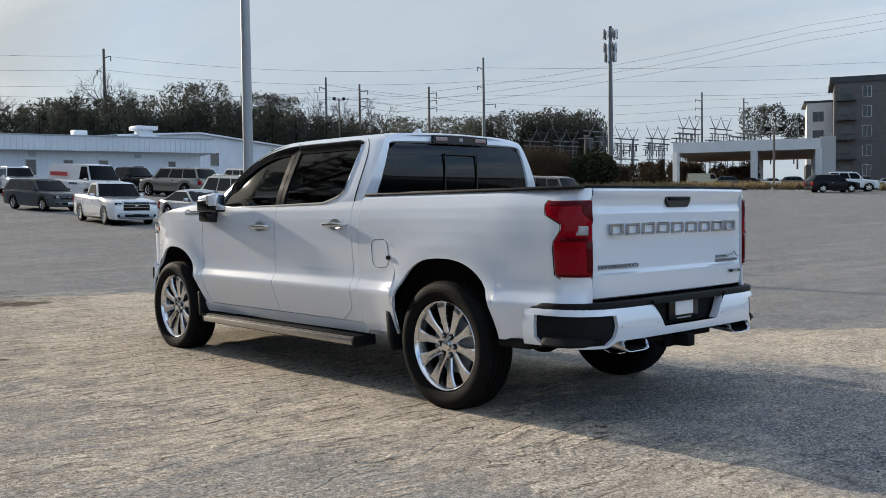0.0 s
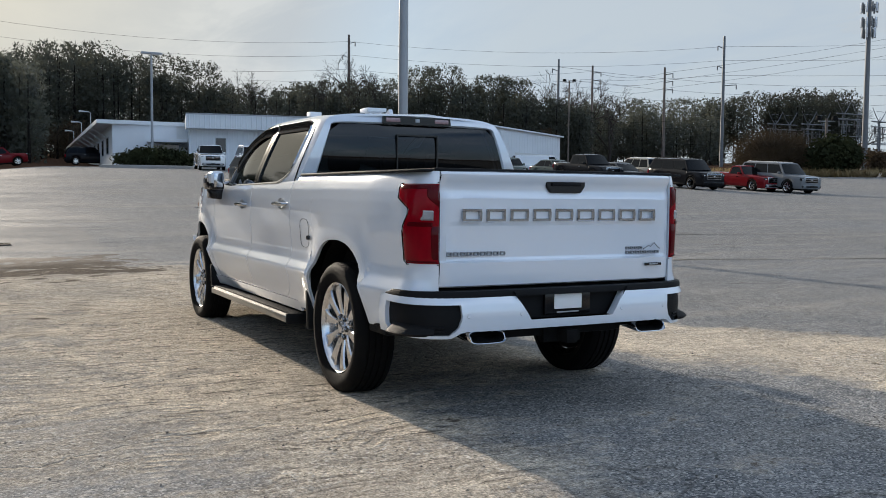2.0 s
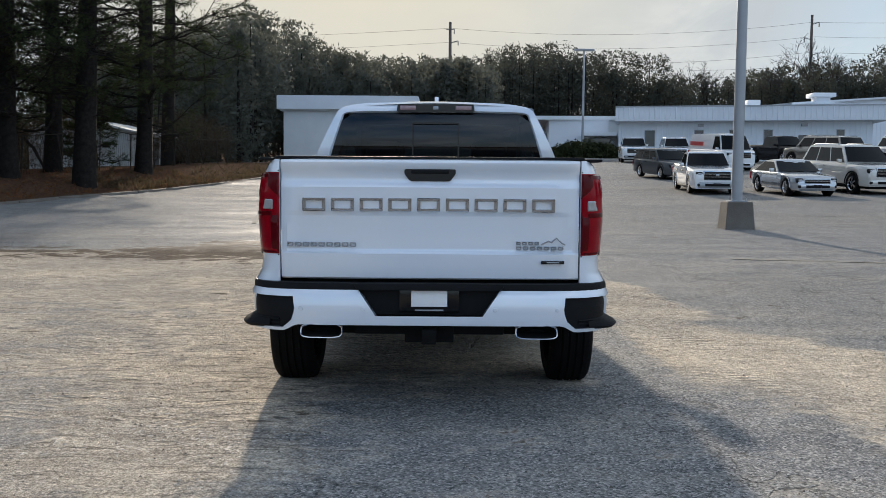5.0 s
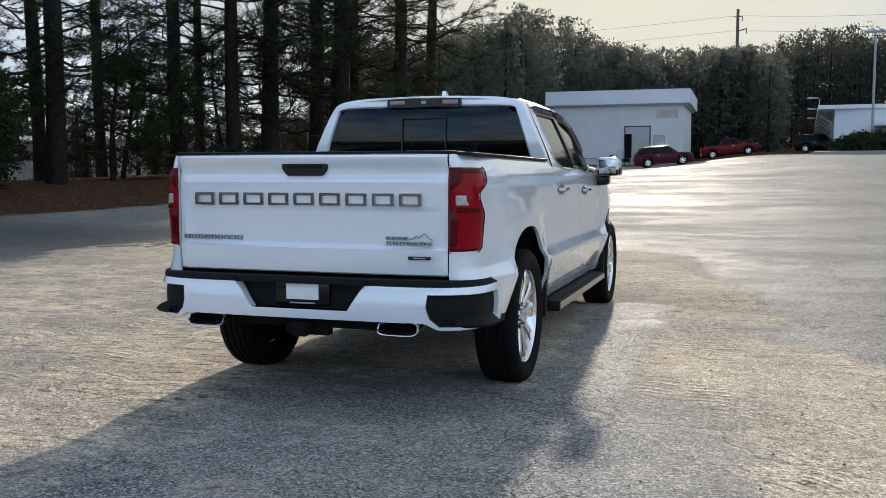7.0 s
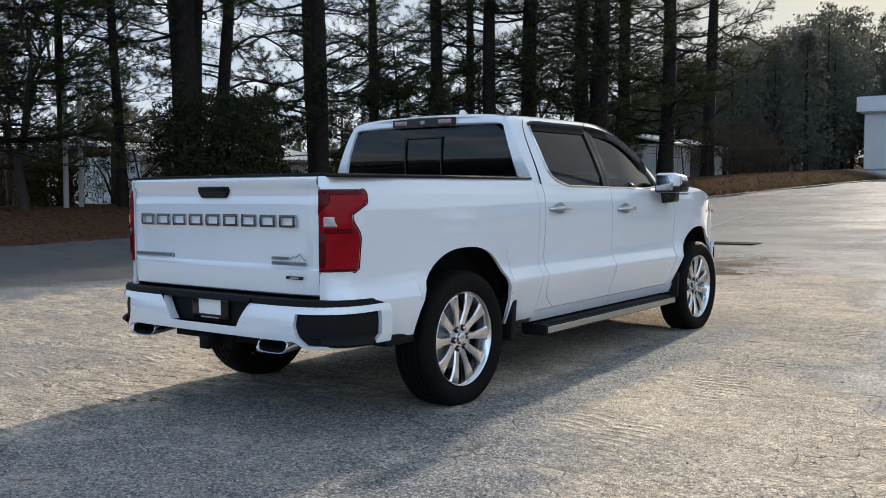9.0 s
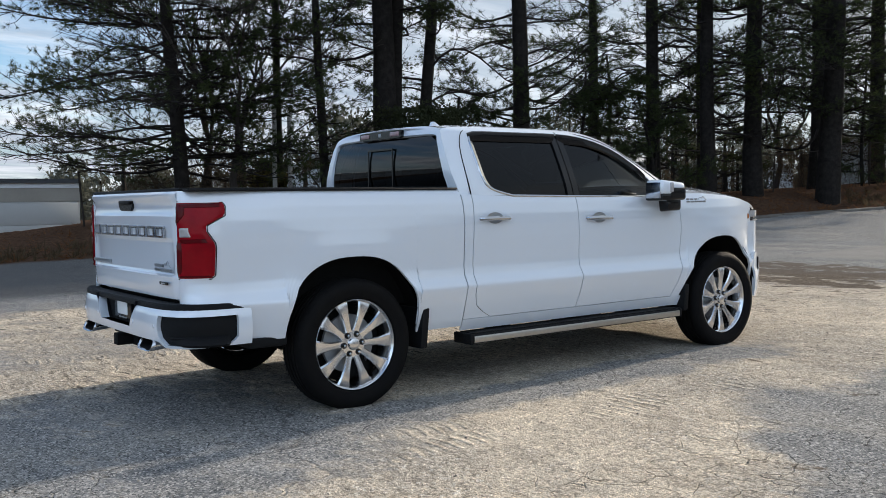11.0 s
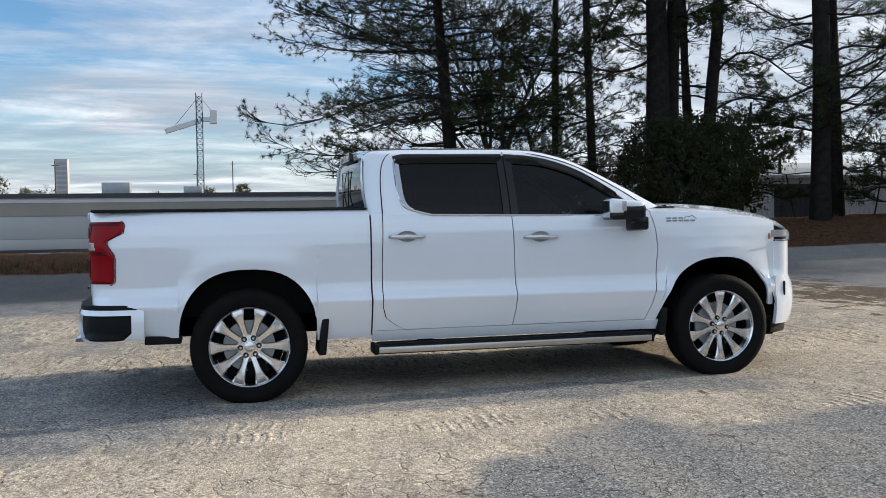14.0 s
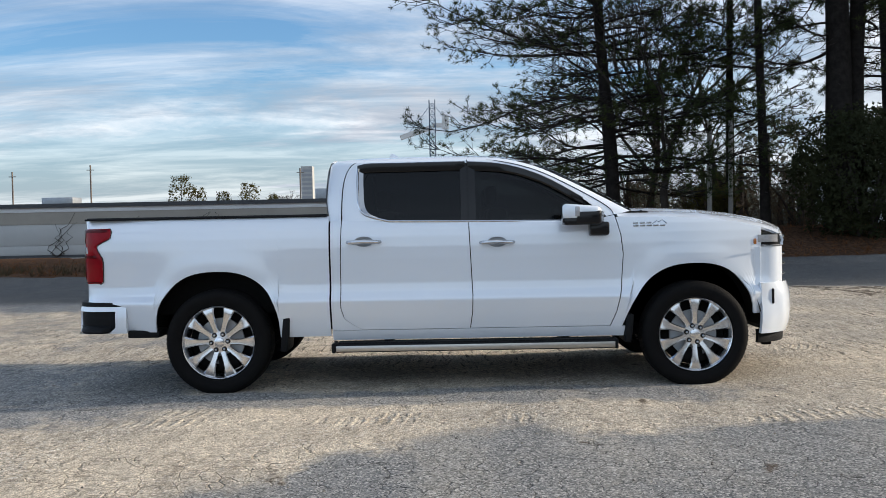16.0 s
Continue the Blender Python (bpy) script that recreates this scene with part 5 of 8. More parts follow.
for s in (1, -1):
    wide_m = 1.175 if s > 0 else 1.105
    mir = new("door_mirror")
    mir.parent = truck
    mir["label"] = "white and black door mirror"
    bm = bmesh.new()
    box(bm, min(s * 0.985, s * wide_m), max(s * 0.985, s * wide_m), 2.70, 3.03, 1.325, 1.448, 0.034, 4)
    for v in bm.verts:
        v.co.y -= 0.05 * (abs(v.co.x) - 1.0) / 0.18 * (1 if v.co.y > 2.85 else 0.1)
        if v.co.y > 2.85:
            v.co.z -= 0.02 * (v.co.z > 1.39)
    part("mirror_cap", bm, M_PEARL, mir)
    bm = bmesh.new()
    box(bm, min(s * 0.98, s * (wide_m + 0.004)), max(s * 0.98, s * (wide_m + 0.004)), 2.80, 3.036, 1.285, 1.398, 0.026, 4)
    for v in bm.verts:
        v.co.y -= 0.05 * (abs(v.co.x) - 1.0) / 0.18 * (1 if v.co.y > 2.9 else 0.1)
    part("mirror_housing", bm, M_GLOSSBLK, mir)
    part("mirror_skirt", cubes((min(s * 0.985, s * (wide_m - 0.004)), max(s * 0.985, s * (wide_m - 0.004)), 2.706, 2.86, 1.283, 1.345), bevel=0.016), M_GLOSSBLK, mir)
    bm = bmesh.new()
    box(bm, min(s * 0.90, s * 1.06), max(s * 0.90, s * 1.06), 2.92, 3.07, 1.195, 1.30, 0.02, 3)
    for v in bm.verts:
        v.co.z += 0.10 * (abs(v.co.x) - 0.98)
    part("mirror_arm", bm, M_GLOSSBLK, mir)
    part("mirror_glass", cubes((min(s * 1.005, s * (wide_m - 0.022)), max(s * 1.005, s * (wide_m - 0.022)), 2.694, 2.702, 1.302, 1.428), bevel=0.003), M_CHROME, mir, "mirror glass")
    part("mirror_signal", cubes((min(s * (wide_m - 0.01), s * (wide_m + 0.008)), max(s * (wide_m - 0.01), s * (wide_m + 0.008)), 2.79, 2.825, 1.35, 1.425), bevel=0.006), M_LENS, mir)
    for k in range(5):
        y = 3.27 + k * 0.052
        x = side_x(y, 1.27)
        part("fender_emblem_bar", cubes((min(s * (x - 0.01), s * (x + 0.006)), max(s * (x - 0.01), s * (x + 0.006)), y, y + 0.042, 1.262, 1.278), bevel=0.002), M_CHROME, truck)
        if k < 3:
            part("fender_emblem_bar", cubes((min(s * (side_x(y, 1.29) - 0.012), s * (side_x(y, 1.29) + 0.005)), max(s * (side_x(y, 1.29) - 0.012), s * (side_x(y, 1.29) + 0.005)), y, y + 0.04, 1.284, 1.298), bevel=0.002), M_CHROME, truck)
    bm = bmesh.new()
    tube(bm, [(s * (side_x(y, z) + 0.001), y, z) for y, z in ((3.42, 1.282), (3.455, 1.305), (3.47, 1.296), (3.50, 1.312), (3.535, 1.282))], 0.004, 5)
    part("fender_emblem_ridge", bm, M_CHROME, truck)
bm = bmesh.new()
ringp = [(0.645 + 0.092 * abs(math.cos(t)) ** 0.55 * (1 if math.cos(t) > 0 else -1), 0.985 + 0.098 * abs(math.sin(t)) ** 0.55 * (1 if math.sin(t) > 0 else -1)) for t in [k / 48 * 2 * math.pi for k in range(49)]]
tube(bm, [(-(side_x(y, z) + 0.0005), y, z) for y, z in ringp], 0.0014, 5, cap=False)
fuel = part("fuel_flap", bm, M_UNDER, truck, "round-cornered fuel flap")
part("fuel_latch", lathe(bmesh.new(), [(0, 0.02), (0.014, 0.018), (0.017, 0.0)], 12, Matrix.Translation((-side_x(0.535, 0.96), 0.545, 0.958)) @ pose(0, 0, 0, 0, -90, 0)), M_GLOSSBLK, fuel)

# -- front end --
FP = dense([(0.0, 4.65), (0.40, 4.630), (0.64, 4.565), (0.775, 4.475), (0.85, 4.375), (0.885, 4.275)], 5)


def front_wrap(bm, z0, z1, bulge, a=0, n=6, inset=0.0):
    pts = [(-x, y) for x, y in FP[::-1]] + FP[1:]
    rows = []
    for k in range(n + 1):
        t = k / n
        o = bulge * math.sin(math.pi * t) ** 0.6
        z = z0 + (z1 - z0) * t
        end = side_x(4.285, max(z, 0.6)) - FP[-1][0]
        rows.append([(math.copysign(end * smoothstep(4.45, 4.275, y), x) + x * (1 + (o * (1 - 0.8 * smoothstep(0.74, 0.88, abs(x))) - inset) / 0.9), y + (o - inset) * max(0.2, 1 - abs(x)), z0 + (z1 - z0) * t) for x, y in pts])
    grid(bm, rows)
    bmesh.ops.recalc_face_normals(bm, faces=bm.faces)


bm = bmesh.new()
front_wrap(bm, 0.40, 0.80, 0.055)
fb = part("front_bumper", bm, M_PEARL, truck, "white front bumper")
thicken(fb, 0.03, (0, 1, 0))
bm = bmesh.new()
front_wrap(bm, 0.32, 0.43, 0.01, inset=0.055)
thicken(part("bumper_lip", bm, M_BLACKPL, fb), 0.03, (0, 1, 0))
bm = bmesh.new()
grid(bm, [[(x * 0.95, y - 0.03, z) for x, y in [(-x, y) for x, y in FP[14::-1]] + FP[1:15]] for z in (0.78, 1.19)])
bmesh.ops.recalc_face_normals(bm, faces=bm.faces)
grille = part("grille", bm, M_GLOSSBLK, truck, "black grille with chrome bars")
for z in (0.86, 0.94, 1.02, 1.16):
    bm = bmesh.new()
    tube(bm, [(x * 0.93, y - 0.005, z) for x, y in [(-x, y) for x, y in FP[14::-1]] + FP[1:15]], 0.012, 6)
    part("grille_bar", bm, M_CHROME, grille)
for s in (1, -1):
    def wrap_corner(z0, z1, off, n=5, first=14, back=4.285):
        bm = bmesh.new()
        rows = []
        for z in spaced(z0, z1, n):
            xe = side_x(back, max(z, 0.6))
            rows.append([(s * (x + off + (xe - FP[-1][0]) * smoothstep(4.45, 4.275, y)), y + off, z) for x, y in FP[first:]] + [(s * (xe + off), back, z)])
        grid(bm, rows)
        bmesh.ops.recalc_face_normals(bm, faces=bm.faces)
        return bm
    thicken(part("front_corner", wrap_corner(0.78, 1.084, 0.0), M_PEARL, truck), 0.012, (s, 1, 0))
    hl = thicken(part("head_lamp", wrap_corner(1.084, 1.185, -0.008, back=4.24), M_GLOSSBLK, truck, "dark head lamp with amber side"), 0.012, (s, 1, 0))
    bm = wrap_corner(1.12, 1.178, 0.004, 3, 17, 4.27)
    thicken(part("lamp_lens", bm, M_LENS, hl), 0.004, (s, 1, 0))
    xa = side_x(4.24, 1.12)
    part("amber_reflector", cubes((min(s * (xa - 0.02), s * (xa + 0.004)), max(s * (xa - 0.02), s * (xa + 0.004)), 4.232, 4.258, 1.104, 1.150), bevel=0.005), M_AMBER, hl)
    bm = bmesh.new()
    tube(bm, [(s * (x + 0.006), y + 0.006, 1.095) for x, y in FP[15:]], 0.006, 5)
    part("lamp_strip", bm, M_CHROME, hl)
    part("fog_pocket", cubes((min(s * 0.80, s * 0.876), max(s * 0.80, s * 0.876), 4.372, 4.394, 0.63, 0.752), bevel=0.01), M_BLACKPL, fb)
    part("tow_hook", cubes((min(s * 0.55, s * 0.60), max(s * 0.55, s * 0.60), 4.38, 4.46, 0.27, 0.36), bevel=0.01), M_UNDER, truck)

# -- inside of the cab --
for s in (1, -1):
    for y0, dh in ((1.35, 0.0), (2.25, 0.02)):
        seat = new("cab_seat")
        seat.parent = truck
        seat["label"] = "dark leather cab seat"
        part("cushion", cubes((s * 0.42 - 0.27, s * 0.42 + 0.27, y0, y0 + 0.5, 0.62, 0.92), bevel=0.05), M_INTERIOR, seat)
        bm = cubes((s * 0.42 - 0.26, s * 0.42 + 0.26, y0 - 0.10, y0 + 0.06, 0.85, 1.42 + dh), bevel=0.05)
        part("seat_back", bm, M_INTERIOR, seat)
        part("headrest", cubes((s * 0.42 - 0.13, s * 0.42 + 0.13, y0 - 0.12, y0 - 0.02, 1.43 + dh, 1.60 + dh), bevel=0.04), M_INTERIOR, seat)
part("dashboard", cubes((-0.82, 0.82, 2.95, 3.35, 0.9, 1.30), bevel=0.06), M_INTERIOR, truck)
part("steering_wheel", lathe(bmesh.new(), [(0.165 + 0.017 * math.cos(t), 0.017 * math.sin(t)) for t in [k / 8 * 2 * math.pi for k in range(8)]], 28, Matrix.Translation((-0.42, 2.80, 1.24)) @ pose(0, 0, 0, 65, 0, 0), closed=True), M_INTERIOR, truck)
part("headliner", cubes((-0.66, 0.66, 0.98, 2.5, 1.79, 1.81)), M_INTERIOR, truck)

# ---- kerb along the bank ----
kerb = thing("kerb", "weathered concrete kerb along the pine-straw bank", "kerb", kind="structure")
kerb_mesh = None
y = -36.0
while y < 76:
    y2 = y + 2.5
    x0, x1 = kerb_x(y), kerb_x(y2)
    if kerb_mesh is None:
        bm = cubes((-0.09, 0.09, -1.235, 1.235, -0.25, 0.105), bevel=0.04)
        k = part("kerb_stone", bm, M_KERB, kerb)
        kerb_mesh = k.data
    else:
        k = new("kerb_stone", kerb_mesh)
        k.parent = kerb
    zc = lot(x0 + 0.1, y) * 0.5 + lot(x1 + 0.1, y2) * 0.5
    k.matrix_basis = pose((x0 + x1) / 2, (y + y2) / 2, zc, math.degrees(math.atan2(lot(x1, y2) - lot(x0, y), 2.5)), 0, math.degrees(math.atan2(x0 - x1, 2.5)))
    y = y2


def wall_box(name, parent, p, q, z0, z1, depth, material, label=""):
    """A slab whose front runs from p to q on the plan and which is depth thick behind (to the left of p to q)."""
    p, q = Vector((*p, 0)), Vector((*q, 0))
    d = (q - p).normalized()
    nrm = Vector((-d.y, d.x, 0)) * depth
    bm = bmesh.new()
    prism(bm, [(v.x, v.y) for v in (p, q, q + nrm, p + nrm)], z0, z1)
    bmesh.ops.recalc_face_normals(bm, faces=bm.faces)
    return part(name, bm, material, parent, label, 0)


def on_wall(p, q, s, proud=0.0):
    """The plan point s metres along p to q, set proud of the wall towards its front."""
    p, q = Vector((*p, 0)), Vector((*q, 0))
    d = (q - p).normalized()
    return p + d * s - Vector((-d.y, d.x, 0)) * proud


def wall_item(name, parent, p, q, s0, s1, z0, z1, material, proud=0.03, depth=0.08, label=""):
    a, b = on_wall(p, q, s0, proud), on_wall(p, q, s1, proud)
    return wall_box(name, parent, (a.x, a.y), (b.x, b.y), z0, z1, depth, material, label)


def window(parent, p, q, s0, s1, z0, z1, frame_mat=None, bars=1):
    w = wall_item("window", parent, p, q, s0, s1, z0, z1, frame_mat or M_GALV, 0.05, 0.06)
    n = bars
    for k in range(n):
        a = s0 + 0.06 + (s1 - s0 - 0.06) * k / n
        wall_item("pane", w, p, q, a, a + (s1 - s0 - 0.06) / n - 0.06, z0 + 0.06, z1 - 0.06, M_WINDOW, 0.058, 0.03)
    return w


def ribs(parent, p, q, z0, z1, step, material, proud=0.03, width=0.05):
    """Sheet-metal ribs, joined into one part."""
    bm = bmesh.new()
    L = (Vector(q) - Vector(p)).length
    s = step / 2
    while s < L - width:
        a, b, c = on_wall(p, q, s, 0.002), on_wall(p, q, s + width, 0.002), on_wall(p, q, s + width / 2, proud)
        vs = [bm.verts.new((v.x, v.y, z)) for z in (z0, z1) for v in (a, c, b)]
        bm.faces.new((vs[0], vs[1], vs[4], vs[3]))
        bm.faces.new((vs[1], vs[2], vs[5], vs[4]))
        s += step
    bmesh.ops.recalc_face_normals(bm, faces=bm.faces)
    o = part("wall_ribs", bm, material, parent, smooth=0)
    tagged(o, kind="stuff")


# small white block building with a loading dock
shed = thing("block_building", "small white block building with flat fascia and loading dock", "building")
P, Q = (-12.0, 95.0), (1.3, 95.0)
wall_box("wall", shed, P, Q, 1.8, 9.0, 13.0, M_WHITEWALL)
wall_box("fascia", shed, (-12.6, 94.4), (1.9, 94.4), 8.55, 9.95, 14.2, M_WHITEMETAL, "wide white metal fascia")
wall_box("fascia_shadow_gap", shed, (-12.3, 94.7), (1.6, 94.7), 8.4, 8.56, 13.6, M_WHITEWALL)
dock = wall_item("dock_door", shed, P, Q, 7.54, 9.96, 3.08, 6.26, M_PANEL, 0.04, 0.1, "grey sectional dock door")
for k in range(6):
    wall_item("door_panel", dock, P, Q, 7.56, 9.94, 3.10 + k * 0.53, 3.10 + k * 0.53 + 0.505, M_PANEL, 0.055, 0.03)
for a, b, c, d in ((7.43, 7.54, 3.05, 6.37), (9.96, 10.07, 3.05, 6.37), (7.54, 9.96, 6.26, 6.37)):
    wall_item("dock_frame", dock, P, Q, a, b, c, d, M_DARKROOF, 0.10, 0.12)
wall_item("dock_shelter", shed, P, Q, 7.56, 8.20, 3.08, 5.55, M_UNDER, 0.22, 0.16, "dark dock shelter pad")
for a in (7.35, 9.45):
    wall_item("dock_bumper", shed, P, Q, a, a + 0.7, 2.75, 3.04, M_UNDER, 0.30, 0.2)
md = wall_item("side_door", shed, P, Q, 10.42, 11.40, 3.35, 5.35, M_PANEL, 0.05, 0.1, "pale grey side door")
for a, b, c, d in ((10.34, 10.42, 3.35, 5.43), (11.40, 11.48, 3.35, 5.43), (10.42, 11.40, 5.35, 5.43)):
    wall_item("door_frame", md, P, Q, a, b, c, d, M_GALV, 0.09, 0.12)
wall_item("door_handle", md, P, Q, 10.5, 10.56, 4.3, 4.45, M_DARKROOF, 0.10, 0.05)
wall_item("stained_patch", shed, P, Q, 10.6, 12.7, 7.1, 7.95, M_TANPAINT, 0.012, 0.05, "tan patch of old sign paint")
wall_item("base_ledge", shed, P, Q, 0.05, 6.3, 3.06, 3.16, M_GALV, 0.07, 0.1)
wall_item("dock_wall", shed, P, Q, 6.75, 10.1, 1.9, 3.04, M_CONCRETE, 0.14, 0.2, "stained concrete dock wall")
for a, c in ((7.5, 2.1), (8.0, 1.95), (8.9, 2.3), (9.5, 2.0)):
    wall_item("rust_streak", shed, P, Q, a, a + 0.09, c, 2.95, M_WOODPOLE, 0.146, 0.02)
part("stair_block", cubes((-1.7, 1.0, 93.9, 94.9, 1.9, 3.3), (-1.2, 1.0, 93.4, 93.9, 1.9, 2.8)), M_CONCRETE, shed, "concrete stair block")
bm = bmesh.new()
tube(bm, [(-1.6, 93.95, 3.2), (-1.6, 93.95, 4.15), (0.2, 93.95, 4.15), (1.6, 93.95, 3.2), (1.6, 93.95, 2.2)], 0.035, 6)
tube(bm, [(0.2, 93.95, 4.15), (0.2, 93.95, 3.2)], 0.03, 6)
part("stair_rail", bm, M_DARKROOF, shed)
part("bollard", tube(bmesh.new(), [(-5.85, 94.2, 1.6), (-5.85, 94.2, 3.4), (-5.4, 94.2, 3.45)], 0.07, 8), M_DARKROOF, shed)
part("dock_gate", tube(bmesh.new(), [(-5.2, 94.7, 3.1), (-5.2, 94.7, 3.9), (-4.5, 94.7, 3.9), (-4.5, 94.7, 3.1), (-5.2, 94.7, 3.12)], 0.04, 6), M_GALV, shed)

# white sheet-metal store with deep fascia
store = thing("metal_store", "long white sheet-metal building with deep ribbed fascia", "building")
P, Q = (20.4, 83.2), (41.4, 78.9)
wall_box("wall", store, P, Q, 2.2, 6.9, 16.0, M_WHITEMETAL)
FP0, FQ0 = (19.9, 82.1), (42.2, 77.5)
wall_box("fascia", store, FP0, FQ0, 6.72, 7.95, 18.0, M_WHITEMETAL, "deep white ribbed fascia")
ribs(store, FP0, FQ0, 6.74, 7.93, 0.45, M_WHITEMETAL, 0.05, 0.10)
ribs(store, P, Q, 2.6, 6.68, 0.45, M_WHITEMETAL)
wall_item("fascia_cap", store, FP0, FQ0, 0.0, 22.7, 7.93, 8.05, M_GALV, 0.06, 0.2)
for s0, w_ in ((2.3, 0.95), (6.6, 0.85), (9.6, 0.8), (12.5, 0.8), (18.5, 0.7)):
    window(store, P, Q, s0, s0 + w_, 4.5, 6.0)
dr = wall_item("door", store, P, Q, 15.2, 16.5, 3.1, 5.7, M_WHITEMETAL, 0.06, 0.08)
wall_item("door_pane", dr, P, Q, 15.4, 16.3, 4.1, 5.5, M_WINDOW, 0.09, 0.05)
for s0 in (6.9, 15.6):
    wall_item("wall_lamp", store, P, Q, s0, s0 + 0.5, 6.25, 6.5, M_GALV, 0.3, 0.3)
part("roof_vent", cubes((34.2, 35.4, 90.0, 91.2, 7.9, 9.4), bevel=0.05), M_WHITEMETAL, store)
vent = part("roof_vent", cubes((41.6, 43.0, 92.0, 93.4, 7.9, 9.9), bevel=0.05), M_WHITEMETAL, store)
part("vent_cap", cubes((41.2, 43.4, 91.6, 93.8, 9.9, 10.3), (41.3, 43.3, 91.7, 93.7, 9.2, 9.4), bevel=0.04), M_WHITEMETAL, vent)

warehouse = thing("metal_warehouse", "pale sheet-metal warehouse with low gabled roof", "building")
P, Q = (39.0, 91.5), (76.6, 106.7)
wall_box("wall", warehouse, P, Q, 2.5, 9.3, 26.0, M_WHITEMETAL)
d = (Vector(Q) - Vector(P)).normalized()
nv = Vector((-d.y, d.x))
bm = bmesh.new()
rows = []
for s, z in ((-0.4, 9.25), (12.0, 10.3), (40.9, 9.25)):
    a = Vector(P) + d * s - nv * 0.4
    b = a + nv * 27
    rows.append([(a.x, a.y, z), (b.x, b.y, z), (b.x, b.y, z - 0.18), (a.x, a.y, z - 0.18)])
grid(bm, rows, close=True)
a = Vector(P)
for off in (0.02, 25.9):
    pts = [a + nv * off, a + d * 12.0 + nv * off, a + d * 40.5 + nv * off]
    bm.faces.new([bm.verts.new((p.x, p.y, z)) for p, z in zip(pts, (9.2, 10.15, 9.2))])
bmesh.ops.recalc_face_normals(bm, faces=bm.faces)
part("roof", bm, M_WHITEMETAL, warehouse, smooth=0)
ribs(warehouse, P, Q, 2.6, 9.2, 0.6, M_WHITEMETAL, 0.03, 0.06)
for s0 in (14.0,):
    window(warehouse, P, Q, s0, s0 + 1.6, 6.6, 8.2, M_WHITEMETAL)
wall_item("shop_door", warehouse, P, Q, 30.0, 38.0, 3.6, 6.6, M_WHITEWALL, 0.05, 0.06, "wide roller door")

# west wing with windows, brackets and gooseneck lamps
wing = thing("office_wing", "low white office wing with overhanging eave and brackets", "building")
P, Q = (18.3, 150.0), (14.6, 88.0)
wall_box("wall", wing, P, Q, 2.6, 7.2, 12.0, M_WHITEWALL)
wall_box("end_wall", wing, (14.6, 88.0), (20.2, 87.4), 2.4, 7.5, 6.0, M_WHITEMETAL)
bm = bmesh.new()
a, b, c, e = Vector((13.2, 87.6)), Vector((16.9, 150.5)), Vector((29.0, 150.0)), Vector((26.0, 87.2))
prism(bm, [(v.x, v.y) for v in (a, e, c, b)], 7.2, 7.55)
bmesh.ops.recalc_face_normals(bm, faces=bm.faces)
part("roof", bm, M_WHITEMETAL, wing, smooth=0)
for k in range(10):
    s0 = 3 + k * 5.9
    window(wing, P, Q, s0, s0 + 2.2, 4.6, 6.2, bars=2)
    w0, w1 = on_wall(P, Q, s0 - 0.8, 0.0), on_wall(P, Q, s0 - 0.8, 1.3)
    part("eave_bracket", tube(bmesh.new(), [(w0.x, w0.y, 6.3), (w1.x, w1.y, 7.15)], 0.09, 6), M_WHITEMETAL, wing)
for s0 in (18, 36, 52):
    w0 = on_wall(P, Q, s0, 1.2)
    part("gooseneck_lamp", tube(bmesh.new(), [(w0.x, w0.y, 7.5), (w0.x, w0.y, 8.9), (w0.x - 0.2, w0.y, 9.0), (w0.x - 1.1, w0.y - 0.1, 9.0)], [0.05, 0.05, 0.06, 0.11], 6), M_GALV, wing)
wall_box("entrance_canopy", wing, (17.2, 85.6), (20.6, 84.9), 5.6, 5.9, 3.0, M_WHITEMETAL)
wall_box("entrance_glass", wing, (17.8, 87.3), (20.3, 86.9), 3.0, 5.4, 0.2, M_WINDOW)

# low concrete-panel building beyond the bank
depot = thing("panel_building", "low grey concrete-panel building with dark roof edge and tan band", "building")



def depot_band(name, z0, z1, x, material, label=""):
    return part(name, cubes((-70.0, x, -95.0, 16.0, z0, z1)), material, depot, label, 0)


depot_band("base_wall", -1.6, -0.42, -42.0, M_WHITEWALL)
depot_band("base_stripe", -0.42, -0.26, -41.95, M_DARKROOF, "dark blue stripe")
depot_band("panel_backing", -0.26, 1.96, -42.05, M_PANEL)
for k in range(18):
    for z0, z1 in ((-0.25, 0.30), (0.32, 1.55)):
        y0 = 15.9 - k * 6.16
        part("wall_panel", cubes((-42.1, -42.0, y0 - 6.13, y0, z0, z1), bevel=0.008), M_PANEL, depot)
depot_band("tan_band", 1.57, 2.30, -41.98, M_PANELTAN, "tan concrete band")
depot_band("upper_band", 2.30, 2.56, -41.95, M_WHITEWALL)
depot_band("roof_edge", 2.56, 2.80, -41.85, M_DARKROOF, "dark metal roof edge")
for y0, w_, h in ((-2.5, 1.6, 0.75), (2.2, 1.1, 0.5), (-20, 2.0, 0.5)):
    part("roof_unit", cubes((-47.5, -46.0, y0, y0 + w_, 2.7, 2.8 + h), bevel=0.03), M_GALV, depot)

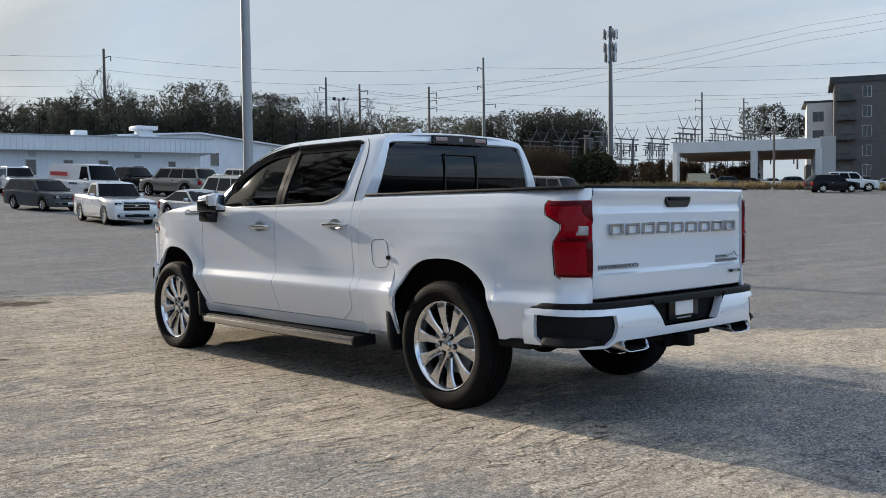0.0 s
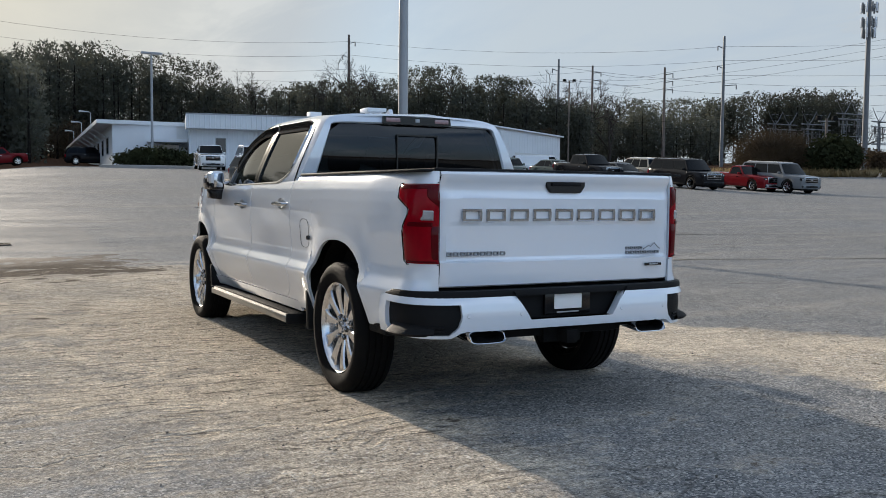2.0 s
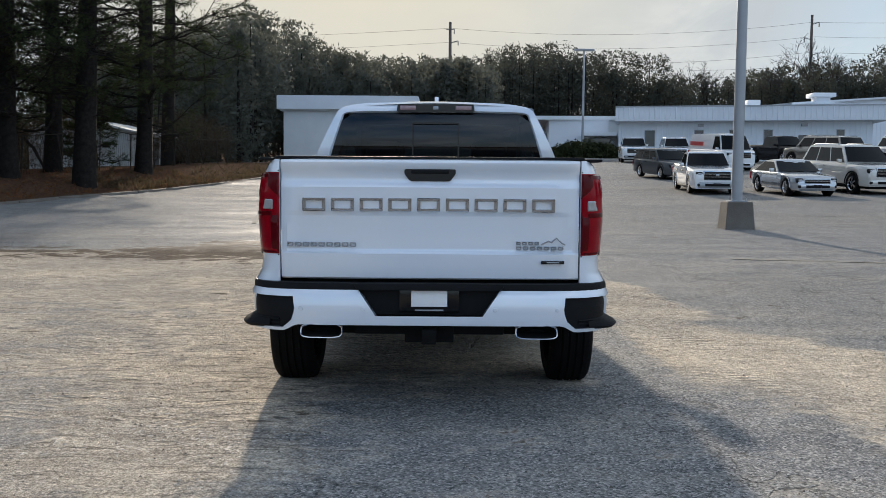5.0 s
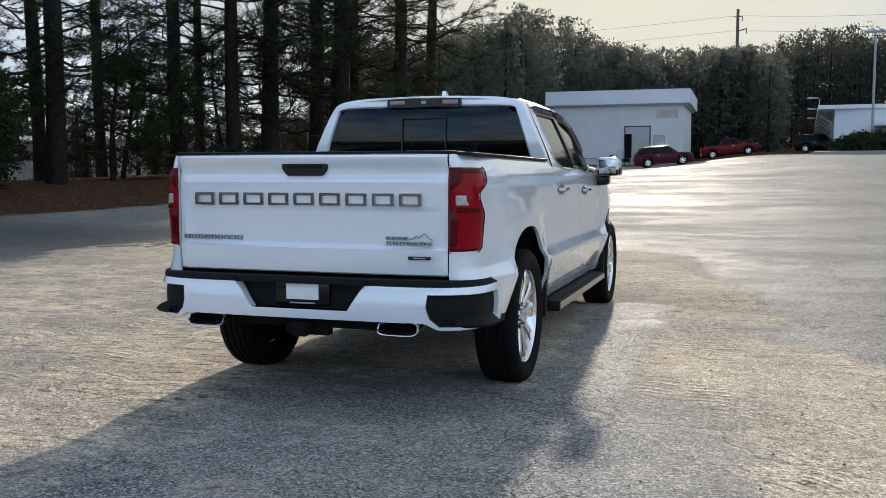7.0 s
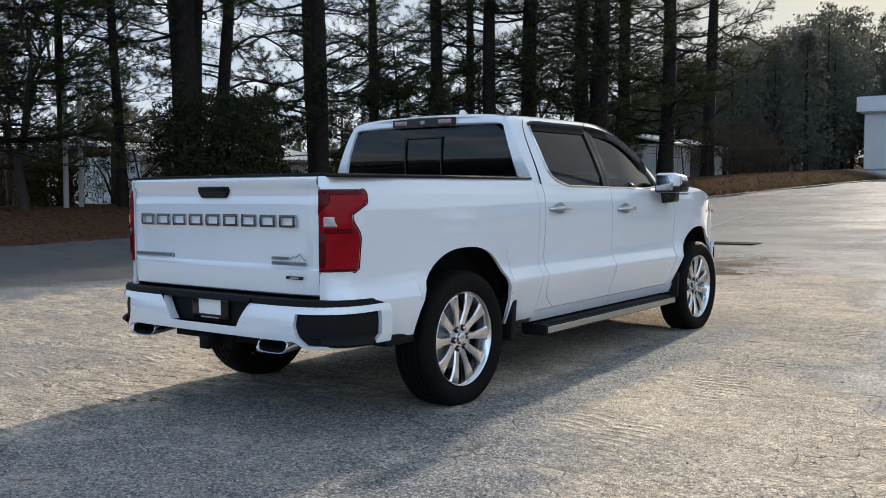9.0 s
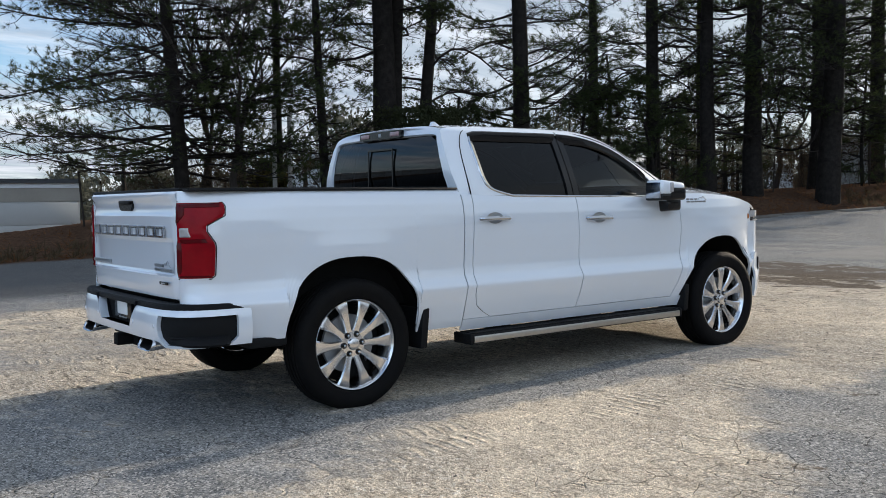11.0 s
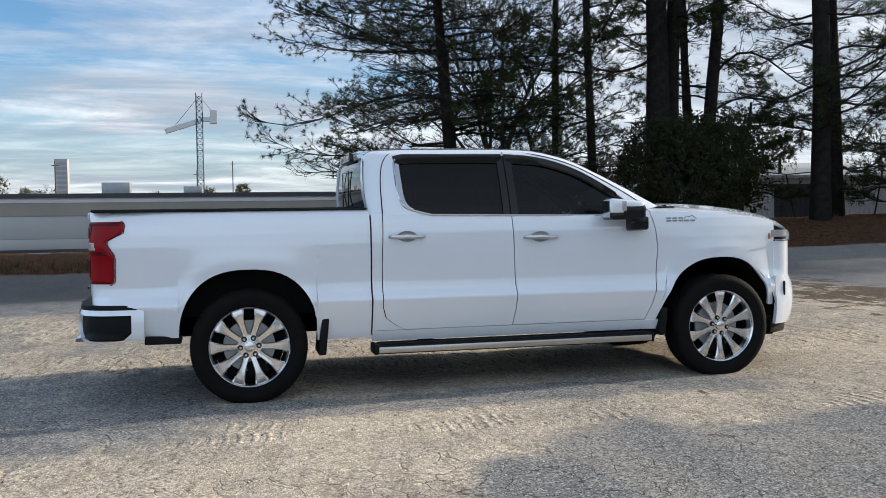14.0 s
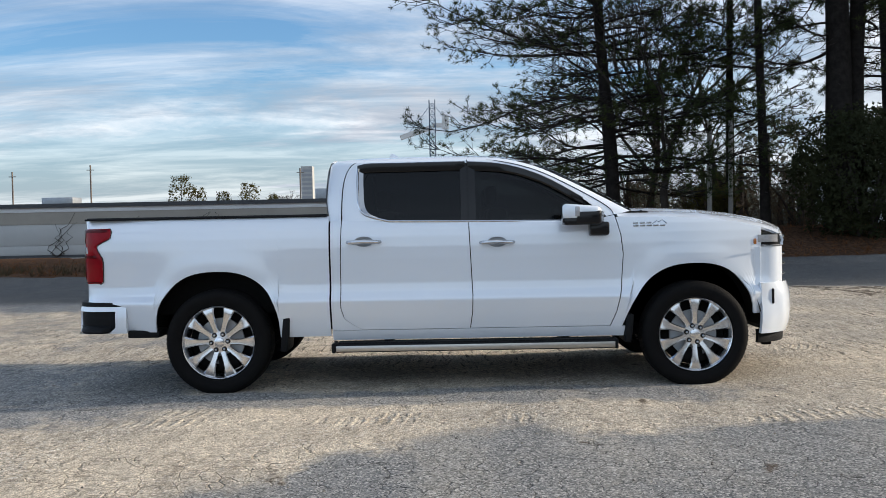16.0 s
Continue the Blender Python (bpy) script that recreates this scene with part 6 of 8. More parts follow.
# concrete deck on columns, far across the lot
deck = thing("parking_deck", "cream concrete parking deck on square columns", "building")
P, Q = (137.0, 92.0), (148.5, 71.0)
P2, Q2 = (168.0, 108.0), (180.0, 88.0)
bm = bmesh.new()
prism(bm, [P, Q, Q2, P2], 10.4, 12.2)
bmesh.ops.recalc_face_normals(bm, faces=bm.faces)
part("roof_beam", bm, M_WHITEWALL, deck, smooth=0)
for f in (0.02, 0.55, 0.97):
    for g in (0.0, 0.5, 0.95):
        x = P[0] + (Q[0] - P[0]) * f + (P2[0] - P[0]) * g
        y = P[1] + (Q[1] - P[1]) * f + (P2[1] - P[1]) * g
        part("column", cubes((x - 0.42, x + 0.42, y - 0.42, y + 0.42, 5.0, 10.5)), M_WHITEWALL, deck)
bm = bmesh.new()
prism(bm, [(148.2, 71.4), (149.3, 69.4), (151.4, 70.6), (150.4, 72.6)], 5.0, 12.4)
bmesh.ops.recalc_face_normals(bm, faces=bm.faces)
part("stair_tower", bm, M_PANEL, deck, smooth=0)

# apartment blocks
flats = thing("apartment_building", "dark grey five-storey apartment building with balconies", "building")
P, Q = (195.0, 91.0), (214.0, 52.0)
wall_box("wall", flats, P, Q, 5.0, 27.0, 18.0, M_DARKBRICK)
wall_box("roof", flats, (194.3, 91.6), (214.6, 51.0), 27.0, 28.2, 19.5, M_DARKROOF)
for fl in range(5):
    z = 7.3 + fl * 4.1
    for k in range(8):
        window(flats, P, Q, 5.5 + k * 4.6, 7.2 + k * 4.6, z, z + 2.3, M_WHITEMETAL, 2)
    bal = wall_item("balcony", flats, P, Q, 0.3, 4.2, z - 0.7, z - 0.45, M_DARKROOF, 1.6, 1.6)
    for k in range(9):
        wall_item("rail_post", bal, P, Q, 0.35 + k * 0.47, 0.40 + k * 0.47, z - 0.45, z + 0.6, M_DARKROOF, 1.58, 0.05)
    wall_item("hand_rail", bal, P, Q, 0.3, 4.2, z + 0.55, z + 0.65, M_DARKROOF, 1.6, 0.08)
    wall_item("balcony_door", flats, P, Q, 1.2, 3.4, z - 0.4, z + 2.2, M_WINDOW, 0.05, 0.05)
white_flats = thing("apartment_building", "white four-storey apartment wing beside the dark block", "building")
P, Q = (206.0, 102.5), (210.5, 94.0)
wall_box("wall", white_flats, P, Q, 5.0, 24.5, 14.0, M_WHITEWALL)
wall_box("base_wall", white_flats, (205.9, 102.6), (210.6, 93.9), 5.0, 10.5, 14.2, M_DARKBRICK)
wall_box("roof", white_flats, (205.6, 103.0), (210.9, 93.4), 24.5, 25.0, 15.0, M_DARKROOF)
for fl in range(4):
    for k in range(2):
        window(white_flats, P, Q, 1.2 + k * 4.3, 3.6 + k * 4.3, 7.6 + fl * 4.2, 9.9 + fl * 4.2, M_GALV, 2)

# ---- poles, tower, wires ----
lamp_post = thing("light_pole", "tall grey steel light pole on a square concrete base", "light pole", (11.66, 19.8, lot(11.66, 19.8)))
bm = bmesh.new()
prism(bm, [(-0.36, -0.36), (0.36, -0.36), (0.36, 0.36), (-0.36, 0.36)], -0.3, 0.62)
for v in bm.verts:
    if v.co.z > 0.5:
        v.co.x *= 0.8
        v.co.y *= 0.8
bmesh.ops.bevel(bm, geom=bm.edges[:], offset=0.02, segments=1, affect="EDGES")
part("concrete_base", bm, M_KERB, lamp_post, smooth=0)
part("pole", tube(bmesh.new(), [(0, 0, 0.6), (0, 0, 5), (0, 0, 11)], [0.125, 0.115, 0.085], 16), M_PAINTPOLE, lamp_post)
part("base_plate", cubes((-0.19, 0.19, -0.19, 0.19, 0.615, 0.645), bevel=0.005), M_PAINTPOLE, lamp_post)
for a, b in ((-1, -1), (1, -1), (1, 1), (-1, 1)):
    part("bolt", tube(bmesh.new(), [(a * 0.155, b * 0.155, 0.62), (a * 0.155, b * 0.155, 0.70)], 0.016, 6), M_GALV, lamp_post)
for s in (1, -1):
    part("lamp_head", cubes((s * 0.5 - 0.35, s * 0.5 + 0.35, -0.18, 0.18, 10.9, 11.05), bevel=0.04), M_PAINTPOLE, lamp_post)

tower = thing("cell_tower", "tall grey monopole with a ring of antennas", "tower", (158.6, 121.9, 0))
part("pole", tube(bmesh.new(), [(0, 0, 5), (0, 0, 22), (0, 0, 39.2)], [0.62, 0.5, 0.38], 14), M_SUBSTEEL, tower)
for zc, r in ((37.6, 1.35), (34.8, 1.25), (32.8, 1.1)):
    ring_ = part("antenna_mount", lathe(bmesh.new(), [(r, zc - 0.06), (r, zc + 0.06), (r - 0.1, zc + 0.06), (r - 0.1, zc - 0.06)], 12, closed=True), M_SUBSTEEL, tower)
    for k in range(9):
        a = k * 2 * math.pi / 9
        x, y = r * 1.05 * math.cos(a), r * 1.05 * math.sin(a)
        part("antenna", cubes((x - 0.16, x + 0.16, y - 0.12, y + 0.12, zc - 1.0, zc + 0.9), bevel=0.03), M_WHITEMETAL if k % 2 else M_SUBSTEEL, ring_)


def utility_pole(x, y, z0, z1, r, arms, label, material=M_WOODPOLE):
    u = thing("utility_pole", label, "utility pole", (x, y, 0), group="utility poles")
    part("pole", tube(bmesh.new(), [(0, 0, z0), (0, 0, z1)], [r, r * 0.6], 8), material, u)
    for z, w_, side in arms:
        bm = bmesh.new()
        x0, x1 = (0, w_ * side) if side else (-w_ / 2, w_ / 2)
        tube(bm, [(x0, 0, z - (0.4 if side else 0)), (x1, 0, z)], 0.09, 5)
        part("cross_arm", bm, M_SUBSTEEL, u)
        part("insulator", tube(bmesh.new(), [(x1, 0, z - 0.9), (x1, 0, z)], [0.12, 0.10], 6), M_SUBSTEEL, u)
    return u


utility_pole(115.4, 163.6, 7, 29.6, 0.36, ((27.5, 1.6, -1), (24.5, 1.6, -1)), "tall grey transmission pole with insulators", M_SUBSTEEL)
utility_pole(121.2, 159.5, 7, 28.2, 0.34, ((27.0, 2.2, 1), (25.4, 2.2, 1), (23.8, 2.2, 1)), "tall wooden transmission pole with three arms")
utility_pole(132.8, 150.3, 6, 27.6, 0.34, ((26.5, 2.2, 1), (24.9, 2.2, 1), (23.3, 2.2, 1)), "tall wooden transmission pole with three arms")
utility_pole(141.4, 142.4, 5, 33.6, 0.40, ((31.5, 1.7, -1), (27.5, 1.7, -1), (24.0, 3.6, 1)), "tall grey transmission pole with insulators", M_SUBSTEEL)
utility_pole(76.4, 184.8, 8, 34.4, 0.42, ((33.0, 1.4, 1), (30.0, 1.4, -1), (27.0, 1.4, 1)), "tall weathered transmission pole on the wooded hill")
utility_pole(5.2, 188.5, 8, 33.2, 0.44, ((31.8, 1.6, 0), (29.5, 1.6, 1), (26.0, 1.6, -1)), "tall weathered transmission pole on the wooded hill")
utility_pole(253.7, 160.0, 14, 36.4, 0.45, ((34, 3.5, -1), (31.5, 3.5, -1), (29, 3.5, -1)), "far transmission pole above the substation", M_SUBSTEEL)
utility_pole(260.1, 149.5, 14, 34.0, 0.40, ((33, 2.5, 1), (31, 2.5, -1)), "far transmission pole above the substation", M_SUBSTEEL)
utility_pole(267.4, 136.0, 12, 27.0, 0.35, (), "far slim pole beside the apartments", M_SUBSTEEL)

slim = thing("light_pole", "slim grey light pole beside the office wing", "light pole", (16.9, 81.4, lot(16.9, 81.4)))
part("pole", tube(bmesh.new(), [(0, 0, 0), (0, 0, 9.7)], [0.13, 0.08], 8), M_PAINTPOLE, slim)
part("lamp_head", cubes((-0.9, 0.9, -0.2, 0.2, 9.6, 9.8), bevel=0.05), M_PAINTPOLE, slim)
for x, y, h in ((96.9, 52.0, 6.6), (85.4, 69.3, 6.2), (98.0, 135.0, 15.0)):
    fl = thing("flood_light", "slim dark pole with two flood lamps at the lot edge", "light pole", (x, y, lot(x, y)), group="flood lights")
    part("pole", tube(bmesh.new(), [(0, 0, -0.3), (0, 0, h)], 0.13, 8), M_WOODPOLE, fl)
    for s in (-1, 1):
        part("flood_lamp", lathe(bmesh.new(), [(0.0, 0.3), (0.25, 0.25), (0.36, -0.15), (0.0, -0.2)], 12, Matrix.Translation((s * 0.75, -s * 0.4, h))), M_UNDER, fl)
    part("cross_arm", tube(bmesh.new(), [(-0.8, 0.4, h - 0.3), (0.8, -0.4, h - 0.3)], 0.06, 5), M_GALV, fl)


def wire(points, sag, r=0.024):
    bm = bmesh.new()
    for a, b in zip(points, points[1:]):
        a, b = Vector(a), Vector(b)
        tube(bm, [a.lerp(b, k / 10) - Vector((0, 0, sag * 4 * k / 10 * (1 - k / 10))) for k in range(11)], r, 3, cap=False)
    tagged(obj("power_line", bm, M_IRON), "thin dark overhead power line", "power line", "power lines")


for z in (33.0, 30.2, 27.2, 18.5, 17.0):
    wire([(-150, 200, z - 2), (5.2, 188.5, z - 1.0), (76.4, 184.8, z), (141.4, 142.4, z - 1.5), (230, 40, z - 1)], 1.8)
for z in (27.0, 25.4, 23.8):
    wire([(60, 215, z), (121.2, 159.5, z), (132.8, 150.3, z - 0.5), (190, 95, z + 12), (240, -10, z + 26)], 1.2, 0.026)
for z in (34, 31.5, 29):
    wire([(115.4, 163.6, z - 6), (253.7, 160.0, z), (330, 20, z + 8)], 3.0, 0.03)

# tower crane and far blocks
crane = thing("tower_crane", "blue lattice tower crane with white jib", "crane", (-467.0, -3.6, 0))
bm = bmesh.new()
w_ = 1.5
for a, b in ((-w_, -w_), (w_, -w_), (w_, w_), (-w_, w_)):
    tube(bm, [(a, b, 0), (a, b, 63.5)], 0.26, 4)
for k in range(20):
    z = 3 * k + 2
    for s in (1, -1):
        tube(bm, [(-w_ * s, -w_, z), (w_ * s, -w_, z + 3)], 0.16, 3)
        tube(bm, [(w_, -w_ * s, z), (w_, w_ * s, z + 3)], 0.16, 3)
        tube(bm, [(w_, -w_, z), (w_, w_, z)], 0.16, 3)
part("mast", bm, M_CRANE, crane)
bm = bmesh.new()
prism(bm, [(-1.2, -17), (1.2, -17), (1.2, 0), (-1.2, 0)], 0, 2.4, Matrix.Translation((0, 0, 48.5)) @ pose(0, 0, 0, 18, 0, 0) @ Matrix.Translation((0, 0, 0)))
bmesh.ops.recalc_face_normals(bm, faces=bm.faces)
part("jib", bm, M_CRANEW, crane, smooth=0)
part("counter_jib", cubes((-1.3, 1.3, 0, 8.2, 49.5, 51.5), (-1.5, 1.5, 5.0, 8.4, 48.5, 55.0)), M_CRANEW, crane)
part("stay_cable", tube(bmesh.new(), [(0, 0, 62.0), (0, -12, 47.0)], 0.13, 3), M_CRANE, crane)
part("stay_cable", tube(bmesh.new(), [(0, 0, 62.0), (0, 7, 53.5)], 0.13, 3), M_CRANE, crane)
office = thing("office_tower", "distant pale glass office tower", "building", (-432.2, -63.0, 0))
part("wall", cubes((-3, 3, -2.7, 2.7, 5, 28.5)), M_PANEL, office)
for k in range(9):
    part("window_band", cubes((3.0, 3.06, -2.5, 2.5, 9 + k * 2.1, 10.2 + k * 2.1)), M_GALV, office)
for x, y, z in ((-274, -130, 19), (-280, -108, 21), (-300, -45, 20), (-470, 12, 30), (-300, -2, 17)):
    part_pole = thing("utility_pole", "far slim utility pole beyond the panel building", "utility pole", (x, y, 0), group="utility poles")
    part("pole", tube(bmesh.new(), [(0, 0, 0), (0, 0, z)], 0.25, 6), M_WOODPOLE, part_pole)
    part("cross_arm", tube(bmesh.new(), [(0, -1.2, z - 1.5), (0, 1.2, z - 1.5)], 0.12, 4), M_WOODPOLE, part_pole)

# substation: steel gantries with switch horns, beyond the lot
gantries = [(180 + 4.4 * k, 162 - 6.2 * k) for k in range(8)]
sub_rng = random.Random(4)
for gx, gy in gantries:
    for back in (0, 14, 30):
        st = thing("substation_gantry", "grey steel substation gantry with upturned switch arms", "gantry", (gx + back * 0.8, gy + back * 0.6, 0), group="substation gantries")
        h = 19.5 + sub_rng.uniform(-1.5, 1.5)
        bm = bmesh.new()
        for s in (-2.6, 2.6):
            for e in (-0.5, 0.5):
                tube(bm, [(s + e, 0, 8), (s + e * 0.4, 0, h)], 0.10, 4)
            for k in range(7):
                tube(bm, [(s - 0.5, 0, 9 + k * 1.5), (s + 0.5, 0, 10.5 + k * 1.5)], 0.06, 3)
        tube(bm, [(-5, 0, h - 0.2), (5, 0, h - 0.2)], 0.14, 4)
        tube(bm, [(-5, 0, h - 1.4), (5, 0, h - 1.4)], 0.12, 4)
        tube(bm, [(-5, 0, h - 5.4), (5, 0, h - 5.4)], 0.10, 4)
        part("frame", bm, M_SUBSTEEL, st)
        if back == 0:
            for s in (-2.4, 2.4):
                bm = bmesh.new()
                for e in (-1, 1):
                    tube(bm, [(s, 0, h - 0.3), (s + e * 1.0, 0, h + 0.7), (s + e * 2.5, 0, h + 2.9)], [0.14, 0.12, 0.08], 4)
                    tube(bm, [(s + e * 0.2, 0, h + 2.2), (s + e * 1.3, 0, h + 2.0)], 0.06, 3)
                part("switch_horn", bm, M_SUBSTEEL, st)
        for s in (-4, -1.3, 1.3, 4):
            part("insulator", tube(bmesh.new(), [(s, 0, h - 3.2), (s, 0, h - 1.4)], [0.16, 0.12], 5), M_DARKBRICK, st)
for z in (12.0, 14.5, 17.0):
    wire([(150, 190, z), (gantries[0][0], gantries[0][1], z), (gantries[4][0], gantries[4][1], z), (gantries[7][0], gantries[7][1], z)], 0.7, 0.03)

# drain grate and faded paint lines in the lot
grate = thing("drain_grate", "rusty iron drain grate set in the asphalt", "drain", (2.25, 19.3, lot(2.25, 19.3) + 0.012))
part("frame", cubes((-0.55, 0.55, -0.32, -0.27, 0, 0.012), (-0.55, 0.55, 0.27, 0.32, 0, 0.012), (-0.55, -0.5, -0.27, 0.27, 0, 0.012), (0.5, 0.55, -0.27, 0.27, 0, 0.012)), M_IRON, grate)
for k in range(11):
    part("bar", cubes((-0.48 + k * 0.09, -0.44 + k * 0.09, -0.27, 0.27, -0.002, 0.010)), M_IRON, grate)
# flat black sheet under the bars, painted for the unlit pit
part("pit", cubes((-0.5, 0.5, -0.27, 0.27, -0.006, -0.003)), M_UNDER, grate)
line_rng = random.Random(2)
for x0, y0, x1, y1 in ((0.2, 21.5, -1.6, 33.0), (13.0, 12.0, 19.5, 10.2), (17.0, 18.0, 25.0, 15.8), (9.5, 13.0, 12.0, 12.3), (22.0, 9.0, 34.0, 5.0), (14.0, 24.0, 24.0, 21.0)):
    bm = bmesh.new()
    n_ = 14
    rows = []
    for k in range(n_ + 1):
        x, y = x0 + (x1 - x0) * k / n_, y0 + (y1 - y0) * k / n_
        ww = 0.05 * line_rng.uniform(0.6, 1.2)
        dx, dy = (x1 - x0), (y1 - y0)
        l = math.hypot(dx, dy)
        rows.append([(x - dy / l * ww, y + dx / l * ww, ground_z(x, y) + 0.012), (x + dy / l * ww, y - dx / l * ww, ground_z(x, y) + 0.012)])
    grid(bm, rows)
    tagged(obj("parking_line", bm, M_YELLOWLINE), "faded worn parking line on the asphalt", "paint line", kind="structure")

vr = random.Random(3)
for k in range(5):
    y = -9.0 - k * 4.2
    bm = bmesh.new()
    for j in range(5):
        pts = [Vector((-41.93, y, -0.4))]
        for i in range(7):
            pts.append(pts[-1] + Vector((0.0, vr.uniform(-0.55, 0.55), vr.uniform(0.15, 0.5))))
        tube(bm, pts, [0.03 - 0.003 * i for i in range(8)], 4)
    tagged(obj("dead_vine", bm, M_TWIG), "leafless vine climbing the panel wall", "vine")

# ---- plants ----


def tri_mesh(name, verts, tris, material, parent=None, label=""):
    me = bpy.data.meshes.new(name)
    me.vertices.add(len(verts))
    me.vertices.foreach_set("co", np.asarray(verts, dtype=np.float32).ravel())
    me.loops.add(len(tris) * 3)
    me.loops.foreach_set("vertex_index", np.asarray(tris, dtype=np.int32).ravel())
    me.polygons.add(len(tris))
    me.polygons.foreach_set("loop_start", np.arange(0, len(tris) * 3, 3, dtype=np.int32))
    me.update(calc_edges=True)
    me.materials.append(material)
    ob = new(name, me)
    if parent is not None:
        ob.parent = parent
    if label:
        ob["label"] = label
    return ob


def unit(v):
    return v / np.maximum(np.linalg.norm(v, axis=-1, keepdims=True), 1e-9)


def needle_tris(centres, mains, n, length, width, rng, spread=1.0):
    """Needles that burst from each centre round its main direction."""
    c = np.repeat(np.asarray(centres), n, axis=0)
    m = np.repeat(np.asarray(mains), n, axis=0)
    d = unit(m * 0.7 + rng.normal(size=c.shape) * spread)
    side = unit(np.cross(d, rng.normal(size=c.shape))) * width
    ln = length * rng.uniform(0.6, 1.15, (len(c), 1))
    base = c + d * ln * rng.uniform(0.0, 0.25, (len(c), 1))
    v = np.stack([base + side, base - side, c + d * ln], axis=1).reshape(-1, 3)
    return v, np.arange(len(v)).reshape(-1, 3)


def leaf_tris(centres, n, radius, size, rng, flat=0.0):
    c = np.repeat(np.asarray(centres), n, axis=0)
    p = c + rng.normal(size=c.shape) * radius
    a = unit(rng.normal(size=c.shape))
    b = unit(np.cross(a, rng.normal(size=c.shape)))
    s = size * rng.uniform(0.6, 1.3, (len(c), 1))
    v = np.stack([p - a * s, p + a * s * 0.2 + b * s * 0.55, p + a * s, p + a * s * 0.2 - b * s * 0.55], axis=1).reshape(-1, 3)
    i = np.arange(0, len(v), 4)
    return v, np.concatenate([np.stack([i, i + 1, i + 2], -1), np.stack([i, i + 2, i + 3], -1)])


def pine(x, y, h, r, start, reach, seed, lean=(0.0, 0.0), gap=0.30, label="tall dark pine with ridged bark on the straw bank", n=22, full=0.35, twigs=5):
    """Whorled limbs that droop and turn up, each with a fan of twigs that end in needle tufts."""
    rng = np.random.default_rng(seed)
    z0 = ground_z(x, y) - 0.15
    near = y < 21
    far, n = (1.0, n) if near else (1.35, 13)
    tree = thing("pine_tree", label, "tree", (x, y, z0), group="pines on the bank")

    def stem(t):
        return Vector((lean[0] * t + 0.20 * math.sin(4.1 * t + seed), lean[1] * t + 0.20 * math.sin(3.3 * t + 2 * seed), h * t))
    bm = bmesh.new()
    tube(bm, [stem(k / 12) for k in range(13)], [r * (0.84 if r < 0.38 else 0.96) * (1.14 if k == 0 else 1.0) * (1 - 0.72 * k / 12) + 0.02 for k in range(13)], 12)
    for v in bm.verts:
        v.co += Vector((noise.noise(v.co * 3), noise.noise(v.co * 3 + Vector((9, 0, 0))), 0)) * r * 0.16
    part("trunk", bm, M_BARK, tree, smooth=60)
    bm = bmesh.new()
    cs, ms = [], []
    z = start
    # dead snags below the crown
    for _ in range(int(start * 2)):
        zs = rng.uniform(0.35, 1.0) * start
        a, L = rng.uniform(0, 6.28), rng.uniform(0.3, 1.3)
        p0 = stem(zs / h)
        tube(bm, [p0, p0 + Vector((math.cos(a) * L, math.sin(a) * L, rng.uniform(-0.25, 0.3) * L))], [0.018, 0.006], 4, cap=False)
    while z < h * 0.985:
        t = (z - start) / (h - start)
        az = rng.uniform(0, 2 * math.pi)
        L = reach * (full + (1 - full) * (1 - t) ** 0.8) * rng.uniform(0.5, 1.1)
        p0 = stem(z / h)
        out = Vector((math.cos(az), math.sin(az), 0))
        side = Vector((-out.y, out.x, 0))
        loose = 1.0 if full > 0.5 else 2.2
        rise, droop = rng.uniform(-0.05, 0.30) * (1.0 if full > 0.5 else 1.6), rng.uniform(0.12, 0.38)
        wig = [rng.normal() * 0.05 * loose * L for _ in range(3)]
        pts = []
        for k in range(9):
            f = k / 8
            pts.append(p0 + out * (L * f) + side * (wig[0] * math.sin(3 * f) + wig[1] * math.sin(6 * f)) + Vector((0, 0, L * (rise * f - droop * f ** 2 + 0.20 * f ** 4) + wig[2] * math.sin(5 * f))))
        br = (0.012 + 0.0062 * L) * (1.0 if full > 0.5 else 1.5)
        tube(bm, pts, [br * (1 - 0.10 * k) for k in range(9)], 4, cap=False)
        dead = rng.random() < 0.08
        bare = 1 if full > 0.5 else 2
        for k in range(bare, 9):
            f = k / 8
            for j in range(twigs):
                q = pts[k] if k == 8 else pts[k].lerp(pts[k + 1], rng.random())
                sgn = 1 if (j + k) % 2 else -1
                tw = (out * rng.uniform(0.35, 0.9) + side * sgn * rng.uniform(0.25, 1.0) + Vector((0, 0, rng.uniform(-0.25, 0.45)))).normalized()
                tl = L * 0.16 * rng.uniform(0.7, 1.5) * (1.35 - 0.7 * f) + 0.16
                e = q + tw * tl + Vector((0, 0, 0.10 * tl))
                mid = q.lerp(e, 0.5) + Vector((0, 0, -0.07 * tl))
                tube(bm, [q, mid, e] if near else [q, e], [br * 0.30, br * 0.22, 0.004] if near else [br * 0.30, 0.006], 3, cap=False)
                ends = [(e, (e - mid).normalized())]
                for _ in range(2 if near else 1):
                    g = mid.lerp(e, rng.uniform(0.0, 0.7))
                    d2 = (tw + Vector(rng.normal(size=3).tolist()) * 0.55 + Vector((0, 0, 0.15))).normalized()
                    e2 = g + d2 * tl * rng.uniform(0.28, 0.5)
                    tube(bm, [g, e2], [br * 0.2, 0.003], 3, cap=False)
                    ends.append((e2, d2))
                if not dead and (f > 0.35 or rng.random() < 0.5):
                    for p, d in ends:
                        cs.append(tuple(p))
                        ms.append(tuple(d))
        z += gap * (1.0 if full > 0.5 else 1.55) * rng.uniform(0.6, 1.4) * (0.8 + 0.5 * t)
    tagged(part("limb_work", bm, M_BARK, tree), kind="stuff")
    cs, ms = np.array(cs), np.array(ms)
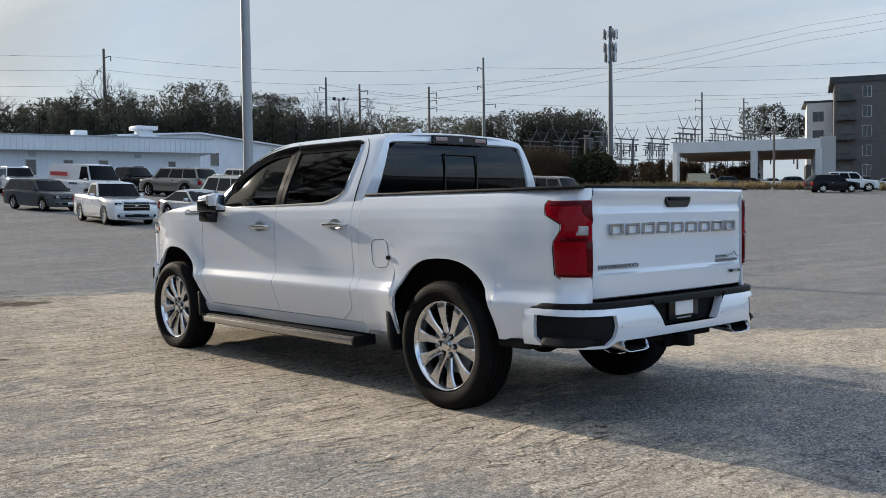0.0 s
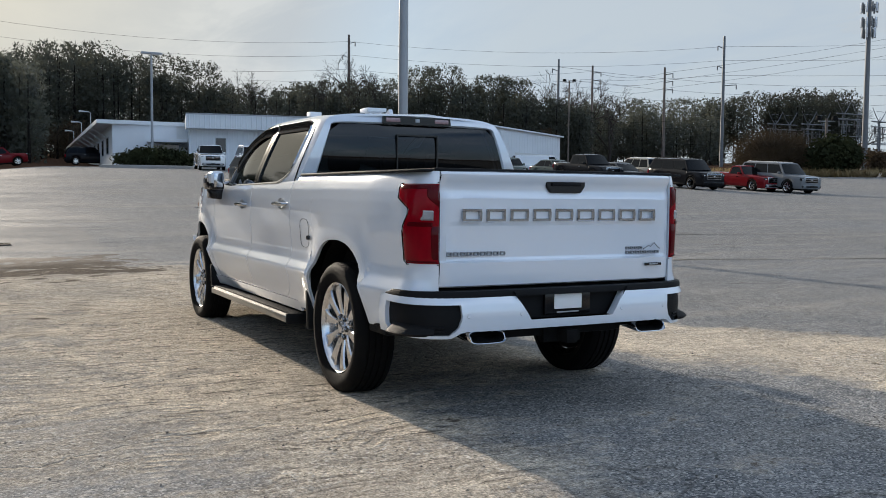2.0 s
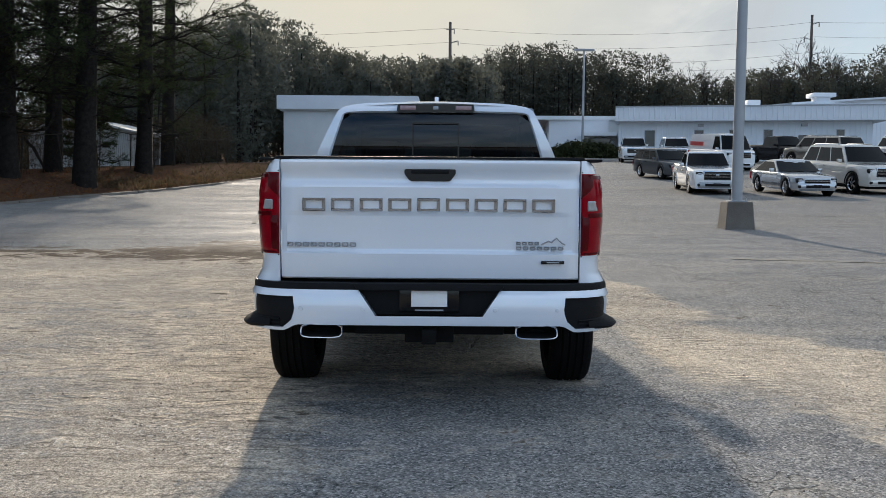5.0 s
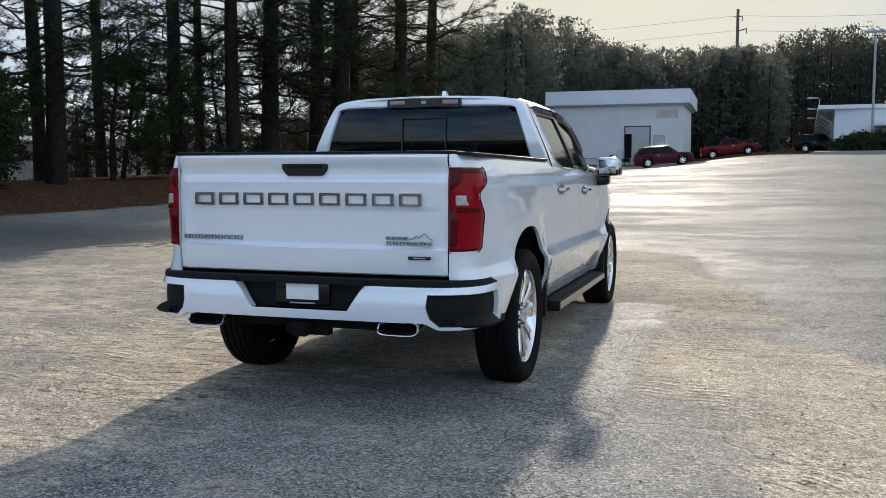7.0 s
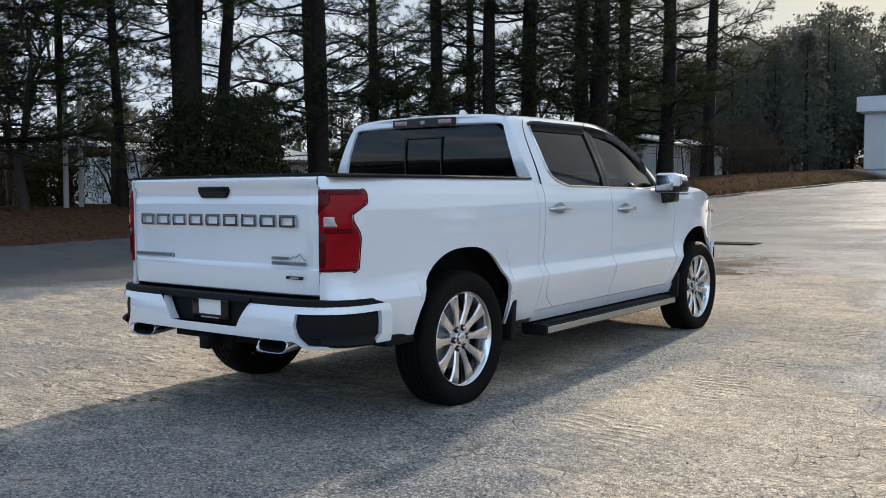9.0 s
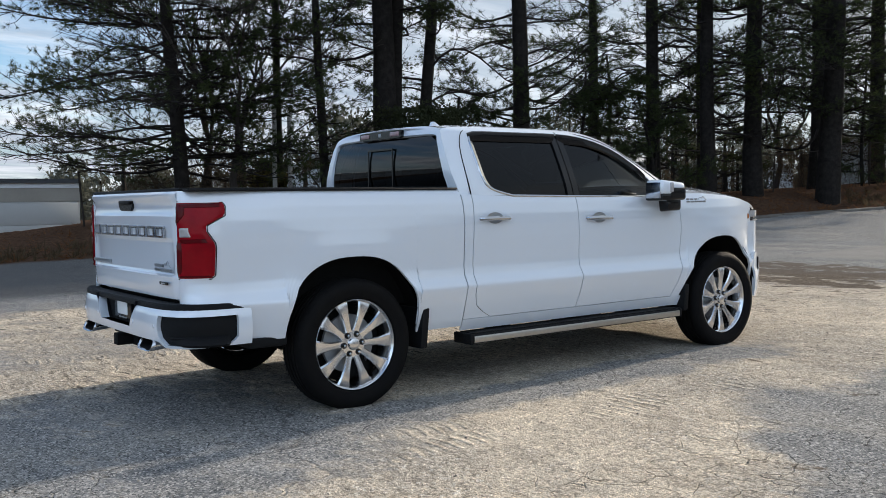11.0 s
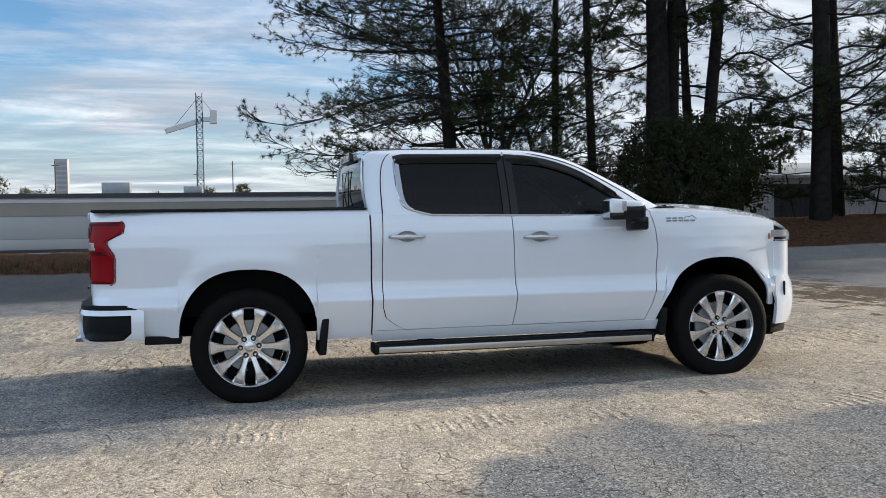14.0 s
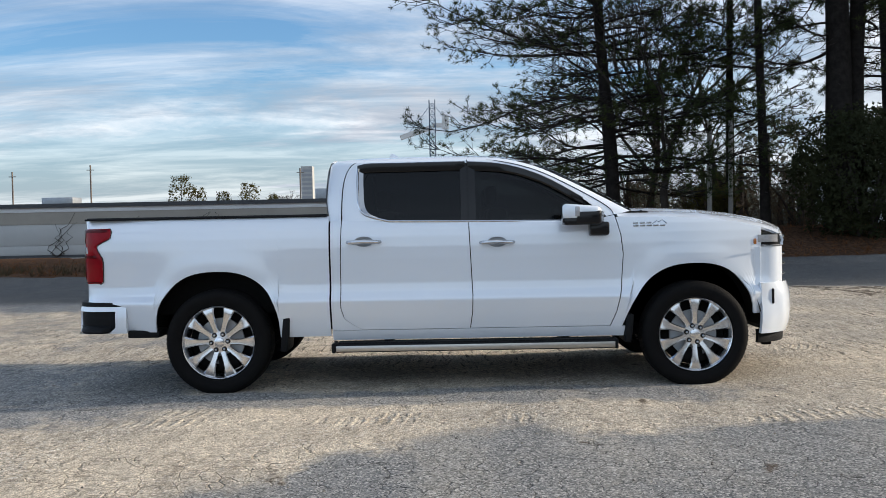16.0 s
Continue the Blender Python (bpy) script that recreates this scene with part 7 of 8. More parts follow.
    v, f = needle_tris(cs - ms * 0.04, ms * 1.5, n, 0.165 * far, 0.0058 * far, rng, 0.75)
    tri_mesh("crown", v, f, M_NEEDLE, tree, "long green pine needles in tufts")
    return tree


pine(-13.88, 10.74, 14, 0.24, 1.5, 5.2, 1, (0.1, -0.3), 0.080, n=24, full=0.78, twigs=4)
pine(-15.87, 15, 17.5, 0.14, 3.2, 2.4, 2, (0.2, 0.2), 0.42)
pine(-13.19, 15.12, 17, 0.15, 3.4, 2.5, 3, (-0.2, -0.8), 0.45)
pine(-12.81, 16.88, 20, 0.40, 5.2, 3.4, 4, (0.0, 0.2), 0.38)
pine(-13.25, 17.75, 20, 0.30, 5.0, 3.2, 5, (0.1, 0.5), 0.40)
pine(-14.3, 19.3, 18.5, 0.24, 3.6, 3.6, 6, (0.3, 0.6), 0.30)
pine(-13.41, 22.6, 23, 0.36, 2.8, 3.8, 7, (0.0, 0.1), 0.30)
pine(-16.6, 25.8, 22, 0.28, 2.2, 4.2, 8, (0.1, 0.0), 0.25)
pine(-14.24, 30.88, 23, 0.35, 2.2, 4.4, 9, (0.0, 0.0), 0.20)
pine(-11.97, 31.3, 23.5, 0.35, 2.8, 4.2, 10, (0.1, 0.1), 0.22)
pine(-11.58, 33.96, 24, 0.38, 3.0, 4.6, 11, (0.1, 0.1), 0.19)
pine(-9.43, 35.85, 24.5, 0.43, 3.6, 5.2, 12, (0.0, 0.0), 0.17)
pine(-12.6, 39.6, 24.5, 0.38, 3.0, 5.0, 13, (0.0, 0.0), 0.18)
pine(-18.5, 21, 18, 0.20, 6.0, 2.8, 14, gap=0.7)
pine(-19.5, 33, 22.5, 0.28, 5.2, 4.0, 15, gap=0.34)
pine(-19, 40, 22.5, 0.28, 4.2, 4.2, 16, gap=0.28)
pine(-13.5, 47, 25, 0.38, 2.4, 5.0, 17, gap=0.15)
pine(-9.6, 43, 24, 0.40, 2.6, 5.2, 19, gap=0.20)
pine(-11.8, 55, 25, 0.38, 3.7, 4.2, 18, gap=0.24)


def bare_tree(x, y, z0, h, r, seed, label, depth=5, twig=0.012, group="bare trees"):
    rng = random.Random(seed)
    tree = thing("bare_tree", label, "tree", (x, y, z0), group=group)
    bm_t, bm_b = bmesh.new(), bmesh.new()

    def grow(p, d, L, rad, level):
        q = p + d * L
        mid = p.lerp(q, 0.5) + Vector((rng.gauss(0, 1), rng.gauss(0, 1), 0)) * L * 0.05
        tube(bm_t if level == 0 else bm_b, [p, mid, q], [rad, rad * 0.85, max(rad * 0.68, twig)], 8 if level == 0 else 3, cap=False)
        if level >= depth:
            return
        for k in range(rng.choice((2, 3, 3)) if level else 4):
            nd = (d + Vector((rng.gauss(0, 0.5), rng.gauss(0, 0.5), rng.gauss(0.12, 0.3)))).normalized()
            grow(q if rng.random() < 0.6 else mid.lerp(q, rng.random()), nd, L * rng.uniform(0.58, 0.85), max(rad * 0.6, twig), level + 1)
    grow(Vector((0, 0, -0.3)), Vector((0.03, 0.02, 1)), h * 0.30, r, 0)
    part("trunk", bm_t, M_TWIG, tree)
    tagged(part("limb_work", bm_b, M_TWIG, tree), kind="stuff")


bare_tree(-13.4, 12.4, ground_z(-13.4, 12.4), 9.0, 0.13, 5, "leafless hardwood with dark spreading branches behind the bank", 6, 0.006)
bare_tree(-16.0, 12.6, ground_z(-16, 12.6), 8.0, 0.12, 6, "leafless hardwood with dark spreading branches behind the bank", 6, 0.008)
bare_tree(-20.0, 15.5, ground_z(-20, 15.5), 7.5, 0.11, 7, "leafless hardwood with dark spreading branches behind the bank", 6, 0.008)
bare_tree(-17.5, 44.0, ground_z(-17.5, 44), 10.0, 0.16, 8, "leafless hardwood among the pines", 6, 0.01)


def bush(name, x, y, rx, ry, rz, count, size, material, label, seed, leaves=9, category="bush", lift=0.0, kind=""):
    """A mass of leaf clumps round stems, with an uneven outline."""
    rng = np.random.default_rng(seed)
    z0 = ground_z(x, y)
    b = thing(name, label, category, (x, y, z0 - 0.1), kind=kind)
    u = unit(rng.normal(size=(count, 3))) * rng.uniform(0.35, 1.0, (count, 1)) ** 0.6
    lump = 1 + 0.28 * np.array([noise.noise(Vector(p * 2.3) + Vector((seed, 0, 0))) for p in u])[:, None]
    c = u * lump * np.array([rx, ry, rz]) + np.array([0, 0, rz * 0.95 + lift])
    c = c[c[:, 2] > 0.1]
    if material is M_BRUSH:
        v, f = needle_tris(c, unit(c * np.array([0.5, 0.5, 0.2]) + np.array([0, 0, 0.9])), leaves, size * 9, size * 0.09, rng, 0.7)
    else:
        v, f = leaf_tris(c, leaves, size * 1.1, size, rng)
    tri_mesh("leaves", v, f, material, b)
    bm = bmesh.new()
    for k in range(7):
        a = rng.uniform(0, 6.28)
        tube(bm, [(0.1 * math.cos(a), 0.1 * math.sin(a), -0.2), (rx * 0.3 * math.cos(a), ry * 0.3 * math.sin(a), rz * 0.8), (rx * 0.6 * math.cos(a), ry * 0.6 * math.sin(a), rz * 1.4)], [0.05, 0.035, 0.012], 5)
    tagged(part("stem_work", bm, M_TWIG, b), kind="stuff")
    return b


bush("evergreen_shrub", -11.9, 17.3, 1.6, 2.1, 1.9, 2600, 0.05, M_LEAF, "dense dark evergreen shrub grown up between the pines", 31)
bush("evergreen_shrub", -12.9, 19.2, 1.2, 1.4, 1.9, 900, 0.06, M_LEAF, "dark evergreen shrub beneath the pines", 32)
for k, (x, y, h, reach) in enumerate(((-13.6, 26.2, 5.0, 2.6), (-15.2, 29.0, 6.0, 2.8), (-12.6, 28.4, 4.2, 2.2), (-15.8, 36.5, 6.0, 3.0), (-14.5, 20.9, 4.0, 2.0), (-11.6, 42.0, 5.5, 2.6))):
    pine(x, y, h, 0.09, 0.7, reach, 80 + k, gap=0.13, label="young dark pine with low drooping boughs under the tall pines", full=0.5)
bush("brush_clump", -15.5, 12.0, 1.6, 2.2, 0.9, 260, 0.07, M_BRUSH, "thin leafless brush behind the bank", 35)
bush("brush_clump", -17.0, 17.5, 2.0, 3.0, 1.2, 330, 0.08, M_BRUSH, "thin leafless brush behind the bank", 36)
bush("brush_clump", -14.0, 43.0, 2.0, 5.0, 1.4, 380, 0.10, M_BRUSH, "thin leafless brush beside the drive", 37)
bush("brush_clump", -12.0, 60.0, 2.0, 8.0, 1.6, 420, 0.12, M_BRUSH, "thin leafless brush beside the drive", 38)
bush("olive_shrub", -15.0, 14.0, 0.6, 0.8, 0.8, 110, 0.09, M_OLIVE, "small olive-green shrub on the bank", 39)
hedge = bush("hedge", 17.0, 79.2, 3.6, 1.4, 0.85, 900, 0.14, M_LEAF, "clipped dark evergreen hedge in the planted island", 40, category="hedge")
bush("vine_thicket", 80.5, 72.0, 4.5, 3.0, 2.2, 700, 0.25, M_BRUSH, "brown vine-covered thicket at the lot edge", 41)
bush("vine_thicket", 84.0, 67.0, 3.0, 2.5, 2.2, 500, 0.25, M_LEAF, "dark vine-covered thicket at the lot edge", 42)
isl = obj("planting_island", lathe(bmesh.new(), [(0.0, 0.16), (0.97, 0.16), (1.0, 0.13), (1.0, -0.4)], 40), M_CONCRETE)
isl.matrix_world = Matrix.Translation((17.4, 78.6, lot(17.4, 78.6))) @ Matrix.Diagonal((5.2, 2.4, 1, 1))
tagged(isl, "raised kerbed planting island with bare soil", "kerb", kind="structure")


def far_woods(name, label, spots, seed, material, clumps=70, size=0.75, conifer=0.7, base=0.16):
    """Distant trees, too many to count: stems and ragged crowns."""
    rng = np.random.default_rng(seed)
    V, F, n0 = [], [], 0
    bm = bmesh.new()
    for x, y, z, h in spots:
        tube(bm, [(x, y, z), (x, y, z + h * 0.9)], [0.22, 0.06], 4, cap=False)
        cone = rng.random() < conifer
        k = int(clumps * rng.uniform(0.7, 1.2))
        t = rng.uniform(0.06 if cone else base, 1.0, k)
        w = (np.where(t < 0.3, 0.35 + 2 * t, (1.08 - t) ** 0.75 * 1.3) if cone else np.sqrt(np.maximum(0, 1 - ((t - (1.04 + base) / 2) / ((1.04 - base) / 2 + 0.04)) ** 2))) * h * (0.19 if cone else 0.26)
        a = rng.uniform(0, 6.283, k)
        rr = w * np.sqrt(rng.uniform(0.15, 1, k))
        c = np.stack([x + rr * np.cos(a), y + rr * np.sin(a), z + t * h], -1)
        v, f = leaf_tris(c, 3, size * 0.8, size * 0.62, rng)
        V.append(v)
        F.append(f + n0)
        n0 += len(v)
        out = unit(c - np.array([x, y, z + h * 0.45]))
        v, f = needle_tris(c, out, 4, size * 2.0, size * 0.13, rng, 0.8)
        V.append(v)
        F.append(f + n0)
        n0 += len(v)
    e = thing(name, label, "woods", kind="stuff")
    tri_mesh("crowns", np.concatenate(V), np.concatenate(F), material, e)
    tagged(part("stem_work", bm, M_BARK, e), kind="stuff")
    return e


wr = random.Random(11)


def spots_in(n, az0, az1, d0, d1, h0, h1, off=(4.0, 0.0)):
    out = []
    for _ in range(n):
        az, dd = radians(wr.uniform(az0, az1)), wr.uniform(d0, d1)
        x, y = off[0] + math.sin(az) * dd, off[1] + math.cos(az) * dd
        out.append((x, y, ground_z(x, y) - 0.5, wr.uniform(h0, h1)))
    return out


# how high the woods stand over the eye, in degrees, by bearing
SKYLINE = [(-24, 7.6), (-18, 8.2), (-14.5, 9.4), (-11.7, 10.5), (-9, 9.3), (-7.5, 7.9), (-3, 7.4), (0, 7.5), (4, 8.2), (6.7, 8.3), (9.3, 7.3), (12, 6.5), (17, 6.4), (21, 6.9), (24, 6.9), (28, 6.7), (31, 6.1), (36, 5.6), (42, 5.8), (50, 5.9)]


def skyline(spots, lo=0.80, hi=1.0):
    """Trees whose tops follow the skyline of the woods."""
    out = []
    for x, y, z, _ in spots:
        el = lerp_table(math.degrees(math.atan2(x - 5.0, y + 1.0)), SKYLINE)
        top = 1.3 + math.tan(radians(el)) * math.hypot(x - 5.0, y + 1.0) * wr.uniform(lo, hi)
        out.append((x, y, z, max(5.0, top - z)))
    return out


left = []
while len(left) < 110:
    x, y = wr.uniform(-55, -4), wr.uniform(78, 140)
    if 8 - 0.46 * y < x < (kerb_x(y) - 4.5 if y < 84 else (-15.0 if y < 112 else -3.0)):
        left.append((x, y, ground_z(x, y) - 0.5, 0))
far_woods("pine_woods", "dense dark pine woods beside the drive", skyline(left, 0.72), 51, M_FARHAZE, 400, 0.36, 0.3)
far_woods("pine_woods", "dark pine woods behind the block building", skyline(spots_in(110, -9, 3, 120, 165, 9, 12)), 52, M_FARHAZE, 140, 0.52, 0.4)
far_woods("pine_woods", "dark pine woods along the hill behind the buildings", skyline(spots_in(270, -2, 36, 176, 225, 9, 12)), 53, M_HILLHAZE, 150, 0.54, 0.35)
far_woods("pine_woods", "mixed woods beyond the warehouse", skyline(spots_in(90, 34, 44, 230, 270, 9, 14), 0.7), 54, M_FARHAZE, 150, 0.55, 0.4)
far_woods("pine_woods", "rounded pine crowns behind the substation", spots_in(34, 43.5, 51, 250, 275, 15, 20), 55, M_HILLHAZE, 240, 0.55, 0.0, 0.35)
far_woods("pine_woods", "two lone pines by the substation", [(264, 148, 14, 17), (270, 146, 14, 18), (275, 141, 14, 15)], 56, M_HILLHAZE, 420, 0.5, 0.0, 0.5)
far_woods("pine_woods", "tall lone pines rising over the hill woods", [(87, 172, 8, 18.5), (91, 170, 8, 19), (102, 168, 8, 17.5), (106, 166, 8, 17), (31, 178, 8, 17.5), (37, 178, 8, 18), (43, 177, 8, 17)], 57, M_HILLHAZE, 520, 0.36, 0.0, 0.60)
far_woods("brush_slope", "brown leafless brush on the slope below the woods", [(x, y, z, h * 0.5) for x, y, z, h in spots_in(130, -4, 34, 158, 178, 8, 14)], 58, M_BRUSH, 90, 0.4, 0.0)
far_woods("brush_slope", "low brown brush below the substation", spots_in(130, 45, 60, 165, 230, 2.5, 5.0), 63, M_BRUSH, 110, 0.4, 0.2)
far_woods("pine_woods", "far tree line behind the fence", [(x, y, ground_z(x, y) - 1, wr.uniform(3.5, 6)) for x, y in ((wr.uniform(-95, -60), wr.uniform(24, 110)) for _ in range(70))], 59, M_FARHAZE, 90, 0.5, 0.3)
far_woods("brush_slope", "brown leafless brush behind the fence", [(x, y, ground_z(x, y) - 0.5, wr.uniform(2.5, 4.5)) for x, y in ((wr.uniform(-38, -20), wr.uniform(14, 80)) for _ in range(90))], 60, M_BRUSH, 110, 0.10, 0.0)
far_woods("pine_woods", "dark undergrowth and young trees behind the fence", [(x, y, ground_z(x, y) - 0.5, wr.uniform(3.5, 7.5)) for x, y in ((wr.uniform(-44, -25), wr.uniform(21, 84)) for _ in range(46))], 62, M_FARHAZE, 130, 0.32, 0.2)
far_woods("pine_woods", "olive tree tops beyond the panel building", [(x, y, 2, h) for x, y, h in ((-275, -78, 14.5), (-277, -73.5, 11), (-280, -66, 9.5), (-281, -58, 12), (-283, -51, 8.5), (-280, 2, 8), (-282, 12, 9.5), (-281, -14, 7))], 61, M_OLIVE, 190, 0.6, 0.0)
for k, (x, y, z, h) in enumerate(((96, 170, 8, 18), (108, 164, 8, 18), (118, 172, 8, 20), (124, 168, 8, 20), (130, 165, 8, 19), (70, 174, 8, 21), (76, 173, 8, 19), (210, 172, 9, 17), (213, 166, 9, 16), (55, 186, 8, 19), (134, 186, 9, 17), (-281, -45, 3, 10))):
    bare_tree(x, y, z, h, 0.35, 70 + k, "tall leafless tree standing in the far woods", 6, 0.022)

# dry grass strip along the far edge of the lot
rng = np.random.default_rng(8)
EDGE = [(60, 92), (79, 66), (96, 42), (120, 5)]
pts = []
for (ax, ay), (bx, by) in zip(EDGE, EDGE[1:]):
    for _ in range(420):
        t = rng.random()
        pts.append((ax + (bx - ax) * t + rng.uniform(0, 3.0), ay + (by - ay) * t + rng.uniform(0, 3.0)))
cs = np.array([(x, y, ground_z(x, y)) for x, y in pts])
v, f = needle_tris(cs, np.tile((0, 0, 2.2), (len(cs), 1)), 12, 0.95, 0.06, rng, 0.5)
g = tri_mesh("dry_grass", v, f, M_STRAW)
tagged(g, "tall straw-coloured dry grass along the lot edge", "grass", kind="stuff")
# litter, twigs and straw tufts on the near bank
pts = []
while len(pts) < 2600:
    y = rng.uniform(-14, 46)
    x = kerb_x(y) - 0.15 - abs(rng.normal()) * 2.4
    pts.append((x, y, ground_z(x, y)))
cs = np.array(pts)
v, f = needle_tris(cs, np.tile((0, 0, 0.15), (len(cs), 1)), 6, 0.22, 0.008, rng, 0.8)
M_LITTER = foliage("pine_straw", (0.15, 0.075, 0.042))
tagged(tri_mesh("pine_straw", v, f, M_LITTER), "loose rust-brown pine straw on the bank", "straw", kind="stuff")
cs = np.array([(x, y, ground_z(x, y)) for x, y in ((kerb_x(yy) - rng.uniform(0.4, 2.2), yy) for yy in rng.uniform(-14, 9, 520))])
v, f = needle_tris(cs, np.tile((0, 0, 1.4), (len(cs), 1)), 9, 0.30, 0.010, rng, 0.6)
tagged(tri_mesh("dry_grass", v, f, M_DEADGRASS), "short dry grass tufts on the bank", "grass", kind="stuff")
cs = np.array([(kerb_x(yy) - 0.1 - xx, yy, ground_z(kerb_x(yy) - 0.1 - xx, yy)) for yy, xx in zip(rng.uniform(36, 75, 700), np.abs(rng.normal(size=700)) * 1.3)])
v, f = needle_tris(cs, np.tile((0, 0, 1.0), (len(cs), 1)), 8, 0.38, 0.02, rng, 0.7)
tagged(tri_mesh("dry_grass", v, f, M_DEADGRASS), "brown dead grass verge beside the drive", "grass", kind="stuff")

# pebbles and crumbs on the lot
pr = random.Random(5)
V, F = [], []
for k in range(42000):
    x, y = pr.uniform(-3, 13), pr.uniform(-3.5, 12)
    s = 0.003 + 0.009 * pr.random() ** 9
    z = ground_z(x, y) + s * 0.3
    a = pr.uniform(0, 6.28)
    o = len(V)
    for dx, dy, dz in ((1, 0, 0), (-0.5, 0.8, 0.1), (-0.6, -0.8, 0), (0.1, 0, 0.9)):
        V.append((x + s * (dx * math.cos(a) - dy * math.sin(a)), y + s * (dx * math.sin(a) + dy * math.cos(a)), z + s * dz + 0.002))
    F += [(o, o + 1, o + 3), (o + 1, o + 2, o + 3), (o + 2, o, o + 3)]
tagged(tri_mesh("pebbles", V, F, M_GRAVEL), "scattered small stones and asphalt crumbs", "gravel", kind="stuff")

# fence behind the pines
fence = thing("chain_link_fence", "old chain-link fence with leaning steel posts behind the pines", "fence")
fr = random.Random(9)
prev = None
for k in range(20):
    y = 9 + k * 3.0
    x = kerb_x(y) - 6.8 if y < 30 else kerb_x(y) - 4.4
    z = ground_z(x, y)
    top = Vector((x + fr.uniform(-0.3, 0.3), y + fr.uniform(-0.5, 0.5), z + fr.uniform(1.5, 2.0)))
    part("post", tube(bmesh.new(), [(x, y, z - 0.3), top], 0.03, 6), M_TWIG, fence)
    if prev:
        part("rail", tube(bmesh.new(), [prev[1], top], 0.02, 5), M_TWIG, fence)
        bm = bmesh.new()
        for j in range(16):
            t = j / 16
            for s in (0, 1):
                a = prev[0].lerp(Vector((x, y, z)), t + (s / 16))
                b = prev[1].lerp(top, t + ((1 - s) / 16))
                tube(bm, [a, b], 0.003, 3, cap=False)
        part("mesh_panel", bm, M_IRON, fence)
    prev = (Vector((x, y, z)), top)
for x, y, h in ((-13.6, 13.6, 3.3), (-14.1, 14.35, 3.4)):
    sp = thing("steel_post", "pale weathered steel post standing by the fence", "post", (x, y, ground_z(x, y) - 0.2))
    part("post", tube(bmesh.new(), [(0, 0, 0), (0.03, 0.02, h)], 0.07, 8), M_CONCRETE, sp)

# low sheds beyond the fence
for x, y, sx, sy, h, mt, lb in ((-29, 30.0, 4.0, 12.0, 2.6, M_WHITEWALL, "low pale storage shed beyond the fence"), (-17.2, 59.0, 3.0, 9.0, 2.4, M_PANEL, "low grey shed with shallow roof beyond the fence"), (-40, 62, 5, 22, 3.2, M_WHITEMETAL, "long white shed beyond the fence")):
    z = ground_z(x, y) - 0.3
    b = thing("storage_shed", lb, "shed", (x, y, z))
    part("wall", cubes((-sx, sx, -sy / 2, sy / 2, 0, h)), mt, b, smooth=0)
    bm = bmesh.new()
    prism(bm, [(-sx - 0.3, h), (0, h + 0.8), (sx + 0.3, h), (sx + 0.3, h - 0.12), (0, h + 0.66), (-sx - 0.3, h - 0.12)], -sy / 2 - 0.3, sy / 2 + 0.3, Matrix(((1, 0, 0, 0), (0, 0, 1, 0), (0, 1, 0, 0), (0, 0, 0, 1))))
    bmesh.ops.recalc_face_normals(bm, faces=bm.faces)
    part("roof", bm, M_PANEL, b, smooth=0)
    part("door", cubes((sx, sx + 0.05, -1.2, 1.2, 0.0, 2.2)), M_DARKROOF, b, smooth=0)

# ---- parked cars ----


def paint(name, col, metal=0.3):
    dark = max(col) < 0.2
    return mat(name, col, 0.16, 0.0 if dark else metal, 0.04, 1.0, coat=0.08 if dark else 1.0, rvar=0.03, spec=0.1 if dark else 0.5)


M_CARGLASS = mat("dark_car_glass", (0.006, 0.007, 0.008), 0.06, 0.0, 0.2, 1.0, spec=0.14, rvar=0.02)


C_WHITE = paint("white_car_paint", (0.74, 0.76, 0.78), 0.0)
C_SILVER = paint("silver_car_paint", (0.50, 0.52, 0.54), 0.6)
C_CREAM = paint("cream_car_paint", (0.62, 0.60, 0.55), 0.1)
C_BLACK = paint("black_car_paint", (0.012, 0.012, 0.014), 0.0)
C_GREY = paint("grey_car_paint", (0.085, 0.09, 0.095), 0.4)
C_TAN = paint("tan_car_paint", (0.24, 0.22, 0.19), 0.5)
C_RED = paint("dark_red_car_paint", (0.17, 0.012, 0.016), 0.1)
C_WINE = paint("wine_red_car_paint", (0.07, 0.012, 0.018), 0.2)
C_GREEN = paint("grey_green_car_paint", (0.10, 0.12, 0.11), 0.4)
C_PEWTER = paint("pewter_car_paint", (0.17, 0.18, 0.19), 0.5)
C_YELLOW = paint("pale_yellow_car_paint", (0.42, 0.36, 0.22), 0.0)

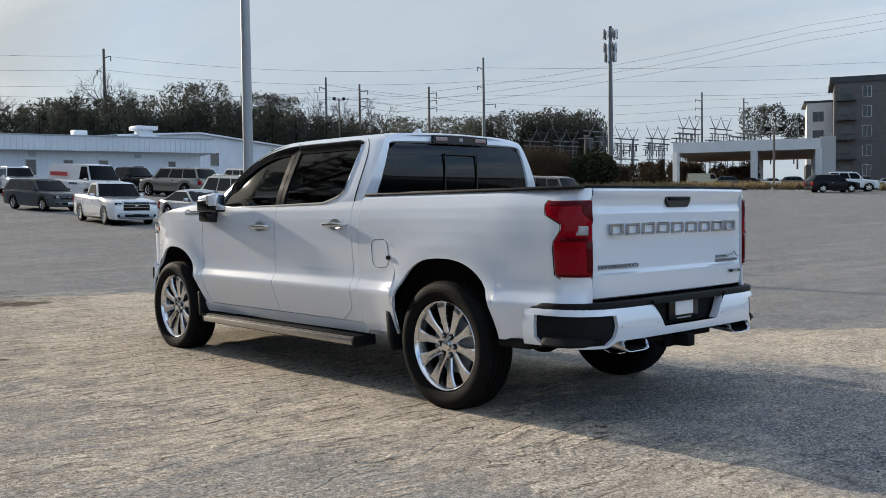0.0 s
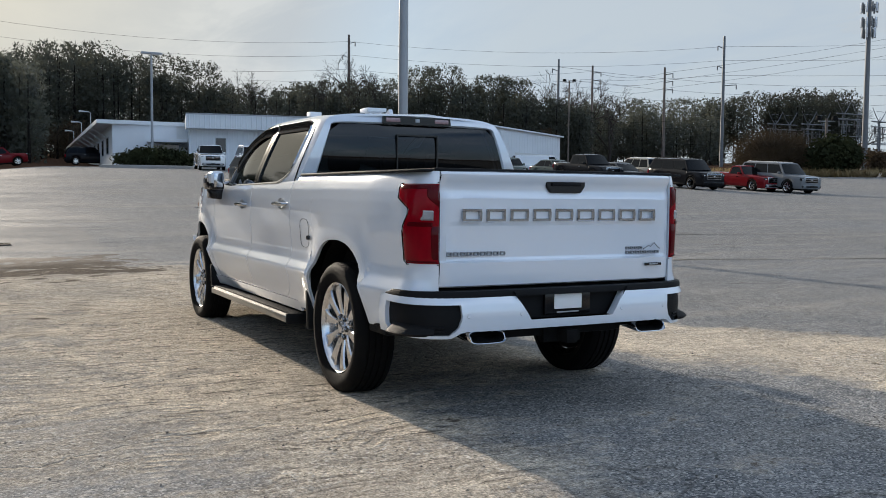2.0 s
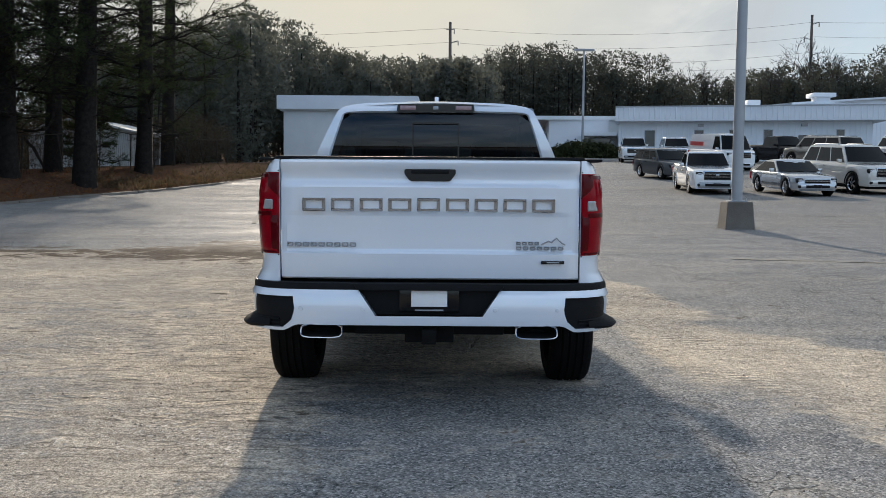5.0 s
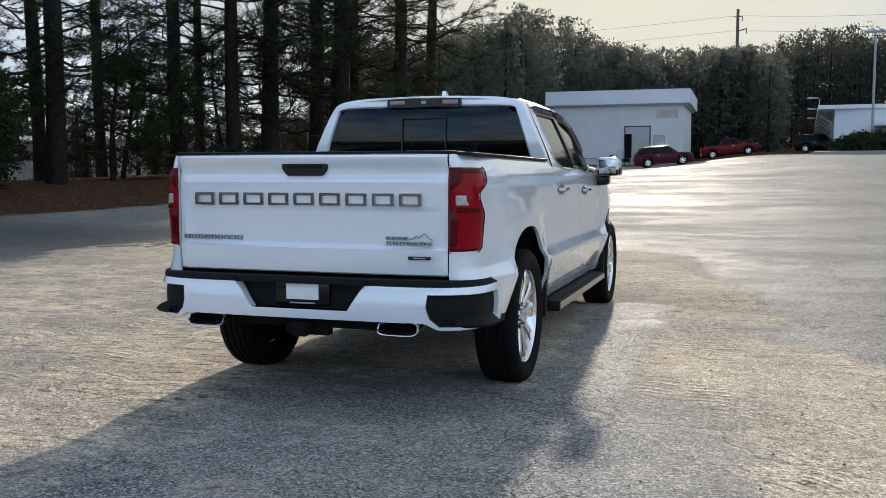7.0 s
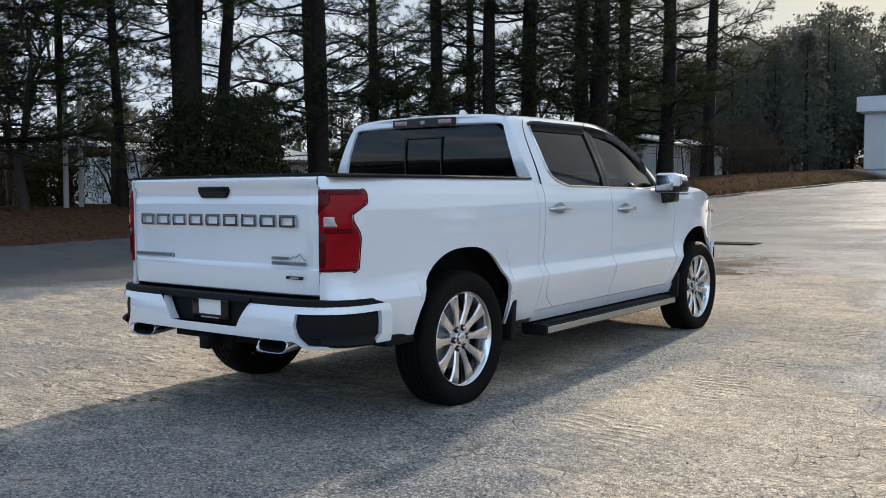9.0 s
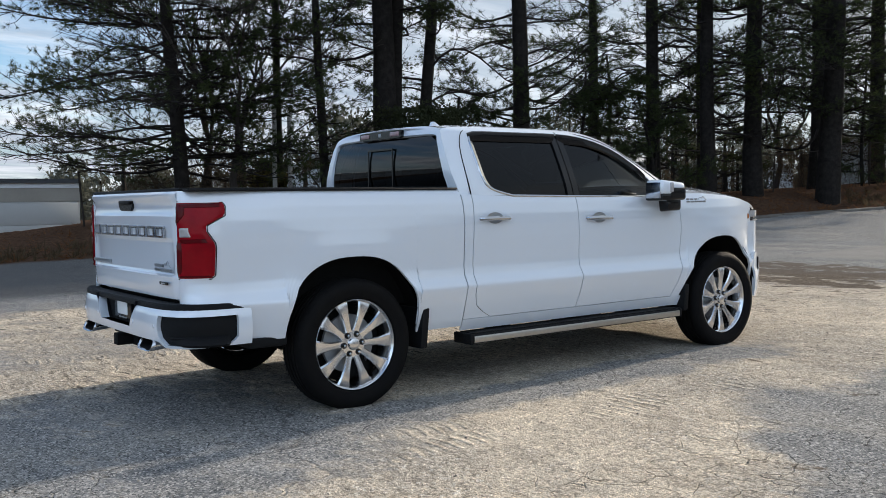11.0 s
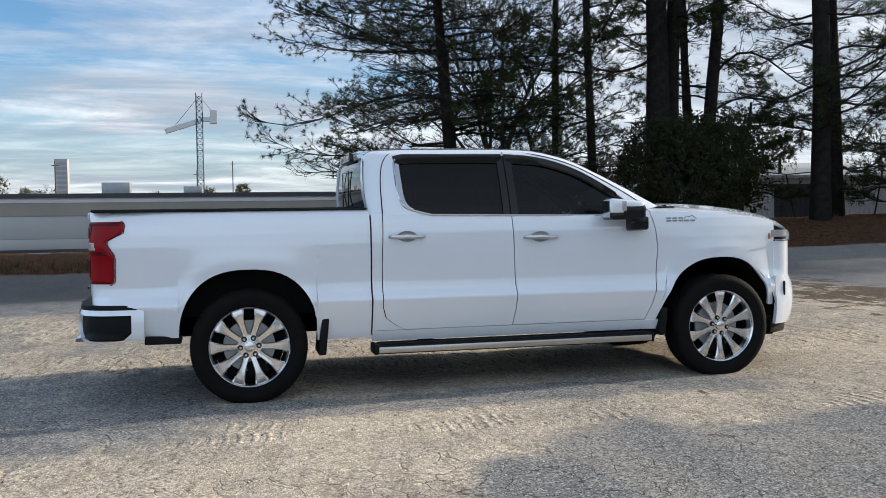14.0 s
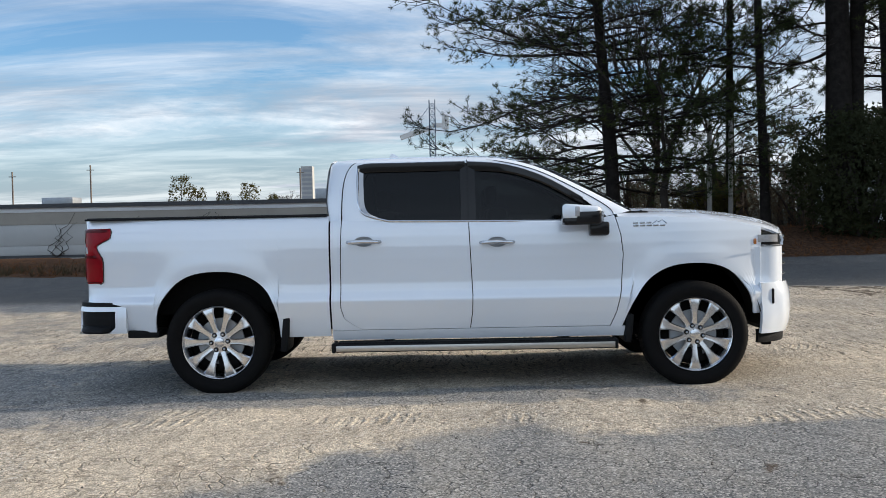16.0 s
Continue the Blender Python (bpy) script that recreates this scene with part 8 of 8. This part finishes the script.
# length, width, height, wheelbase, wheel radius, hood, belt, deck, screen foot, screen top, roof end, rear foot
CARS = {
    "suv": (4.95, 1.98, 1.86, 2.92, 0.40, 1.14, 1.20, 1.20, 1.05, 0.45, -2.05, -2.40),
    "long_suv": (5.65, 2.03, 1.90, 3.35, 0.41, 1.16, 1.22, 1.22, 1.40, 0.85, -2.40, -2.78),
    "crossover": (4.65, 1.86, 1.66, 2.75, 0.37, 1.02, 1.08, 1.08, 1.00, 0.35, -1.75, -2.25),
    "sedan": (4.60, 1.78, 1.44, 2.70, 0.33, 0.90, 0.95, 1.00, 0.95, 0.25, -1.05, -1.75),
    "coupe": (4.35, 1.82, 1.32, 2.65, 0.34, 0.84, 0.88, 0.92, 0.60, -0.10, -0.95, -1.85),
    "wagon": (4.60, 1.78, 1.50, 2.58, 0.33, 0.93, 0.98, 0.98, 1.00, 0.35, -1.85, -2.20),
    "pickup": (5.75, 2.00, 1.90, 3.60, 0.41, 1.20, 1.26, 1.28, 1.30, 0.75, -0.70, -0.85),
    "short_pickup": (5.15, 1.90, 1.62, 3.00, 0.36, 1.04, 1.06, 1.10, 0.72, 0.18, -0.55, -0.72),
    "van": (5.70, 2.01, 2.12, 3.43, 0.36, 1.22, 1.22, 1.22, 2.10, 1.50, -2.72, -2.82),
}


def car(style, colour, x, y, heading, label, category="car", group="parked cars", rim=None, sign=False):
    """A parked car; heading in degrees clockwise from +y."""
    L, W, H, wb, rw, hood, bl, deck, sf, st, re, rf = CARS[style]
    rz = -heading
    fwd = Vector((math.sin(radians(heading)), math.cos(radians(heading))))
    zf = lot(x + fwd.x * wb / 2, y + fwd.y * wb / 2)
    zr = lot(x - fwd.x * wb / 2, y - fwd.y * wb / 2)
    name = {"van": "van", "pickup": "pickup_truck", "short_pickup": "pickup_truck"}.get(style, "car")
    c = thing(name, label, category, group=group)
    c.matrix_world = pose(x, y, (zf + zr) / 2, 0, 0, rz) @ pose(0, 0, 0, math.degrees(math.atan2(zf - zr, wb)), 0, 0)
    hw = W / 2
    yf, yr = wb / 2 + (L / 2 - wb / 2) * 0.06, -wb / 2 + (L / 2 - wb / 2) * 0.06
    low = 0.24 if rw < 0.38 else 0.32
    bed = style.endswith("pickup")
    tall_nose = style in ("suv", "long_suv", "pickup")

    def top(v):
        if v > sf:
            u = (v - sf) / (L / 2 - sf)
            return hood + 0.015 - (0.10 if tall_nose else 0.15) * u ** 2 - 0.10 * smoothstep(0.86, 1.0, u)
        if v > rf:
            return bl
        return deck - (0.04 if not bed else 0)

    def floor_z(v):
        for wy in (yf, yr):
            d = abs(v - wy)
            if d < rw + 0.07:
                return max(low, math.sqrt(max(0, (rw + 0.07) ** 2 - d * d)) + rw * 0.98)
        return low
    ys = sorted(set([-L / 2, -L / 2 + 0.06, L / 2 - 0.06, L / 2, sf, sf + 0.02, rf, rf - 0.02, L / 2 - 0.11, L / 2 - 0.09] + spaced(-L / 2 + 0.15, L / 2 - 0.15, 14) + [s * (L / 2 - q) for s in (-1, 1) for q in (0.03, 0.12, 0.22, 0.35, 0.5)] + [wy + (rw + 0.07) * math.cos(a) for wy in (yf, yr) for a in [k / 12 * math.pi for k in range(13)]] + [wy + s * (rw + 0.0705) for wy in (yf, yr) for s in (-1, 1)]))
    bm = bmesh.new()
    rows = []
    for v in ys:
        e = 1 - (0.20 if v > 0 and not bed else 0.11) * max(0, (abs(v) - L / 2 + 0.75) / 0.75) ** 2.4 - (0.05 if abs(v) >= L / 2 else 0)
        w_, zl, zt = hw * e, floor_z(v), top(v)
        if abs(v) >= L / 2 - 0.001:
            zl, zt = zl + 0.10, zt - 0.06
        zl = min(zl, zt - 0.12)
        half = [(w_ * 0.92, zl), (w_ * 0.975, zl + 0.06), (w_ * 0.985, zl + (zt - zl) * 0.30), (w_, zl + (zt - zl) * 0.58), (w_ * 0.997, zl + (zt - zl) * 0.64), (w_ * 0.972, zl + (zt - zl) * 0.80), (w_ * 0.955, zt - 0.045), (w_ * 0.925, zt - 0.012), (w_ * 0.88, zt), (w_ * 0.4, zt + 0.03)]
        rows.append([(a, v, b) for a, b in half] + [(-a, v, b) for a, b in half[::-1]])
    vs = grid(bm, rows, close=True)
    bm.faces.new(vs[0])
    bm.faces.new(vs[-1][::-1])
    bmesh.ops.recalc_face_normals(bm, faces=bm.faces)
    part("body", bm, colour, c, smooth=40)
    # cabin
    bw, tw = hw * 0.94, hw * 0.77
    bm = bmesh.new()
    rows = []
    for (y0, z0, w0) in ((sf, bl - 0.03, bw), (st, H - 0.03, tw), (st - 0.25, H, tw), (re + 0.2, H - 0.02, tw), (re, H - 0.05, tw), (rf, bl - 0.03, bw)):
        rows.append([(t * w0, y0 + 0.08 * (1 - t * t) * (1 if y0 > st - 0.1 else (-1 if y0 <= re else 0)), z0 + 0.05 * (1 - abs(t) ** 3) * (1 if z0 > bl else 0)) for t in (-1, -0.97, -0.88, -0.5, 0, 0.5, 0.88, 0.97, 1)])
    grid(bm, rows)
    for s in (-1, 1):
        fl = [bm.verts.new((s * w0, y0, z0)) for y0, z0, w0 in ((sf, bl - 0.03, bw), (st, H - 0.03, tw), (st - 0.25, H, tw), (re + 0.2, H - 0.02, tw), (re, H - 0.05, tw), (rf, bl - 0.03, bw))]
        bm.faces.new(fl)
    bmesh.ops.remove_doubles(bm, verts=bm.verts, dist=0.001)
    bmesh.ops.recalc_face_normals(bm, faces=bm.faces)
    part("cabin", bm, colour, c, smooth=38)

    def across(t, s, y0, out=0.008):
        """A point of the cabin's side: t from belt to roof."""
        return (s * (bw + (tw - bw) * t + out), y0, bl - 0.03 + (H - 0.03 - bl + 0.03) * t)
    lo_t, hi_t = 0.07, 0.90
    f0, f1 = sf + (st - sf) * lo_t - 0.12, sf + (st - sf) * hi_t - 0.10
    r0, r1 = rf + (re - rf) * lo_t + 0.12, rf + (re - rf) * hi_t + 0.10
    cuts_ = 1 if style in ("short_pickup", "coupe") else (1 if style == "van" else (2 if style in ("sedan", "pickup") else 3))
    if style == "van":
        r0 = r1 = sf - 1.25
    for s in (-1, 1):
        for k in range(cuts_):
            a0, a1 = f0 + (r0 - f0) * k / cuts_, f0 + (r0 - f0) * (k + 1) / cuts_
            b0, b1 = f1 + (r1 - f1) * k / cuts_, f1 + (r1 - f1) * (k + 1) / cuts_
            g_ = 0.035 if cuts_ > 1 else 0.0
            bm = bmesh.new()
            q = [across(lo_t, s, a0 - g_), across(hi_t, s, b0 - g_), across(hi_t, s, b1 + g_), across(lo_t, s, a1 + g_)]
            bm.faces.new([bm.verts.new(p) for p in q])
            part("side_window", bm, M_CARGLASS, c, smooth=0)
        part("mirror", cubes((min(s * hw * 0.96, s * (hw * 0.96 + 0.17)), max(s * hw * 0.96, s * (hw * 0.96 + 0.17)), sf - 0.42, sf - 0.28, bl - 0.02, bl + 0.13), bevel=0.03), colour, c)
        part("door_handle", cubes((min(s * hw * 0.97, s * hw * 1.005), max(s * hw * 0.97, s * hw * 1.005), (f0 + r0) / 2 + 0.1, (f0 + r0) / 2 + 0.28, bl - 0.17, bl - 0.14)), M_CHROME if style != "van" else M_BLACKPL, c)
        zl = hood - 0.16
        hl = part("head_lamp", cubes((min(s * hw * 0.58, s * hw * 0.86), max(s * hw * 0.58, s * hw * 0.86), L / 2 - 0.30, L / 2 - 0.03, zl - 0.16, zl + 0.02), bevel=0.04), M_GLOSSBLK, c)
        part("lamp_lens", cubes((min(s * hw * 0.62, s * hw * 0.80), max(s * hw * 0.62, s * hw * 0.80), L / 2 - 0.20, L / 2 - 0.015, zl - 0.12, zl - 0.02), bevel=0.03), M_LENS, hl)
        part("tail_lamp", cubes((min(s * hw * 0.68, s * hw * 0.93), max(s * hw * 0.68, s * hw * 0.93), -L / 2 - 0.008, -L / 2 + 0.12, deck - 0.42, deck - 0.12), bevel=0.02), M_TAILRED, c)
    for (y0, z0, y1, z1, nm) in ((sf, bl, st, H - 0.03, "windscreen"), (rf, bl, re, H - 0.05, "rear_window")):
        bm = bmesh.new()
        sg = 1 if nm == "windscreen" else -1
        rows = [[(t * (bw + (tw - bw) * f) * 0.955, y0 + (y1 - y0) * f + sg * (0.028 + 0.08 * (1 - t * t)), z0 + (z1 - z0) * f + 0.014) for t in spaced(-1, 1, 8)] for f in (0.03, 0.5, 0.95)]
        grid(bm, rows)
        part(nm, bm, M_CARGLASS, c)
    tall = style in ("suv", "long_suv", "pickup", "van", "short_pickup")
    gz = hood - (0.10 if tall else 0.16)
    gd = 0.34 if tall else 0.17
    part("grille_surround", cubes((-hw * 0.56, hw * 0.56, L / 2 - 0.1, L / 2 + 0.004, gz - gd - 0.03, gz + 0.01), bevel=0.02), M_CHROME if tall else colour, c)
    gr = part("grille", cubes((-hw * 0.53, hw * 0.53, L / 2 - 0.1, L / 2 + 0.012, gz - gd, gz - 0.02), bevel=0.02), M_GLOSSBLK, c)
    for f in (0.35, 0.68) if tall else (0.5,):
        part("grille_bar", cubes((-hw * 0.51, hw * 0.51, L / 2 - 0.05, L / 2 + 0.020, gz - gd * f - 0.012, gz - gd * f + 0.012)), M_CHROME, gr)
    part("badge", cubes((-0.07, 0.07, L / 2 - 0.05, L / 2 + 0.026, gz - gd * 0.62, gz - gd * 0.38), bevel=0.02), M_CHROME, gr)
    fbp = part("front_bumper", cubes((-hw * 0.80, hw * 0.80, L / 2 - 0.35, L / 2 + 0.05, low + 0.02, low + 0.28), bevel=0.10), M_GALV if bed else colour, c)
    part("plate_blank", cubes((-0.15, 0.15, L / 2 + 0.04, L / 2 + 0.058, low + 0.12, low + 0.22), bevel=0.005), M_PLATE if style in ("suv", "wagon") else M_GLOSSBLK, fbp)
    for s in (-1, 1):
        part("fog_lamp", cubes((min(s * hw * 0.62, s * hw * 0.80), max(s * hw * 0.62, s * hw * 0.80), L / 2 - 0.1, L / 2 + 0.045, low + 0.10, low + 0.2), bevel=0.02), M_GLOSSBLK, fbp)
        if style in ("suv", "long_suv", "crossover"):
            part("roof_rail", tube(bmesh.new(), [(s * tw * 0.92, st - 0.3, H - 0.01), (s * tw * 0.92, st - 0.45, H + 0.05), (s * tw * 0.92, re + 0.35, H + 0.04), (s * tw * 0.92, re + 0.2, H - 0.02)], 0.022, 6), M_GALV if colour is not C_BLACK else M_GLOSSBLK, c)
        part("sill", cubes((min(s * hw * 0.88, s * hw * 0.975), max(s * hw * 0.88, s * hw * 0.975), yr + rw + 0.1, yf - rw - 0.1, low - 0.03, low + 0.06), bevel=0.02), M_BLACKPL if tall else colour, c)
        for wy in (yf, yr):
            bm = bmesh.new()
            tube(bm, [(s * (hw - 0.005 - (0.01 if abs(wy) > 1 else 0)), wy + (rw + 0.075) * math.cos(t), rw * 0.98 + (rw + 0.075) * math.sin(t)) for t in [k / 12 * math.pi for k in range(13)]], 0.022, 5)
            part("arch_lip", bm, M_BLACKPL if tall and colour is not C_WHITE else colour, c)
    part("lower_intake", cubes((-hw * 0.5, hw * 0.5, L / 2 - 0.1, L / 2 + 0.056, low + 0.10, low + 0.2), bevel=0.01), M_BLACKPL, c)
    part("rear_bumper", cubes((-hw * 0.88, hw * 0.88, -L / 2 - 0.05, -L / 2 + 0.2, low + 0.08, low + 0.30), bevel=0.05), M_CHROME if bed else colour, c)
    part("underbody", cubes((-hw * 0.72, hw * 0.72, -L / 2 + 0.15, L / 2 - 0.15, 0.22, 0.6)), M_UNDER, c)
    if bed:
        part("bed_floor", cubes((-hw * 0.80, hw * 0.80, -L / 2 + 0.08, rf - 0.1, deck - 0.05, deck + 0.004)), M_UNDER, c)
    if sign:
        for s in (-1, 1):
            part("lettering_bar", cubes((min(s * hw * 0.99, s * hw * 1.006), max(s * hw * 0.99, s * hw * 1.006), -2.35, -0.35, 1.42, 1.66)), M_REDSIGN, c, "red lettering bar")
            part("lettering_bar", cubes((min(s * hw * 0.99, s * hw * 1.006), max(s * hw * 0.99, s * hw * 1.006), -0.2, 0.75, 0.95, 1.06)), M_CRANE, c)
    base_wheel = None
    for s in (-1, 1):
        for wy in (yf, yr):
            wh = new("wheel")
            wh.parent = c
            wh.matrix_basis = Matrix.Translation((s * (hw - 0.125), wy, rw)) @ pose(0, 0, 0, 0, 90 * s, 0)
            if base_wheel is None:
                base_wheel = wh
                part("tyre", lathe(bmesh.new(), [(rw * 0.66, 0.09), (rw * 0.72, 0.115), (rw * 0.94, 0.11), (rw, 0.08), (rw, -0.08), (rw * 0.94, -0.11), (rw * 0.66, -0.1)], 28), M_RUBBER, wh)
                bm = lathe(bmesh.new(), [(0.0, 0.085), (rw * 0.14, 0.085), (rw * 0.18, 0.06), (rw * 0.18, 0.02)], 16)
                lathe(bm, [(rw * 0.68, 0.10), (rw * 0.66, 0.10), (rw * 0.60, 0.07), (rw * 0.60, -0.05)], 24)
                for k in range(6):
                    m = Matrix.Rotation(k * math.pi / 3, 4, "Z")
                    prism(bm, [(rw * 0.12, -0.03), (rw * 0.64, -0.045), (rw * 0.64, 0.045), (rw * 0.12, 0.03)], 0.045, 0.085, m)
                part("rim", bm, rim or M_ALLOY, wh)
                part("brake_disc", lathe(bmesh.new(), [(0.0, 0.0), (rw * 0.62, 0.0)], 20), M_UNDER, wh)
            else:
                for k in base_wheel.children:
                    shared_copy(k, wh)
    return c


car("short_pickup", C_WHITE, 15.7, 37.4, 184, "lowered white single-cab pickup with chrome wheels", "truck")
car("coupe", C_SILVER, 18.6, 35.3, 176, "silver two-door sports coupe with grey wheels")
car("suv", C_CREAM, 21.4, 36.3, 172, "cream sport utility with chrome grille and running boards", rim=M_CHROME)
car("sedan", C_BLACK, 24.2, 35.9, 174, "black compact sedan with dark wheels")
car("wagon", C_GREY, 16.4, 47.6, 168, "dark grey station wagon parked in the lot")
car("van", C_WHITE, 21.6, 55.4, 172, "white panel van with red lettering bars on its side", "van", sign=True)
car("pickup", C_WHITE, 19.5, 72.0, 188, "white crew-cab pickup by the store", "truck")
car("suv", C_WHITE, 22.2, 69.5, 186, "white full-size sport utility by the store")
car("pickup", C_BLACK, 28.6, 65.0, 168, "black crew-cab pickup with dark grille", "truck")
car("long_suv", C_TAN, 28.9, 58.3, -18, "bronze long sport utility seen from behind")
car("suv", C_WHITE, 34.4, 58.0, 174, "white full-size sport utility with black grille")
car("sedan", C_GREEN, 37.2, 56.2, 200, "grey-green compact sedan parked in the row")
car("sedan", C_GREEN, 41.8, 57.0, 178, "dark grey-green sedan parked in the row")
car("sedan", C_SILVER, 39.0, 62.5, 178, "silver sedan parked in the back row")
car("pickup", C_BLACK, 40.4, 51.2, 180, "black lifted pickup with dark wheels", "truck", rim=M_GLOSSBLK)
car("sedan", C_GREY, 43.6, 51.6, 180, "small dark sedan parked in the row")
car("suv", C_TAN, 47.0, 53.8, 2, "tan sport utility parked nose in")
car("long_suv", C_BLACK, 44.5, 46.0, 183, "black long sport utility with chrome wheels", rim=M_CHROME)
car("short_pickup", C_RED, 49.0, 45.1, 182, "red extended-cab pickup parked in the row", "truck")
car("long_suv", C_PEWTER, 50.2, 43.4, 182, "pewter grey full-size sport utility at the end of the row")
car("van", C_WHITE, 57.1, 82.4, 110, "white panel van beside the warehouse", "van")
car("crossover", C_WINE, 0.9, 76.5, 78, "dark wine-red crossover by the loading dock")
car("pickup", C_RED, 5.6, 102.0, 84, "red crew-cab pickup behind the block building", "truck")
car("suv", C_BLACK, 14.6, 104.0, 95, "black off-road car with a spare wheel")
car("pickup", C_TAN, 19.6, 104.5, 92, "tan pickup beside the office wing", "truck")
car("crossover", C_BLACK, 86.0, 40.3, 128, "black crossover at the far edge of the lot", rim=M_CHROME)
car("suv", C_WHITE, 91.5, 41.0, 150, "white sport utility behind the black crossover")
car("van", C_YELLOW, 137.0, 86.0, 140, "pale yellow van at the parking deck", "van")
for k, (mt, nm) in enumerate(((C_GREY, "dark grey"), (C_BLACK, "black"), (C_WHITE, "white"), (C_GREY, "dark grey"), (C_SILVER, "silver"), (C_BLACK, "black"), (C_GREEN, "grey-green"), (C_SILVER, "silver"))):
    car("sedan" if k % 3 else "crossover", mt, 139.5 + k * 1.6, 82.5 - k * 3.0, 140, nm + " car parked under the concrete deck", group="cars at the deck")
